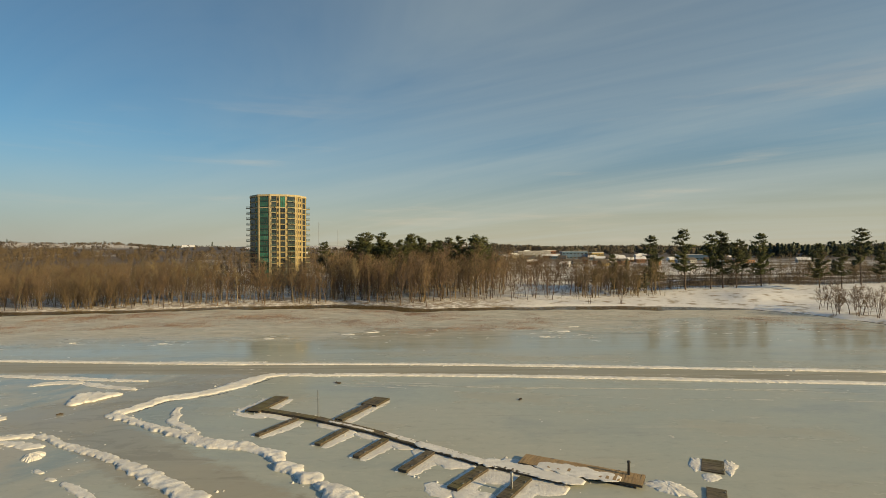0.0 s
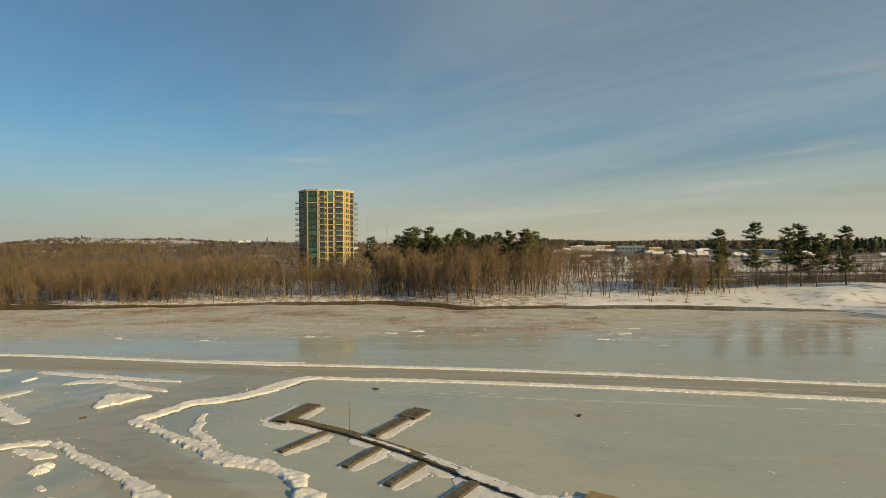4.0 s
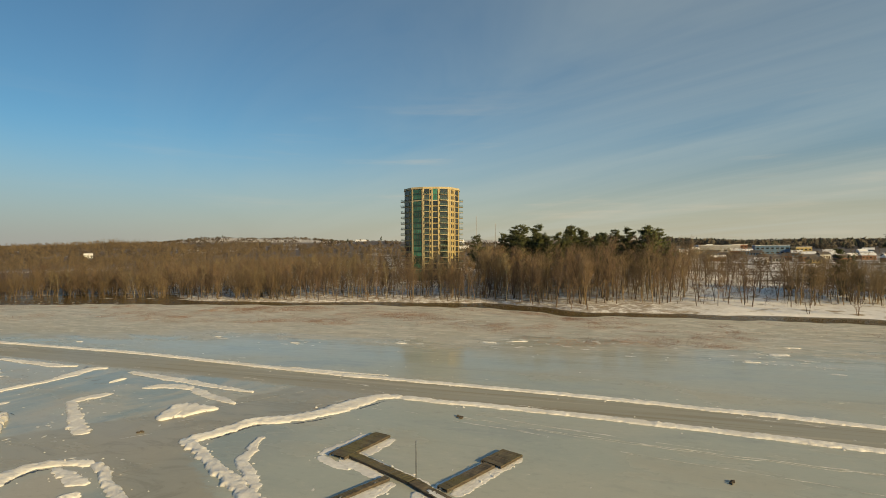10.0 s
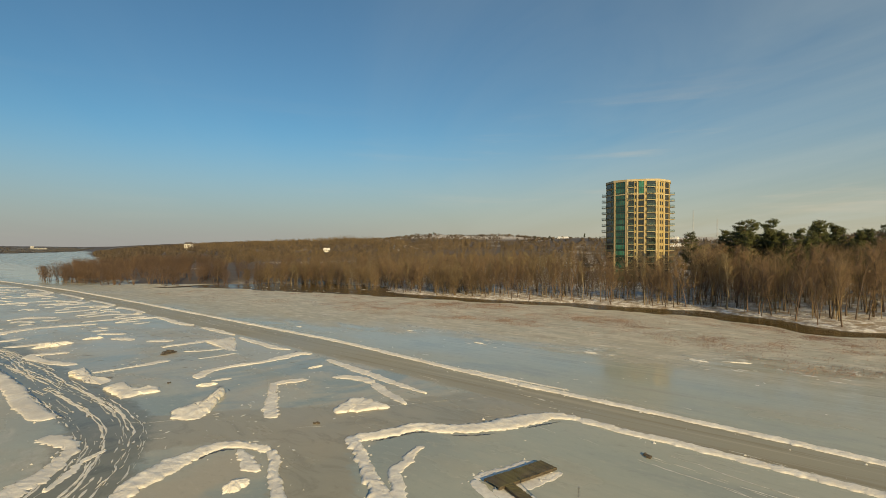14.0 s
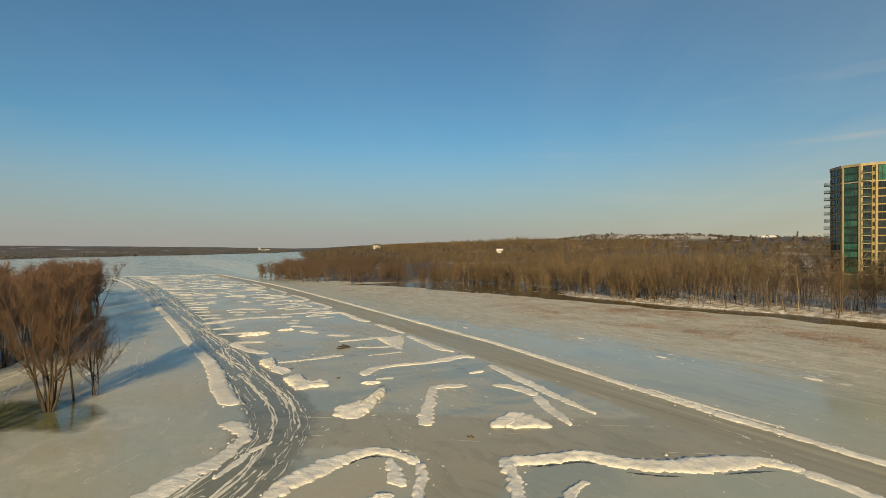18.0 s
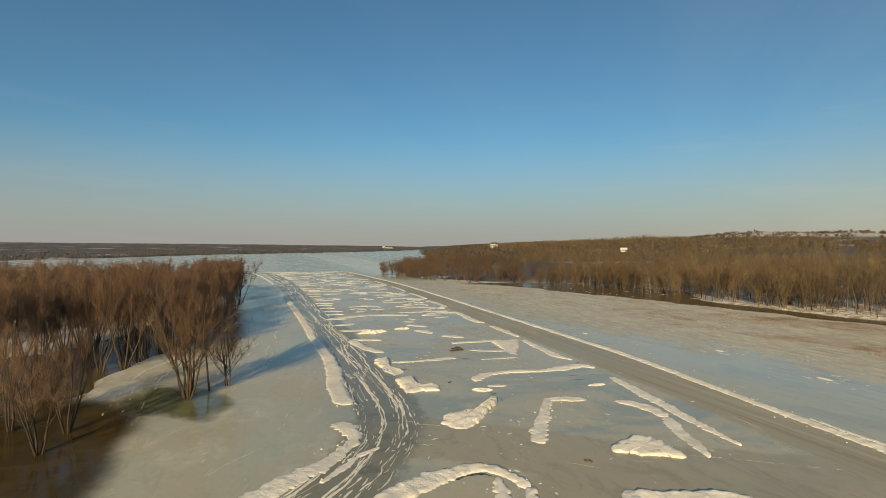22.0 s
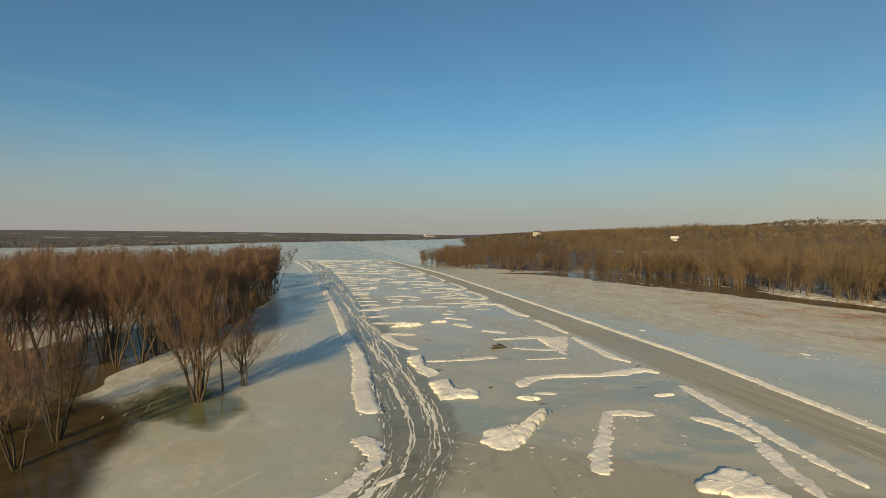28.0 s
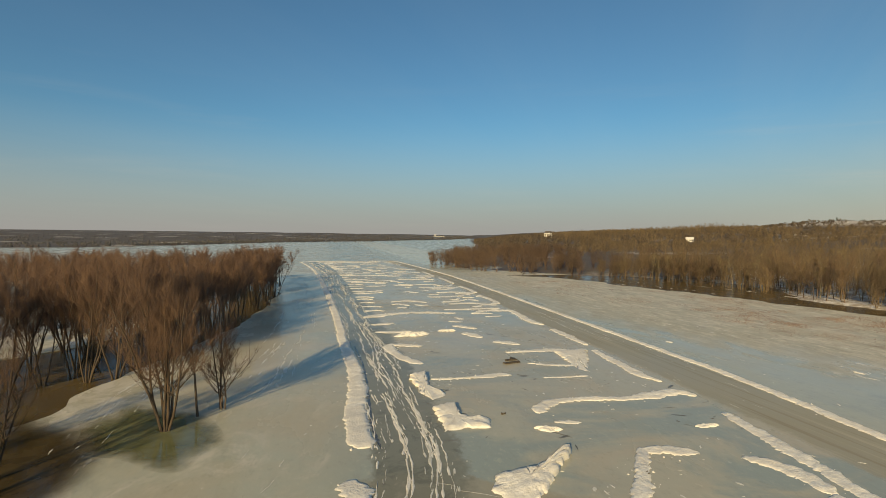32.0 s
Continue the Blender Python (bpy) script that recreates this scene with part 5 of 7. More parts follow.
def crumbs():
    """Loose lumps of snow fallen beside the ridges."""
    r = np.random.RandomState(9)
    V, F = [], []
    for c, nrm, w in BANK_LINES:
        if c[:, 0].min() < -230:
            c, nrm = c[c[:, 0] > -230], nrm[c[:, 0] > -230]
        for k in range(int(len(c) * 0.5)):
            i = r.randint(len(c))
            p = c[i] + nrm[i] * r.normal(0, 0.62) * w
            s = 0.04 + 0.16 * r.rand() ** 3
            j = len(V)
            a = r.uniform(0, 6.28)
            for q in range(5):
                e = s * r.uniform(0.7, 1.3)
                V.append((p[0] + e * math.cos(a + q * 1.257), p[1] + e * math.sin(a + q * 1.257), 0.0))
            V.append((p[0] + r.normal(0, 0.2) * s, p[1] + r.normal(0, 0.2) * s, s * r.uniform(0.6, 1.3)))
            F += [(j + q, j + (q + 1) % 5, j + 5) for q in range(5)]
    return tagged(new("snow_crumbs", tri_mesh("snow_crumbs", V, F, M_SNOW)), "loose lumps of snow scattered beside the ridges", "snow", kind="stuff")


def scraps():
    """Thin torn scraps of packed snow and slush left on the ice by the plough."""
    r = np.random.RandomState(12)
    V, F = [], []
    n = 0
    crusts = [(-41.9, 125), (24, 124.5), (30.5, 133), (-24, 131), (-18, 134), (35, 141), (-64, 119), (-86, 121), (-3, 138), (-52, 134), (-128, 126)]
    while n < 1250:
        if n < 190:
            x, y = -45 - 130 * r.rand(), r.uniform(52, 93)
        elif n < 450:
            x, y = r.uniform(-330, 60), r.uniform(30, 112)
        elif n < 1150:
            x, y = r.uniform(-235, 95), r.uniform(116, 180)
        else:
            cx, cy = crusts[n % len(crusts)]
            x, y = cx + r.normal(0, 2.6), cy + r.normal(0, 1.3)
        if n < 1150 and noise.noise((x * 0.08, y * 0.12, 21.0)) < -0.02:
            continue
        lx, ly, t = 0.10 + 0.6 * r.rand() ** 2.5, 0.05 + 0.16 * r.rand() ** 2, r.normal(0, 0.5)
        t += 1.57 * (r.rand() < 0.5)
        if n >= 450:
            lx, ly, t = 0.2 + 1.2 * r.rand() ** 2.5, 0.15 + 0.5 * r.rand() ** 2, r.normal(0, 0.3)
        j = len(V)
        h = 0.03 + 0.05 * r.rand()
        for q in range(9):
            a = 6.283 * q / 9
            e = r.uniform(0.45, 1.25)
            u, v = lx * e * math.cos(a), ly * e * math.sin(a)
            V.append((x + u * math.cos(t) - v * math.sin(t), y + u * math.sin(t) + v * math.cos(t), 0.0))
        V.append((x, y, h))
        F += [(j + q, j + (q + 1) % 9, j + 9) for q in range(9)]
        n += 1
    return tagged(new("snow_scraps", tri_mesh("snow_scraps", V, F, M_RUT)), "thin torn scraps of packed snow left on the ice", "snow", kind="stuff")


scraps()


def scuffs():
    """Dark wet scuffs and torn slush on the ice between the ridges."""
    r = np.random.RandomState(31)
    V, F = [], []
    n = 0
    while n < 210:
        x, y = -64 - 190 * r.rand() ** 1.2, r.uniform(54, 91)
        if noise.noise((x * 0.07, y * 0.1, 44.0)) < 0.05:
            continue
        lx, ly, t = 0.2 + 1.0 * r.rand() ** 2, 0.06 + 0.20 * r.rand() ** 2, 1.45 + r.normal(0, 0.6)
        j = len(V)
        for q in range(11):
            a = 6.283 * q / 11
            e = r.uniform(0.35, 1.3)
            u, v = lx * e * math.cos(a), ly * e * math.sin(a)
            V.append((x + u * math.cos(t) - v * math.sin(t), y + u * math.sin(t) + v * math.cos(t), 0.002))
        V.append((x, y, 0.02 + 0.04 * r.rand()))
        F += [(j + q, j + (q + 1) % 11, j + 11) for q in range(11)]
        n += 1
    return tagged(new("slush_scuffs", tri_mesh("slush_scuffs", V, F, M_SCUFF)), "dark wet scuffs of torn slush on the ice", "slush", kind="stuff")


scuffs()


def melt_edge(pts, width, seed):
    """A dark wet gap where a crust of snow has pulled away from the ice."""
    c = curve_points(pts, 0.2)
    nrm = normals_2d(c)
    V, F = [], []
    for i, (p, d) in enumerate(zip(c, nrm)):
        u = i * 0.2
        end = min(1.0, min(i, len(c) - 1 - i) / 6.0)
        a = width * end * (0.5 + 0.5 * fbm(u * 0.9, seed, 3.0))
        b = width * end * (0.5 + 0.6 * fbm(u * 1.4, seed, 8.0))
        q, e = p + d * max(0.02, a), p - d * max(0.02, b)
        V += [(q[0], q[1], 0.016), (e[0], e[1], 0.016)]
        if i:
            k = 2 * i
            F.append((k - 2, k - 1, k + 1, k))
    return tagged(new("melt_edge", mesh_of("melt_edge", V, F, M_MELT)), "dark wet gap at the foot of a snow crust", "meltwater", kind="stuff")


for k, (pts, w) in enumerate([([(-39.7, 66.7), (-39.0, 69.2), (-38.2, 71.6), (-37.0, 72.6)], 0.42), ([(-34.6, 73.4), (-32.6, 75.2), (-31.2, 77.0)], 0.34), ([(-29.6, 80.6), (-28.6, 83.2), (-27.6, 85.2)], 0.34),
                              ([(-48.6, 50.6), (-49.2, 53.0), (-49.5, 55.2), (-48.5, 56.5)], 0.36), ([(-73.0, 48.3), (-80, 48.0), (-90, 48.4), (-104, 48.8), (-120, 48.2)], 0.26),
                              ([(-68.9, 66.6), (-70.4, 67.0)], 0.25)]):
    melt_edge(pts, w, 3.7 * k)

# ---------------------------------------------------------------- reeds


def reeds():
    r = np.random.RandomState(3)
    V, F = [], []
    n = 0
    while n < 36000:
        x = r.uniform(-235, 125)
        edge = float(channel_edge(np.array([x]))[0])
        y = edge - 3 - 44 * r.rand() ** 1.15
        if y < 120:
            continue
        dens = 0.65 * noise.noise((x * 0.035, y * 0.05, 1.0)) + 0.8 * noise.noise((x * 0.16, y * 0.26, 4.0)) + 0.55 * noise.noise((x * 0.5, y * 0.7, 7.0)) + 0.7 * r.rand() ** 2
        if dens < 0.62 + 0.30 * (x > 30) + 0.16 * (x < -130):
            continue
        for k in range(3):
            px, py = x + r.normal(0, 1.3), y + r.normal(0, 1.1)
            a, h = r.uniform(0, 6.28), r.uniform(0.08, 0.30)
            w = 0.058
            tx, ty = px + r.normal(0, 0.22), py + r.normal(0, 0.22)
            j = len(V)
            V += [(px + w * math.cos(a), py + w * math.sin(a), -0.02), (px + w * math.cos(a + 2.1), py + w * math.sin(a + 2.1), -0.02),
                  (px + w * math.cos(a + 4.2), py + w * math.sin(a + 4.2), -0.02), (tx, ty, h)]
            F += [(j, j + 1, j + 3), (j + 1, j + 2, j + 3), (j + 2, j, j + 3)]
            n += 1
    return tagged(new("reeds", tri_mesh("reeds", V, F, M_REED)), "reddish-brown broken reeds poking through the ice", "reeds", kind="stuff")


reeds()

# ---------------------------------------------------------------- trees


class Limbs:
    """Tapered limbs and twigs gathered as triangles."""

    def __init__(self, rnd_):
        self.V, self.F, self.r = [], [], rnd_

    def limb(self, pts, r0, r1, n=4):
        pts = [Vector(p) for p in pts]
        k = len(self.V)
        m = len(pts)
        for i, p in enumerate(pts):
            d = (pts[min(i + 1, m - 1)] - pts[max(i - 1, 0)]).normalized()
            u = d.orthogonal().normalized()
            w = d.cross(u)
            r = r0 + (r1 - r0) * i / (m - 1)
            for j in range(n):
                a = 2 * math.pi * j / n
                self.V.append(tuple(p + (u * math.cos(a) + w * math.sin(a)) * r))
        for i in range(m - 1):
            for j in range(n):
                a, b = k + i * n + j, k + i * n + (j + 1) % n
                self.F += [(a, b, b + n), (a, b + n, a + n)]

    def twig(self, p, d, length, r):
        d = d.normalized()
        u = d.orthogonal().normalized()
        w = d.cross(u)
        k = len(self.V)
        for j in range(3):
            a = 2.094 * j
            self.V.append(tuple(p + (u * math.cos(a) + w * math.sin(a)) * r))
        self.V.append(tuple(p + d * length))
        self.F += [(k, k + 1, k + 3), (k + 1, k + 2, k + 3), (k + 2, k, k + 3)]


def rand_dir(r):
    return Vector((r.gauss(0, 1), r.gauss(0, 1), r.gauss(0, 1))).normalized()


def bend(p, d, length, steps, r, up, crook):
    """A crooked line that grows from p along d and turns upwards."""
    out = [p]
    for _ in range(steps):
        d = (d + rand_dir(r) * crook + Vector((0, 0, up))).normalized()
        p = p + d * (length / steps)
        out.append(p)
    return out, d


def bare_tree(seed, height, stems, spread, limbs, twigs, r_trunk, r_twig, low=0.35, sides=5, rise=0.0, lean_=(0.10, 0.34)):
    """Trunks with limbs, and a crown of fine branches: two sets of triangles."""
    r = random.Random(seed)
    wood, crown = Limbs(r), Limbs(r)
    ends = []
    for s in range(stems):
        a = 6.283 * s / max(1, stems) + r.uniform(-0.5, 0.5)
        lean = 0.0 if stems == 1 else r.uniform(*lean_)
        base = Vector((0.25 * math.cos(a), 0.25 * math.sin(a), -0.3)) if stems > 1 else Vector((0, 0, -0.3))
        h = height * (r.uniform(0.72, 1.0) if stems > 1 else 1.0)
        line, _ = bend(base, Vector((lean * math.cos(a), lean * math.sin(a), 1)), h * 0.92, 7, r, 0.10, 0.13)
        wood.limb(line, r_trunk * (0.75 if stems > 1 else 1), r_trunk * 0.12, sides)
        for q in range(limbs):
            t = low + (0.97 - low) * (q + r.random()) / limbs
            i = min(6, int(t * 7))
            p = line[i].lerp(line[i + 1], t * 7 - i)
            b = r.uniform(0, 6.283)
            ln = h * spread * (1.15 - t) * r.uniform(0.6, 1.2) + 0.6
            lim, d2 = bend(p, Vector((math.cos(b), math.sin(b), r.uniform(0.35, 0.95) + rise)), ln, 4, r, 0.16, 0.16)
            rr = r_trunk * 0.30 * (1.1 - t)
            wood.limb(lim, rr + 0.012, 0.012, 3)
            for e in range(3):
                j = r.randint(1, 4)
                sub, d3 = bend(lim[j], (d2 + rand_dir(r) * 0.8 + Vector((0, 0, 0.25))).normalized(), ln * 0.42, 2, r, 0.15, 0.25)
                crown.limb(sub, rr * 0.30 + 0.012, 0.010, 3)
                ends += [(sub[1], d3), (sub[2], d3), (lim[j], d2), (lim[3], d2), (lim[4], d2)]
    for k in range(twigs):
        p, d = r.choice(ends)
        q = p + rand_dir(r) * 0.15
        crown.twig(q, d * 0.6 + rand_dir(r) * (0.75 - 0.25 * rise) + Vector((0, 0, 0.5 + 0.5 * rise)), r.uniform(0.6, 1.0) * height * 0.13, r_twig)
    return (wood.V, wood.F), (crown.V, crown.F)


def tree_thing(name, arrays, m_wood, m_crown, label, group):
    top = empty(name, Matrix.Identity(4), label, "tree", group)
    part("trunk", tri_mesh("trunk", *arrays[0], m_wood), top)
    part("crown", tri_mesh("crown", *arrays[1], m_crown), top)
    return top


def stature(x):
    """Taller woods on the bank before the pines, lower ones down the river."""
    return float(np.interp(x, [-150, -110, -45, 20, 60], [0.86, 0.92, 1.22, 1.22, 1.0]))


def plant(kinds, spots, r, dz=0.0, lo=0.8, hi=1.15):
    """One copy of a kind at every spot; the first of each kind takes its first spot."""
    used = set()
    for x, y in spots:
        k = r.randrange(len(kinds))
        sc = r.uniform(lo, hi) * stature(x)
        m = pose(x, y, max(ground_z(x, y), -0.25) + dz, r.uniform(-2, 2), r.uniform(-2, 2), r.uniform(0, 360)) @ Matrix.Scale(sc, 4)
        if k not in used:
            used.add(k)
            kinds[k].matrix_basis = m
        else:
            copy_thing(kinds[k], pose(0, 0, 0)).matrix_basis = m


BANK_LABEL = "tall bare deciduous tree with grey-brown trunk on the snowy bank"
bank_kinds = [tree_thing("bare_tree", bare_tree(100 + i, 17 + 1.8 * (i % 3), 1, 0.26, 15, 640, 0.20, 0.014, 0.24), M_BARK, M_TWIG, BANK_LABEL, "bare trees on the far bank")
              for i in range(6)]
r_plant = random.Random(21)
spots = []
while len(spots) < 340:
    x = r_plant.uniform(-240, 66)
    s = 1.5 + abs(r_plant.gauss(0, 26))
    if x > -6 and s < 13 or x > 20 and r_plant.random() < 0.45:
        continue
    y = float(north_shore(np.array([x]))[0]) + s
    if -110 < x < -74 and s > 70:
        continue
    if all((x - a) ** 2 + (y - b) ** 2 > 5 for a, b in spots):
        spots.append((x, y))
low_spots = [(x, y) for x, y in spots if -112 < x < -52 and y > 222]
spots = [q for q in spots if q not in low_spots]
plant(bank_kinds, spots, r_plant, 0.0, 0.55, 0.96)
# small trees at the water's edge
for x, y in low_spots:
    copy_thing(bank_kinds[r_plant.randrange(6)], pose(0, 0, 0)).matrix_basis = pose(x, y, ground_z(x, y), 0, 0, r_plant.uniform(0, 360)) @ Matrix.Scale(r_plant.uniform(0.42, 0.62), 4)
pale_kinds = [tree_thing("bare_tree", bare_tree(150 + i, 20 + 1.5 * i, 1, 0.20, 14, 560, 0.21, 0.014, 0.40), M_PALEBARK, M_PALETWIG, "tall bare tree with pale trunk and olive twigs on the bank",
                         "bare trees on the far bank") for i in range(3)]
pale_spots = []
for k in range(52):
    x = r_plant.uniform(-235, -24)
    pale_spots.append((x, float(north_shore(np.array([x]))[0]) + 4 + 44 * r_plant.random() ** 1.5))
plant(pale_kinds, pale_spots, r_plant, 0.0, 0.60, 0.88)
edge_kinds = [tree_thing("small_bare_tree", bare_tree(130 + i, 9 + i, 1 + (i % 3), 0.30, 8, 330, 0.13, 0.022, 0.25), M_BARK, M_TWIG,
                         "small bare tree standing at the snowy water's edge", "small trees at the bank") for i in range(4)]
plant(edge_kinds, [(24, 200.6), (53, 199.5), (56, 200), (64, 199), (68, 199.5), (-12, 206), (118.8, 158.5), (124, 164), (121.6, 160.5), (126, 157), (125, 150), (124, 145), (131, 166), (129, 154),
                   (30, 214), (38, 222), (44, 218), (58, 224), (70, 226), (76, 229)], random.Random(4), 0, 0.8, 1.1)
r_shrub = random.Random(14)
plant(edge_kinds, [(r_shrub.uniform(121, 146), r_shrub.uniform(148, 182)) for k in range(16)], r_shrub, 0, 0.5, 0.95)

GROVE_LABEL = "bare multi-stemmed tree with reddish twigs standing in flooded ice"
grove_kinds = [tree_thing("flooded_tree", bare_tree(200 + i, 15 + (i % 3), 3 + (i % 3), 0.34, 13, 2300, 0.17, 0.0105, 0.36, 5, 0.3), M_BARK2, M_TWIG2, GROVE_LABEL, "trees in the flooded grove")
               for i in range(5)]
r_grove = random.Random(33)
g_spots = []


def grove_row(n, x0, x1, low, high, gap):
    """Adds n trees between two lines, no closer to one another than the gap."""
    goal, tries = len(g_spots) + n, 0
    while len(g_spots) < goal and tries < 20000:
        tries += 1
        x = r_grove.uniform(x0, x1)
        a, b = float(low(np.array([x]))[0]), float(high(np.array([x]))[0])
        y = r_grove.uniform(a, b)
        if all((x - p) ** 2 + (y - q) ** 2 > gap * gap for p, q in g_spots):
            g_spots.append((x, y))


grove_row(14, -124, -103, lambda x: grove_edge(x) - 9, lambda x: grove_edge(x) - 0.5, 3.2)
grove_row(16, -158, -124, lambda x: grove_edge(x) - 9, lambda x: grove_edge(x) - 0.5, 3.6)
grove_row(44, -260, -158, lambda x: grove_edge(x) - 16, lambda x: grove_edge(x) + 0.5, 3.6)
grove_row(9, -106, -88, lambda x: -16 + 0 * x, lambda x: 0 * x + 5, 4.2)
grove_row(14, -126, -100, lambda x: grove_south(x) + 1, lambda x: grove_edge(x) - 9, 5.0)
grove_row(46, -235, -165, lambda x: -48 + 0 * x, lambda x: 0 * x + 4, 4.4)
grove_row(12, -160, -118, lambda x: grove_south(x) - 34, lambda x: grove_south(x) - 14, 6.0)
plant(grove_kinds, g_spots, r_grove, 0.0, 1.06, 1.26)


def pool(name, x, y, rx, ry, turn, z, mat, label):
    """A shallow sheet of water with an uneven outline lying on the ice."""
    V, R, n, rings = [(x, y, z)], [1.0], 72, 6
    ca, sa = math.cos(radians(turn)), math.sin(radians(turn))
    for f in range(1, rings + 1):
        for k in range(n):
            a = 2 * math.pi * k / n
            e = 1 + 0.3 * noise.noise((math.cos(a) * 1.3 + x, math.sin(a) * 1.3, 3.0))
            u, v = rx * e * math.cos(a) * f / rings, ry * e * math.sin(a) * f / rings
            V.append((x + u * ca - v * sa, y + u * sa + v * ca, z))
            R.append(1.0 - f / rings)
    F = [(0, 1 + k, 1 + (k + 1) % n) for k in range(n)]
    F += [(1 + f * n + k, 1 + (f + 1) * n + k, 1 + (f + 1) * n + (k + 1) % n, 1 + f * n + (k + 1) % n) for f in range(rings - 1) for k in range(n)]
    me = mesh_of(name, V, F, mat)
    give_rim(me, R)
    return tagged(new(name, me), label, "pool", kind="structure")


pool("meltwater_pool", -82, 25.4, 10.4, 5.6, 40, 0.030, M_POOL, "shallow greenish meltwater around the tree on the ice")
pool("flood_pool", -61.5, 8.8, 29.5, 15.8, -4, 0.034, M_MUD, "dark brown flood water under the leaning trees")
lone = tree_thing("shore_tree", bare_tree(243, 14.6, 10, 0.33, 11, 4600, 0.17, 0.011, 0.24, 6, 0.3, (0.10, 0.42)), M_BARK2, M_TWIG2,
                  "bare multi-stemmed tree standing in greenish meltwater on the ice", "trees at the grove's edge")
lone.matrix_basis = pose(-82.4, 26.9, 0.1) @ Matrix.Scale(1.22, 4)
NEAR_LABEL = "bare multi-stemmed tree with thin branches standing in dark flood water"
near = tree_thing("shore_tree", bare_tree(245, 14.0, 5, 0.34, 12, 1500, 0.16, 0.009, 0.26, 6, 0.25, (0.12, 0.42)), M_BARK2, M_TWIG2, NEAR_LABEL, "trees at the grove's edge")
near.matrix_basis = pose(-66.8, 15.8, 0.02) @ Matrix.Scale(0.92, 4)
for tx, ty, ts, tr in [(-73.0, 16.2, 1.0, 165), (-75.6, 10.0, 0.95, 260)]:
    copy_thing(near, pose(0, 0, 0)).matrix_basis = pose(tx, ty, 0.02, 0, 0, tr) @ Matrix.Scale(ts, 4)
slim = tree_thing("shore_tree", bare_tree(241, 11.5, 1, 0.24, 14, 1000, 0.15, 0.011, 0.35, 5, 0.4), M_BARK2, M_TWIG2,
                  "slim leaning bare tree on the ice", "trees at the grove's edge")
slim.matrix_basis = pose(-86.2, 29.2, 0.1, 0, -6, 0) @ Matrix.Scale(1.1, 4)
spreading = tree_thing("shore_tree", bare_tree(242, 12.0, 4, 0.34, 13, 1900, 0.13, 0.011, 0.10, 5, 0.1), M_BARK2, M_TWIG2,
                  "bare three-stemmed tree with spreading branches on the ice", "trees at the grove's edge")
spreading.matrix_basis = pose(-88.4, 31.4, 0.1) @ Matrix.Scale(1.12, 4)


def pine(seed, height, lowest):
    """A white pine: straight trunk, uneven boughs in flat layers with gaps, needles in sprays."""
    r = random.Random(seed)
    wood, crown = Limbs(r), Limbs(r)
    line, _ = bend(Vector((0, 0, -0.4)), Vector((0, 0, 1)), height, 7, r, 0.2, 0.04)
    wood.limb(line, 0.34, 0.05, 6)
    z = lowest
    while z < 0.99:
        i = min(6, int(z * 7))
        p0 = line[i].lerp(line[i + 1], z * 7 - i)
        side = r.uniform(0, 6.283)
        for _ in range(r.choice((2, 3, 4, 5))):
            b = side + r.gauss(0, 2.2)
            wide = math.sin(min(1.0, (1.02 - z) / (1.02 - lowest) * 1.25) * 1.571)
            ln = height * 0.185 * (0.2 + 0.8 * wide) * r.uniform(0.4, 1.3) + 0.6
            lim, d = bend(p0, Vector((math.cos(b), math.sin(b), r.uniform(0.0, 0.38))), ln, 3, r, 0.08, 0.12)
            wood.limb(lim, 0.07, 0.02, 3)
            for c in range(1 + int(ln * 1.7)):
                f = r.uniform(0.12, 1.0) * 3
                j = min(2, int(f))
                q = lim[j].lerp(lim[j + 1], f - j) + Vector((r.gauss(0, 0.35), r.gauss(0, 0.35), r.gauss(0.1, 0.15)))
                for _k in range(11):
                    e = rand_dir(r)
                    e.z = abs(e.z) * 0.7 + 0.12
                    crown.twig(q + Vector((r.gauss(0, 0.40), r.gauss(0, 0.40), r.gauss(0.05, 0.20))), e, r.uniform(0.5, 1.1), 0.15)
        z += r.uniform(0.040, 0.070)
    return (wood.V, wood.F), (crown.V, crown.F)


pine_kinds = [tree_thing("pine_tree", pine(300 + i, 26 + (i % 3) * 2, 0.24 + 0.08 * (i % 3)), M_BARK, M_NEEDLE, "tall dark green white pine with flat uneven boughs",
                         "tall pines along the bank") for i in range(5)]
r_pine = random.Random(8)
p_spots = [(163, 226), (205, 245)]
for k in range(46):
    p_spots.append((r_pine.uniform(-46, 24), r_pine.uniform(246, 278)))
p_spots += [(-60, 268), (150, 262), (78, 240)]
plant(pine_kinds, p_spots, r_pine, 0, 0.54, 0.78)
# the row of tall pines behind the snowy field
for k, (x, y, h) in enumerate([(93.8, 235, 25), (109, 235, 27.5), (121, 236, 25), (126.4, 236, 26), (130.8, 233, 22.6), (143.8, 236, 23.6), (165, 216, 18), (189, 236, 26), (97, 239, 19)]):
    copy_thing(pine_kinds[k % 5], pose(0, 0, 0)).matrix_basis = pose(x, y, ground_z(x, y), 0, 0, 70 * k) @ Matrix.Scale(h / (26 + (k % 5 % 3) * 2), 4)


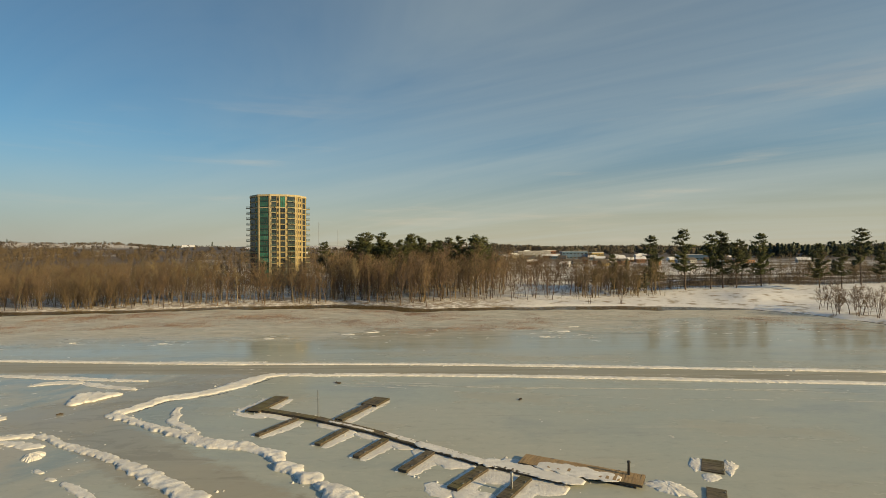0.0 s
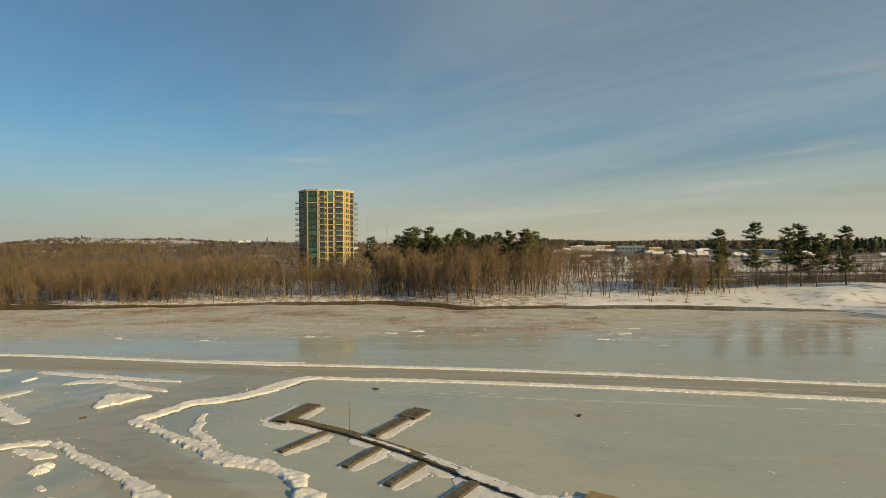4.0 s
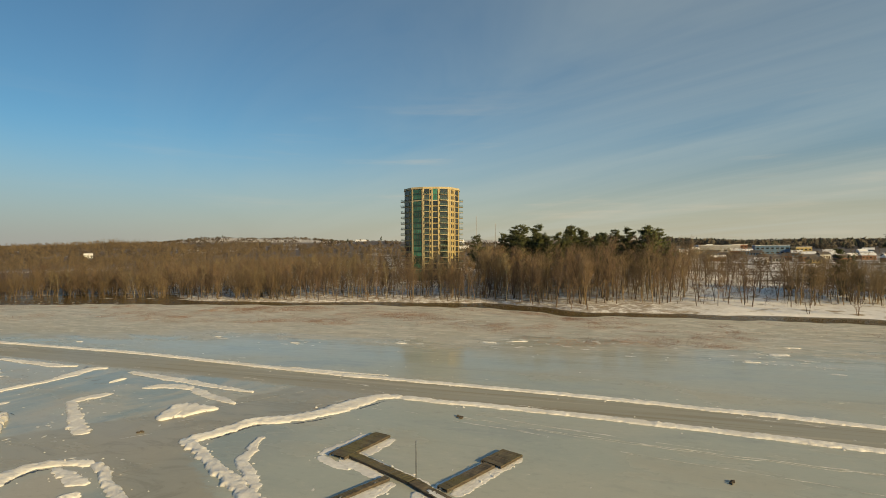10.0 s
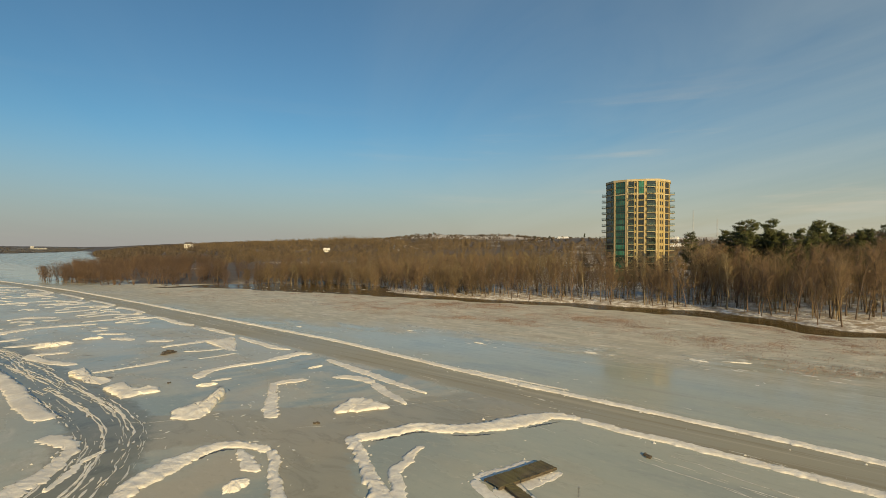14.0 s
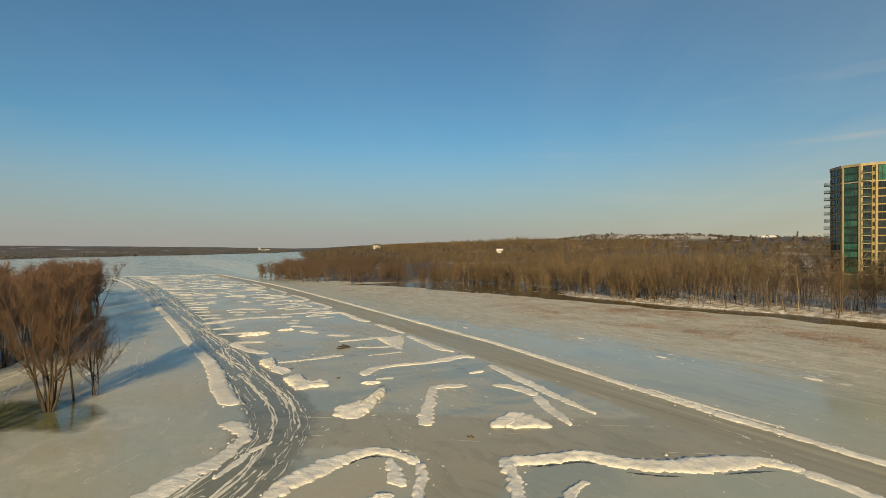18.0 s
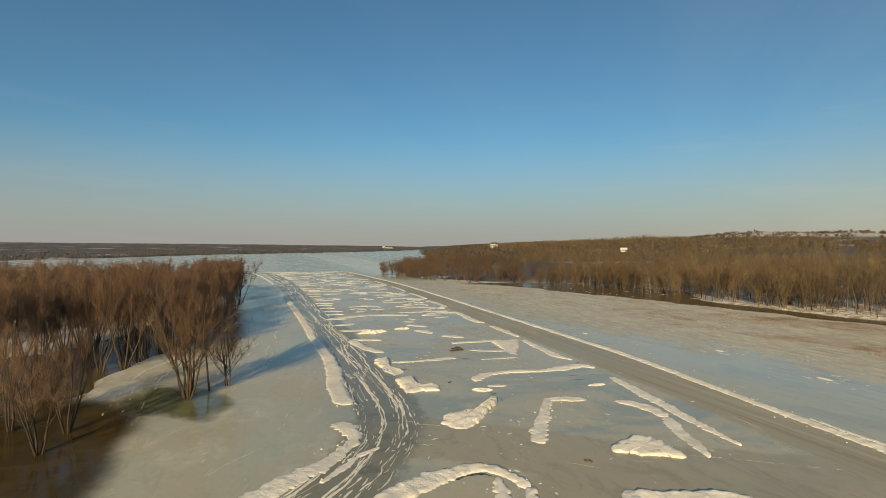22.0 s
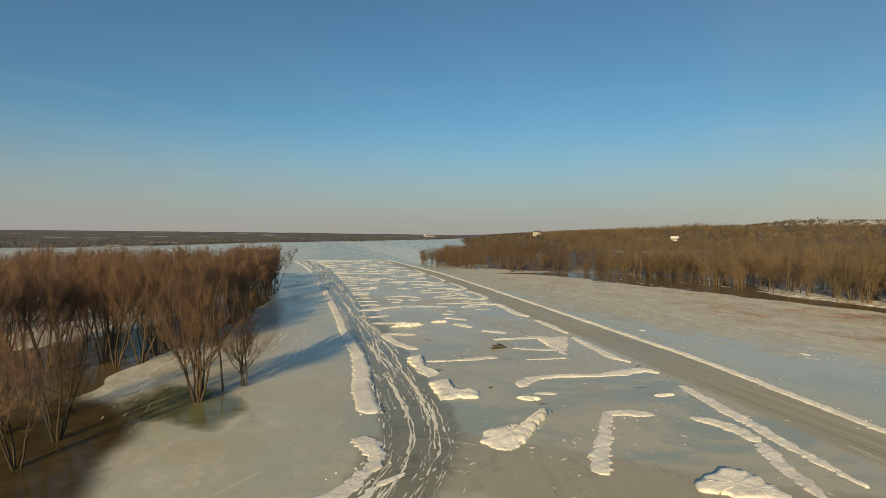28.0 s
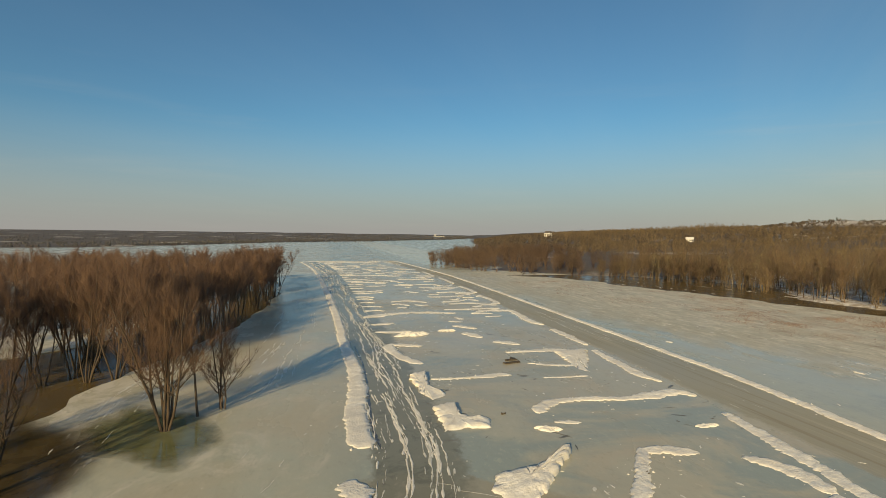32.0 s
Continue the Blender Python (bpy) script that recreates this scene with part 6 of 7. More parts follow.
def scatter(name, arrays, spots_, mat, label, seed, lo=0.8, hi=1.2):
    """A wood too thick to count: small trees joined into one mesh."""
    r = np.random.RandomState(seed)
    base = [(np.array(v, dtype=np.float32), np.array(f, dtype=np.int32)) for v, f in arrays]
    VV, FF, k = [], [], 0
    sp = np.array(spots_)
    zz = land_height(sp[:, 0], sp[:, 1])
    for (x, y), z in zip(sp, zz):
        v, f = base[r.randint(len(base))]
        a, s = r.uniform(0, 6.283), r.uniform(lo, hi) * stature(x)
        ca, sa = math.cos(a) * s, math.sin(a) * s
        w = np.stack([v[:, 0] * ca - v[:, 1] * sa + x, v[:, 0] * sa + v[:, 1] * ca + y, v[:, 2] * s + max(z, -0.3)], 1)
        VV.append(w)
        FF.append(f + k)
        k += len(v)
    ob = new(name, tri_mesh(name, np.vstack(VV), np.vstack(FF), mat))
    return tagged(ob, label, "woods", kind="stuff")


def slim_tree(seed, height, twigs, r_twig, limbs=5):
    """A thin far tree with few triangles."""
    r = random.Random(seed)
    L = Limbs(r)
    line, _ = bend(Vector((0, 0, -0.4)), Vector((0, 0, 1)), height * 0.9, 3, r, 0.16, 0.13)
    L.limb(line, 0.0098 * height, 0.0026 * height, 3)
    for k in range(twigs):
        t = 0.16 + 0.82 * r.random() ** 0.8
        i = min(2, int(t * 3))
        p = line[i].lerp(line[i + 1], t * 3 - i)
        b = r.uniform(0, 6.283)
        wide = height * 0.21 * (1.15 - t) + 0.6
        q = p + Vector((math.cos(b), math.sin(b), 0.4)) * wide * r.random()
        L.twig(q, Vector((math.cos(b), math.sin(b), r.uniform(0.6, 1.8))), height * r.uniform(0.09, 0.19), r_twig)
    return L.V, L.F


r_far = random.Random(55)


def inland(n, x0, x1, s0, s1, skip=None, bias=1.0):
    out = []
    while len(out) < n:
        x = r_far.uniform(x0, x1)
        s = s0 + (s1 - s0) * r_far.random() ** bias
        y = max(float(np.interp(x, NORTH[:, 0], NORTH[:, 1])), 188.0 if x > 80 else -9999.0) + s
        if skip and skip(x, y, s):
            continue
        out.append((x, y))
    return out


def clear_ground(x, y, s):
    if (x + 92) ** 2 + (y - 292) ** 2 < 30 ** 2 or -116 < x < -48 and 224 < y < 292:
        return True
    return x > 30 and s < 60 or x > -6 and s < 17


def hill_field(x, y):
    """The open snowy fields high on the hill."""
    d, a = math.hypot(x + 10, y - 38), -(x + 10) / max(1.0, y - 38)
    return 730 < d < 1130 and 0.60 < a < 0.73 + 0.03 * math.sin(d * 0.05) and noise.noise((x * 0.02, y * 0.02, 3.0)) < 0.34


mid_trees = [slim_tree(400 + i, 15 + i % 4, 105, 0.036) for i in range(8)]
scatter("bank_woods", mid_trees, inland(1500, -262, 62, 8, 130, clear_ground, 1.2), M_WOODS, "thick bare brown woods behind the river bank", 1, 0.62, 1.02)


def broom_tree(seed, height):
    """A far many-stemmed tree with a rounded, upswept crown."""
    r = random.Random(seed)
    L = Limbs(r)
    for s in range(4):
        a = r.uniform(0, 6.283)
        line, _ = bend(Vector((0.3 * math.cos(a), 0.3 * math.sin(a), -0.4)), Vector((0.25 * math.cos(a), 0.25 * math.sin(a), 1)), height * 0.8, 3, r, 0.1, 0.06)
        L.limb(line, 0.11, 0.03, 3)
        for k in range(26):
            t = r.uniform(0.9, 3.0)
            i = min(2, int(t))
            p = line[i].lerp(line[i + 1], t - i)
            b = r.uniform(0, 6.283)
            q = p + Vector((math.cos(b), math.sin(b), 0.3)) * r.uniform(0, 0.13 * height)
            L.twig(q, Vector((0.5 * math.cos(b), 0.5 * math.sin(b), r.uniform(0.6, 1.4))), height * r.uniform(0.12, 0.26), 0.06)
    return L.V, L.F


def bush(seed, height):
    """A far crown of few triangles for woods that cover a hill."""
    r = random.Random(seed)
    L = Limbs(r)
    for k in range(19):
        b, rad = r.uniform(0, 6.283), 0.26 * height * math.sqrt(r.random())
        L.twig(Vector((rad * math.cos(b), rad * math.sin(b), height * r.uniform(-0.05, 0.55))),
               Vector((0.7 * math.cos(b), 0.7 * math.sin(b), r.uniform(0.3, 1.0))), height * r.uniform(0.18, 0.30), 0.085 * height)
    return L.V, L.F


brooms = [broom_tree(460 + i, 12 + i % 3) for i in range(6)]
tip = []
while len(tip) < 330:
    cx, cy = r_far.uniform(-445, -255), r_far.uniform(0, 1) ** 1.4 * 95
    cy += float(np.interp(cx, NORTH[:, 0], NORTH[:, 1])) + 1
    for k in range(r_far.randint(2, 6)):
        tip.append((cx + r_far.gauss(0, 3.5), cy + r_far.gauss(0, 3.5)))
scatter("point_woods", brooms, tip, M_POINT, "clumps of bare reddish-brown trees flooded on the river point", 2, 0.8, 1.15)
scatter("flooded_woods", brooms, inland(150, -258, -120, 2, 45), M_WOODS, "bare trees standing in brown water at the bank", 15, 0.8, 1.2)
far_trees = [slim_tree(420 + i, 13 + i % 4, 34, 0.145) for i in range(6)]
scatter("valley_woods", far_trees, inland(3700, -900, 40, 110, 480, lambda x, y, s: (x + 92) ** 2 + (y - 292) ** 2 < 900 or hill_field(x, y)), M_WOODS, "bare brown woods over the low ground", 3, 0.62, 0.95)
hill_trees = [bush(430 + i, 11 + i % 4) for i in range(8)]
scatter("hill_woods", hill_trees, inland(7400, -1900, 300, 400, 1300, lambda x, y, s: x > 40 and s < 660 or hill_field(x, y) or s > 620 and noise.noise((x * 0.0045, s * 0.007, 12.0)) > 0.12), M_HILLWOODS, "distant bare woods on the hills", 4, 0.5, 0.8)
scatter("bluff_woods", hill_trees, inland(3600, -1700, -440, 4, 420), M_HILLWOODS, "distant bare woods on the river bluff", 16, 0.5, 0.85)
scatter("east_woods", hill_trees, inland(1500, 60, 2000, 660, 1500), M_EASTHAZE, "distant bare woods behind the town", 5)
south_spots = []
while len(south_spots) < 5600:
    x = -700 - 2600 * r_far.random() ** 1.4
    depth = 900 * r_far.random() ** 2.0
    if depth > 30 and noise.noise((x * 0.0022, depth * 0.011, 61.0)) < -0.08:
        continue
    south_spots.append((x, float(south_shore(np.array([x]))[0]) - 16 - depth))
scatter("south_woods", [bush(440 + i, 8 + i % 3) for i in range(6)], south_spots, M_HAZEWOODS, "distant dark woods on the opposite shore", 6, 0.4, 0.7)


def cone_tree(seed, height):
    r = random.Random(seed)
    L = Limbs(r)
    L.limb([(0, 0, -0.3), (0, 0, height)], 0.2, 0.03, 3)
    for k in range(46):
        t = 0.25 + 0.75 * r.random()
        b = r.uniform(0, 6.283)
        L.twig(Vector((0, 0, t * height)), Vector((math.cos(b), math.sin(b), r.uniform(0.0, 0.5))), (1.15 - t) * height * 0.34 + 1.0, 0.8)
    return L.V, L.F


conifers = [cone_tree(500 + i, 11 + 1.5 * (i % 3)) for i in range(5)]
scatter("far_conifers", conifers, inland(760, 40, 1500, 480, 900, lambda x, y, s: s < 480 + 260 * noise.noise((x * 0.006, 0, 0)) or x < 620 and s < 650) + inland(30, -1700, -300, 500, 900),
        M_HAZEPINE, "dark green conifers on the distant hills", 7, 0.22, 0.85)
ridge = []
for k in range(760):
    a, d = r_far.random(), r_far.uniform(0, 1)
    ridge.append((340 + 380 * a + 60 * d + r_far.gauss(0, 6), 690 - 150 * a + 110 * d + 24 * noise.noise((8 * a, 0, 3.0))))
scatter("ridge_conifers", conifers, ridge, M_HAZEPINE, "dark conifers massed on the low ridge behind the fields", 19, 0.45, 1.4)
scatter("town_trees", far_trees, inland(420, 60, 800, 140, 560), M_WOODS, "scattered bare trees among the town's houses", 8, 0.4, 0.8)
brush = [slim_tree(450 + i, 6 + i % 3, 60, 0.04) for i in range(5)]
low_brush = [slim_tree(470 + i, 3.2 + 0.6 * i, 30, 0.035) for i in range(5)]
scatter("understorey", low_brush, inland(500, -262, 62, 3, 62, lambda x, y, s: x > -6 and s < 15), M_WOODS, "low bare brush under the trees of the bank", 17, 0.6, 1.3)
hedge = [(r_far.uniform(84, 340), r_far.choice((243, 244, 246, 247, 249, 262, 296, 335, 372)) + r_far.gauss(0, 1.6)) for k in range(1500)]
scatter("hedges", low_brush, hedge, M_HILLWOODS, "dark bare hedgerows across the snowy fields", 18, 0.8, 1.6)
scatter("roadside_brush", brush, inland(520, 62, 420, 54, 82, lambda x, y, s: x > 95 and s < 58) + inland(260, 90, 420, 126, 140), M_WOODS, "bare brown brush and hedges behind the snowy bank", 9, 0.6, 1.3)
scatter("roadside_trees", mid_trees, inland(40, 70, 420, 66, 190) + inland(60, 150, 420, 60, 160), M_WOODS, "scattered bare trees behind the snowy bank", 10, 0.5, 0.9)
scatter("near_conifers", conifers, inland(34, 120, 520, 80, 300) + [(62, 238), (70, 241), (76, 232), (83, 238), (88, 228), (90, 240)], M_HAZEPINE, "scattered dark conifers around the town", 11, 0.5, 0.9)
scatter("east_ridge_woods", hill_trees, inland(2300, 60, 1500, 520, 1000, lambda x, y, s: x < 620 and s < 650), M_EASTHAZE, "distant bare woods along the ridge behind the town", 12)
scatter("low_woods", mid_trees, [(r_far.uniform(-116, -48), r_far.uniform(224, 270)) for k in range(150)], M_WOODS, "low bare brown woods before the tower", 13, 0.42, 0.6)
scatter("clump_woods", mid_trees, [(r_far.uniform(58, 92), r_far.uniform(216, 245)) for k in range(130)], M_WOODS, "dense clump of bare trees behind the snowy bank", 14, 0.6, 0.95)

# ---------------------------------------------------------------- docks
JOINTS = [Vector(p) for p in ((-24.3, 67.6), (-15.5, 63.3), (-8.4, 58.7), (-2.6, 54.2), (3.2, 49.7), (10.4, 45.4), (17.0, 41.6))]   # along the main walkway


def dock(x, y, angle, length, width, label, deck=None, z=0.34, tilt=0.0, board=0.24, cleats=True):
    """A floating dock from (x, y) along angle: deck boards, side beams, floats and cleats."""
    deck = deck or M_DECK
    top = empty("floating_dock", pose(x, y, 0, tilt, 0, angle), label, "dock", "floating docks")
    n = int(length / board)
    r = random.Random(int(x * 10 + y))
    pl = length / n
    planks = []
    for v in range(3):
        e, o = r.uniform(-0.03, 0.03), r.uniform(-0.02, 0.02)
        planks.append(box_mesh("plank", deck, 0.012, pl - 0.012, -width / 2 + o, width / 2 + o + e, z - 0.045, z, 0.008))
    for k in range(n):
        part("plank", planks[r.randrange(3)], top, "", pose(k * pl, 0, r.uniform(-0.014, 0.014), r.uniform(-0.4, 0.4)))
    for sg in (-1, 1):
        part("side_beam", box_mesh("side_beam", M_FRAME, 0, length, sg * (width / 2 - 0.05) - 0.04, sg * (width / 2 - 0.05) + 0.04, z - 0.24, z - 0.05), top)
    part("end_beam", box_mesh("end_beam", M_FRAME, length - 0.09, length + 0.005, -width / 2 + 0.1, width / 2 - 0.1, z - 0.24, z - 0.05), top)
    f = 0.5
    while f + 1.0 < length:
        part("float", box_mesh("float", M_BLACK, f, f + 1.0, -width / 2 + 0.16, width / 2 - 0.16, -0.12, z - 0.1, 0.05), top)
        f += 1.9
    if cleats:
        for a in (0.25 * length, 0.8 * length):
            c = Soup()
            c.box(a - 0.12, a + 0.12, width / 2 - 0.12, width / 2 - 0.07, z + 0.05, z + 0.08)
            c.box(a - 0.04, a + 0.04, width / 2 - 0.12, width / 2 - 0.07, z - 0.02, z + 0.05)
            part("cleat", c.mesh("cleat", M_STEEL), top)
    return top


def along(d, off=0.0):
    """The point d metres along the walkway, off metres to its far side."""
    for p, q_ in zip(JOINTS, JOINTS[1:]):
        u = q_ - p
        if d <= u.length or q_ == JOINTS[-1]:
            u.normalize()
            return p.x + u.x * d - u.y * off, p.y + u.y * d + u.x * off
        d -= u.length


def dock_between(a, b, width, label, deck=None, z=0.32, board=0.24, tilt=0.0, cleats=True):
    return dock(a[0], a[1], math.degrees(math.atan2(b[1] - a[1], b[0] - a[0])), math.hypot(b[0] - a[0], b[1] - a[1]), width, label, deck, z, tilt, board, cleats)


for i in range(5):
    p, q_ = JOINTS[i], JOINTS[i + 1]
    u = (q_ - p).normalized()
    dock_between(p + u * 0.1, q_ - u * 0.1, 1.0, "weathered grey-brown floating walkway section frozen into the ice" if i < 2 else
                 "weathered floating walkway section half covered with snow", None, 0.34, 0.24, 1.0 if i % 2 else -0.8, False)
dock_between((-24.4, 66.2), (-22.6, 72.9), 2.0, "wide weathered dock head frozen into the ice", None, 0.36)
dock_between((-12.7, 62.7), (-10.0, 68.6), 1.15, "weathered floating finger dock, mossy near the walkway")
dock_between((-9.95, 68.75), (-8.5, 72.0), 2.3, "wide weathered dock end with ragged edges")
FINGERS = [((-17.9, 63.4), (-20.7, 57.7), 0.7), ((-11.2, 59.4), (-13.3, 54.7), 0.8), ((-6.3, 56.0), (-8.7, 51.3), 0.8), ((-1.4, 52.3), (-3.9, 47.9), 0.95),
           ((3.6, 48.4), (0.6, 44.2), 1.05), ((7.2, 46.2), (4.6, 42.2), 1.05)]
for a, b, w in FINGERS:
    dock_between(a, b, w, "dark weathered finger dock frozen into the ice", M_DECK, 0.30)
dock_between((7.4, 50.1), (17.1, 45.0), 2.3, "broad tan-boarded dock platform partly covered with snow", M_TAN, 0.42, 0.3)
dock_between((25.6, 50.0), (24.2, 47.3), 1.9, "small weathered raft with open slats frozen into the ice", M_DECK, 0.13, 0.36, 1.0)
dock_between((22.8, 44.0), (21.6, 41.6), 1.5, "small weathered raft frozen into the ice", M_DECK, 0.12, 0.36, -1.0)


def post(name, x, y, z, height, radius, mat, label, category, cap=True):
    top = empty(name, pose(x, y, z), label, category)
    s = Soup()
    s.tube([(0, 0, 0), (0, 0, height)], [radius, radius * 0.92], 8)
    part("pole", s.mesh("pole", mat), top)
    if cap:
        c = Soup()
        c.tube([(0, 0, height), (0, 0, height + radius * 1.2)], [radius * 1.35, radius * 1.1], 8)
        part("cap", c.mesh("cap", mat), top)
    return top


x, y = along(9.5, 0.66)
post("dock_pole", x, y, -0.2, 3.6, 0.06, M_STEEL, "slender grey steel mooring pole at the walkway", "pole")
post("dock_post", 16.2, 46.1, 0.42, 1.05, 0.13, M_BLACK, "short black post standing on the tan platform", "post")
post("dock_post", 5.6, 43.9, 0.3, 1.2, 0.12, M_STEEL, "short grey post wrapped in netting on the dock", "post")

SKIRT = "low drift of snow banked against the docks"


def drift(pts, w, h, label=SKIRT, z=0.0, rough=0.7):
    snow_bank(pts, [1.4 * k for k in w] if isinstance(w, list) else 1.4 * w, 0.42 * h, label, rough, 0.2, z)


for a, b, off, w, h in [(0.8, 7.0, -1.0, 0.9, 0.4), (11.0, 17.0, -0.9, 0.9, 0.4), (17.0, 25.5, -0.95, 1.2, 0.5), (25.5, 33.0, -1.0, 2.2, 0.6), (33, 42, -1.4, 3.2, 0.55),
                        (19, 32, 0.95, 0.6, 0.4), (3.0, 11.5, 0.9, 0.4, 0.25)]:
    drift([along(a, off), along(0.5 * (a + b), off), along(b, off)], w, h)
for a, b, off, w, h in [(12, 19.0, -0.1, 0.35, 0.18), (20.5, 25, 0.1, 0.6, 0.22), (25, 34, 0.0, 0.9, 0.3), (33, 43, 0.3, 1.4, 0.3)]:
    drift([along(a, off), along(0.5 * (a + b), off + 0.1), along(b, off)], w, h, "uneven snow lying on the dock walkway", 0.33)
drift([(8.4, 48.7), (12, 46.9), (15.2, 45.2)], 1.5, 0.26, "uneven snow lying on the tan platform", 0.40)


def skirts(a, b, width, near, far_):
    """Snow drifted along both sides of a finger."""
    a, b = Vector(a), Vector(b)
    u = (b - a).normalized()
    v = Vector((-u.y, u.x))
    for sg, w in ((1, near), (-1, far_)):
        k = v * sg * (width / 2 + w * 0.32)
        drift([tuple(a + k), tuple((a + b) / 2 + k), tuple(b + k + u * 0.2)], [w, w, w * 0.6], 0.3)


for a, b, w in FINGERS:
    skirts(a, b, w, 1.3, 0.6)
skirts((-24.2, 67), (-22.6, 72.9), 2.0, 0.7, 1.2)
skirts((-12.7, 62.7), (-8.6, 71.8), 1.3, 0.6, 1.2)
drift([(-26.4, 66.6), (-25.6, 69.5), (-24.3, 73.2)], 1.0, 0.35)
drift([(-26.4, 66.4), (-24.6, 65.3), (-22, 64.4)], 0.9, 0.35)
drift([(0.6, 44.2), (2.0, 43.4), (4.6, 42.2)], 1.6, 0.5)
drift([(-1.6, 45.8), (-0.6, 44.2), (0.4, 43.0)], 1.6, 0.4)
drift([(5.6, 50.9), (6.6, 50.0), (7.2, 48.8)], 1.6, 0.6)
snow_mound(26.4, 48.6, 1.9, 0.7, 65, 0.12, SKIRT)
snow_mound(23.6, 49.2, 1.8, 0.6, 65, 0.12, SKIRT)
snow_mound(23.6, 46.4, 1.0, 0.8, 30, 0.10, SKIRT)
snow_mound(19.0, 44.4, 2.0, 1.3, -30, 0.2, SKIRT)

crumbs()

# ---------------------------------------------------------------- apartment tower
FLOORS, FLOOR_H, TOWER_Z = 16, 3.0, 3.6
tower = empty("apartment_tower", pose(-92, 292, TOWER_Z, 0, 0, 17.4), "sixteen-storey buff brick apartment tower with green glass bays and balconies", "apartment building")
PLAN = [(-15.0, 3.0), (-14.6, -3.0), (-10.4, -10.5), (-4.2, -13.6), (4.2, -13.6), (9.6, -12.0), (14.6, -4.0), (15.0, 3.0), (11, 11), (4, 14), (-4, 14), (-11, 11)]
HIGH = FLOORS * FLOOR_H
s = Soup(); s.prism(PLAN, -4.0, HIGH)
part("wall", s.mesh("wall", M_BRICK), tower)


def offset_plan(d):
    n = len(PLAN)
    out = []
    for i in range(n):
        x, y = PLAN[i]
        l_ = math.hypot(x, y)
        out.append((x * (1 + d / l_), y * (1 + d / l_)))
    return out


s = Soup(); s.prism(offset_plan(0.35), HIGH, HIGH + 1.0)
part("parapet", s.mesh("parapet", M_CONC), tower)
s = Soup(); s.prism(offset_plan(0.22), HIGH - 2 * FLOOR_H - 0.35, HIGH - 2 * FLOOR_H + 0.1)
part("cornice", s.mesh("cornice", M_CONC), tower, "pale concrete band")
s = Soup(); s.prism(offset_plan(0.22), FLOOR_H * 2 - 0.2, FLOOR_H * 2 + 0.2)
part("cornice", s.mesh("cornice", M_CONC), tower, "pale concrete band")
s = Soup(); s.prism([(x * 0.4, y * 0.4) for x, y in PLAN], HIGH + 0.5, HIGH + 1.6)
part("penthouse", s.mesh("penthouse", M_BRICK), tower)


def side_frame(i):
    """The pose of the wall's side i: x along it, y outwards, z up."""
    a, b = Vector(PLAN[i]), Vector(PLAN[(i + 1) % len(PLAN)])
    d = (b - a).normalized()
    out = Vector((d.y, -d.x))
    m = Matrix(((d.x, out.x, 0, a.x), (d.y, out.y, 0, a.y), (0, 0, 1, 0), (0, 0, 0, 1)))
    return m, (b - a).length


def window(i, x0, x1, z0, z1, mat=None, mullions=1, frame_mat=None):
    """A window set in side i of the tower: pane, frame, mullions and sill."""
    m, _ = side_frame(i)
    mat = mat or M_GLASS
    key = (round(x1 - x0, 2), round(z1 - z0, 2), mat.name, mullions)
    if key not in WINDOWS:
        w, h = x1 - x0, z1 - z0
        p = Soup(); p.box(0, w, 0.0, 0.05, 0, h)
        f = Soup()
        for k in range(mullions + 2):
            c = w * k / (mullions + 1)
            f.box(c - 0.05, c + 0.05, 0.0, 0.11, 0, h)
        f.box(0, w, 0.0, 0.10, -0.06, 0.06); f.box(0, w, 0.0, 0.10, h - 0.06, h + 0.06)
        WINDOWS[key] = (p.mesh("pane", mat), f.mesh("window_frame", frame_mat or M_FRAME))
    pm, fm = WINDOWS[key]
    win = part("window", pm, tower, "", m @ pose(x0, 0, z0))
    part("window_frame", fm, win)


def balcony(i, x0, x1, z, depth):
    m, _ = side_frame(i)
    key = (round(x1 - x0, 2), depth)
    if key not in BALCONIES:
        w = x1 - x0
        sl = Soup(); sl.box(0, w, 0, depth, -0.12, 0.10)
        r = Soup()
        for h_ in (0.16, 0.6, 1.0):
            r.box(0, w, depth - 0.05, depth, h_, h_ + 0.09); r.box(0, 0.05, 0, depth, h_, h_ + 0.09); r.box(w - 0.05, w, 0, depth, h_, h_ + 0.09)
        for q in range(int(w / 0.55) + 1):
            u = min(w - 0.06, q * 0.55)
            r.box(u, u + 0.06, depth - 0.05, depth, 0.1, 1.05)
        BALCONIES[key] = (sl.mesh("slab", M_CONC), r.mesh("railing", M_RAIL))
    sm, rm = BALCONIES[key]
    b = part("balcony", sm, tower, "", m @ pose(x0, 0, z))
    part("railing", rm, b)


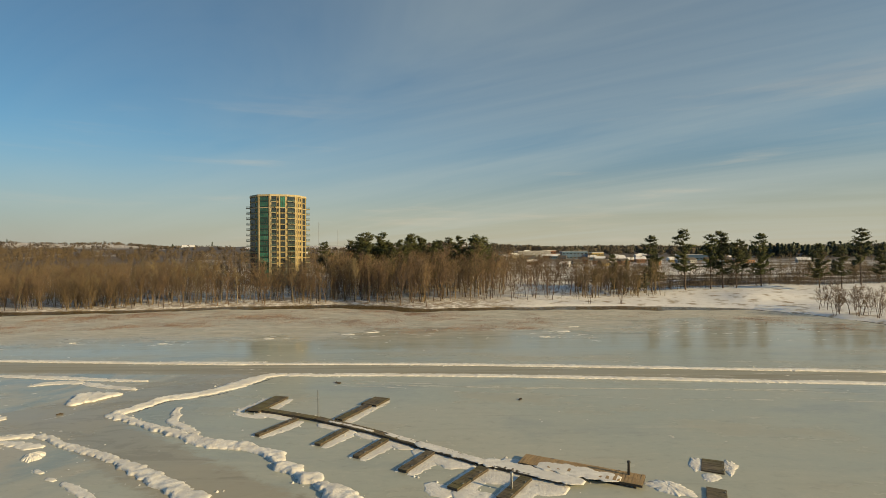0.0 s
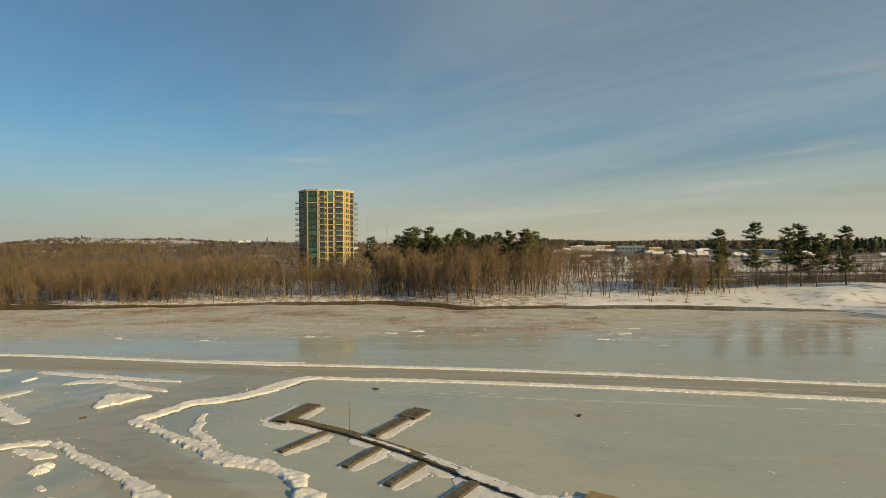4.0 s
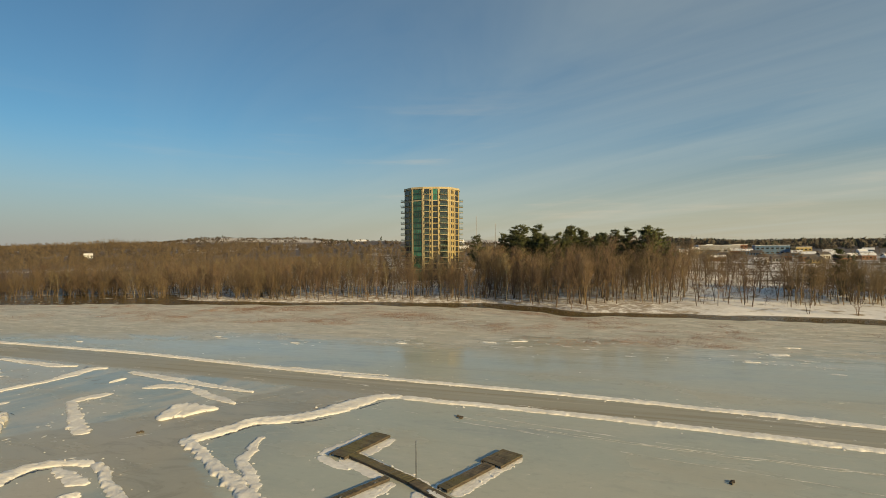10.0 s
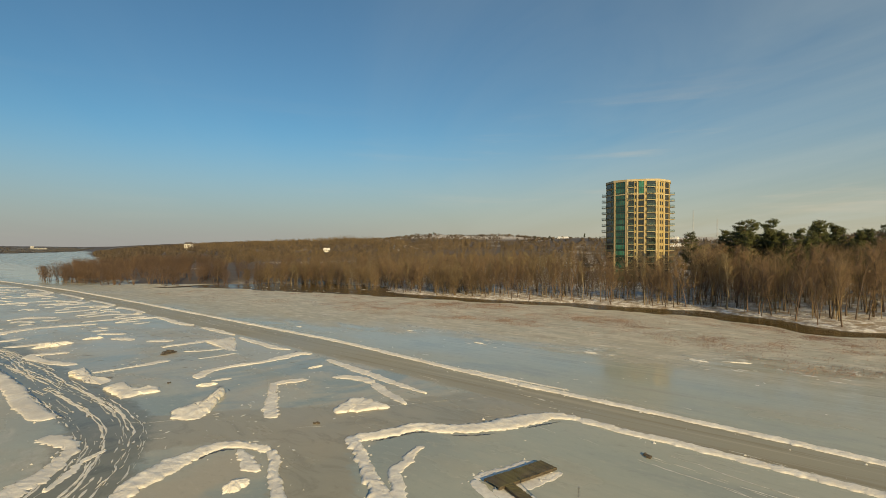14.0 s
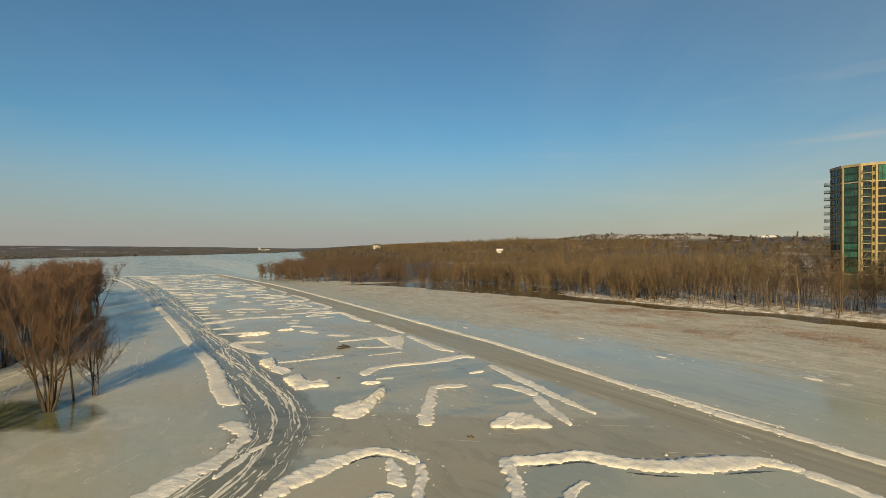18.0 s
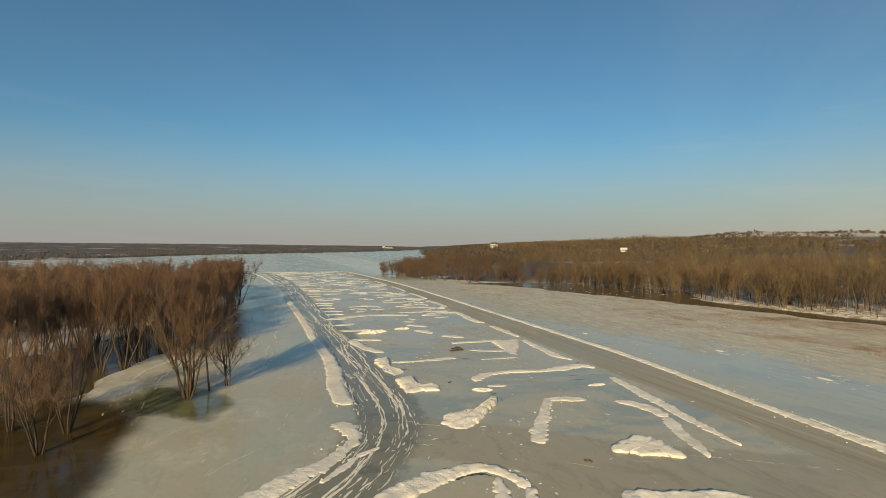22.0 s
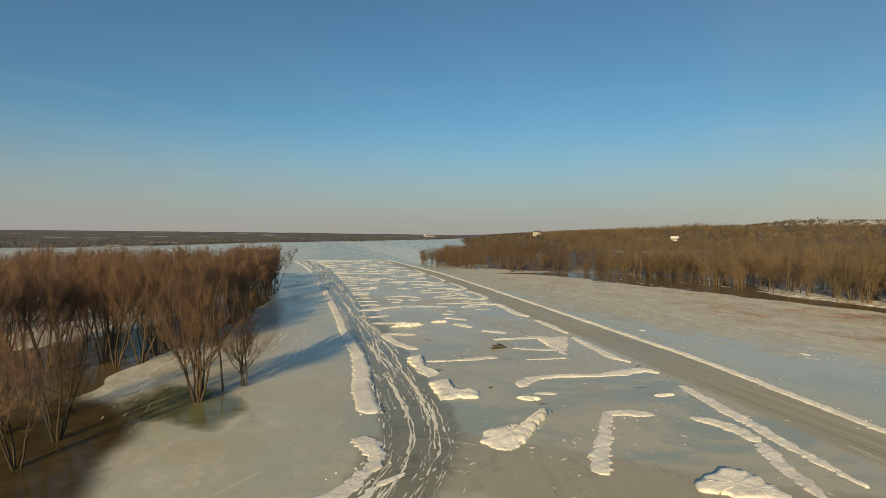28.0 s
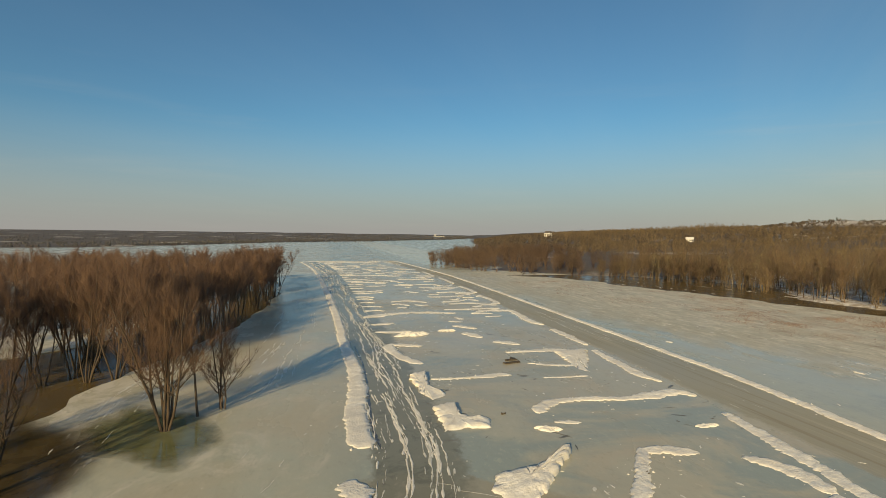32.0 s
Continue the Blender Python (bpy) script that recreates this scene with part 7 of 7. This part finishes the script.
WINDOWS, BALCONIES = {}, {}
SPANDREL = box_mesh("spandrel", M_SPANDREL, 0, side_frame(2)[1] - 2.0, 0, 0.07, 0, 0.78)
for k in range(FLOORS):
    z = k * FLOOR_H
    tall = k >= FLOORS - 2
    # shaded flank with corner balconies
    L1 = side_frame(1)[1]
    window(1, 0.8, L1 - 3.2, z + 0.5, z + 2.7, M_GLASS, 3)
    window(1, L1 - 2.4, L1 - 0.9, z + 0.5, z + 2.7, M_GREEN, 1)
    if 2 <= k < FLOORS - 1:
        balcony(0, 2.6, 5.9, z + 0.1, 2.2)
    L0 = side_frame(0)[1]
    window(0, 0.7, L0 - 0.7, z + 0.4, z + 2.6, M_GLASS, 2)
    # green glazed bay
    L2 = side_frame(2)[1]
    window(2, 1.0, L2 - 1.0, z + 0.75, z + 2.86, M_GREEN, 3)
    m2, _ = side_frame(2)
    part("spandrel", SPANDREL, tower, "dark green spandrel glass", m2 @ pose(1.0, 0, z - 0.08))
    # front: balcony bays between strips of brick; dark glass imitates their shaded recesses
    window(3, 0.6, 3.2, z + 0.02, z + 2.98, M_GLASS, 1)
    if k > 0:
        balcony(3, 0.5, 3.1, z + 0.1, 0.8)
    window(3, 3.6, 4.1, z + 0.7, z + 2.3, M_GLASS, 0)
    window(3, 5.2, 7.5, z + (0.02 if tall else 0.35), z + (2.98 if tall else 2.75), M_GREEN if tall else M_GLASS, 1)
    window(4, 0.4, 4.3, z + 0.02, z + 2.98, M_GLASS, 3)
    if k > 0:
        balcony(4, 0.2, 4.2, z + 0.1, 1.2)
    window(4, 4.5, 5.3, z + 0.7, z + 2.4, M_GLASS, 0)
    window(5, 1.3, 2.1, z + 0.7, z + 2.4, M_GLASS, 0)
    window(5, 3.0, 3.8, z + 0.7, z + 2.4, M_GLASS, 0)
    window(5, 5.8, 8.6, z + 0.2, z + 2.7, M_GLASS, 2)
    if 2 <= k < FLOORS - 1:
        balcony(6, 0.6, 4.4, z + 0.1, 2.2)
    window(6, 1.0, 4.6, z + 0.4, z + 2.5, M_GLASS, 2)
for i, x in [(2, 0.3), (2, -0.3), (3, 0.02), (3, 4.4), (3, 7.7), (4, 4.6), (5, 0.3), (5, 4.6)]:
    m, ln = side_frame(i)
    x0 = x if x >= 0 else ln + x - 0.4
    s = Soup(); s.box(x0, x0 + 0.55, 0, 0.28, -3, HIGH)
    part("pilaster", s.mesh("pilaster", M_CONC), tower, "", m)


# ---------------------------------------------------------------- masts, town and houses
def mast(x, y, height, label):
    z = ground_z(x, y)
    top = empty("radio_mast", pose(x, y, z), label, "mast", "distant masts")
    s = Soup()
    s.tube([(0, 0, -0.5), (0, 0, height)], [0.35, 0.18], 5)
    part("pole", s.mesh("pole", M_GREY), top)
    for k in range(3):
        c = Soup(); c.box(-0.9, 0.9, -0.1, 0.1, height * (0.7 + 0.12 * k), height * (0.7 + 0.12 * k) + 0.15)
        part("crossarm", c.mesh("crossarm", M_GREY), top)


mast(-119, 500, 42, "thin grey radio mast above the woods")
mast(-100.7, 500, 34, "thin grey radio mast above the woods")
mast(330, 640, 26, "thin grey light mast in the town")


def house(x, y, turn, w, d, h, wall, roof, label, flat=False, rows=1, cols=4, name="house"):
    """A building with walls, a flat or pitched roof, windows on its long sides and a door."""
    z = ground_z(x, y)
    top = empty(name, pose(x, y, z - 0.2, 0, 0, turn), label, "building" if flat else "house", "buildings of the town")
    part("wall", box_mesh("wall", wall, -w / 2, w / 2, -d / 2, d / 2, -0.5, h), top)
    r = Soup()
    if flat:
        r.box(-w / 2 - 0.2, w / 2 + 0.2, -d / 2 - 0.2, d / 2 + 0.2, h, h + 0.5)
    else:
        k = d * 0.35
        r.V += [(-w / 2 - 0.4, -d / 2 - 0.5, h - 0.1), (w / 2 + 0.4, -d / 2 - 0.5, h - 0.1), (w / 2 + 0.4, d / 2 + 0.5, h - 0.1), (-w / 2 - 0.4, d / 2 + 0.5, h - 0.1),
                (-w / 2 - 0.4, 0, h + k), (w / 2 + 0.4, 0, h + k)]
        r.F += [(0, 1, 5, 4), (2, 3, 4, 5), (1, 2, 5), (3, 0, 4), (3, 2, 1, 0)]
    part("roof", r.mesh("roof", roof), top)
    p = box_mesh("window", M_GLASS, -w / cols * 0.26, w / cols * 0.26, -0.06, 0.06, 0, min(1.6, h / rows * 0.5))
    for j in range(rows):
        for k in range(cols):
            part("window", p, top, "", pose(-w / 2 + w * (k + 0.5) / cols, -d / 2, 1.0 + j * h / rows))
    part("door", box_mesh("door", M_FRAME, w * 0.32, w * 0.32 + 1.1, -d / 2 - 0.08, -d / 2 + 0.02, 0, 2.1), top)
    return top


house(312, 652, -20, 40, 16, 6.5, M_BLUE, M_ROOF, "long low blue-clad industrial building with a snowy roof", True, 1, 9, "warehouse")
house(120, 700, 5, 44, 20, 8, M_GREY, M_ROOF, "low grey clad commercial building with snowy roof", True, 1, 7, "warehouse")
house(178, 712, -4, 34, 20, 10, M_BLUE, M_ROOF, "pale blue commercial building in the distant town", True, 2, 7, "warehouse")
house(205, 700, 4, 16, 14, 9, M_BRICK, M_ROOF, "buff building in the distant town", True, 2, 4, "warehouse")
house(151, 740, 0, 16, 14, 9, M_RED, M_ROOF, "red brick building in the distant town", True, 2, 4, "warehouse")
house(440, 745, -12, 26, 20, 9, M_WHITE, M_ROOF, "white hall with a snowy roof in the distant town", False, 1, 4, "warehouse")
house(470, 690, -20, 40, 16, 5, M_GREY, M_ROOF, "long grey warehouse with a snowy roof", True, 1, 8, "warehouse")
house(-553, 455, 50, 8, 6, 3, M_WHITE, M_ROOF, "white house among the trees on the hill", False, 2, 6)
r_town = random.Random(77)
walls_ = [(M_WHITE, "white"), (M_GREY, "grey"), (M_RED, "red brick"), (M_BRICK, "buff brick"), (M_BLUE, "blue")]
for k in range(64):
    x = r_town.uniform(70, 360)
    y = 480 + 300 * r_town.random()
    if abs(x - 312) < 40 and abs(y - 652) < 30:
        continue
    wmat, wname = r_town.choice(walls_)
    snowy = r_town.random() < 0.6
    house(x, y, r_town.uniform(-25, 25), r_town.uniform(7, 12), r_town.uniform(6, 8), r_town.uniform(2.8, 4), wmat, M_ROOF if snowy else M_SHING,
          wname + " house with a " + ("snow-covered" if snowy else "dark shingle") + " pitched roof", False, 1, 4)
for k, (x, y, w) in enumerate([(-330, 900, 22), (-260, 930, 18), (-420, 860, 18), (-205, 760, 18), (-160, 360, 36), (-215, 350, 24)]):
    house(x, y, r_town.uniform(-20, 20), w, 12, 3.4 if k < 4 else 3.2, M_GREY, M_ROOF if k < 4 else M_SHING, "long building among bare woods", k > 3, 1, 6)
house(-826, 400, 40, 10, 8, 9, M_WHITE, M_SHING, "pale tall house on the river bluff", False, 2, 3)
house(-2565, 590, 75, 54, 18, 5, M_GREY, M_ROOF, "long white mill on the far shore", True, 2, 12, "mill")
house(-2575, 572, 75, 11, 12, 11, M_GREY, M_ROOF, "tall pale block of the mill on the far shore", True, 4, 3, "mill")
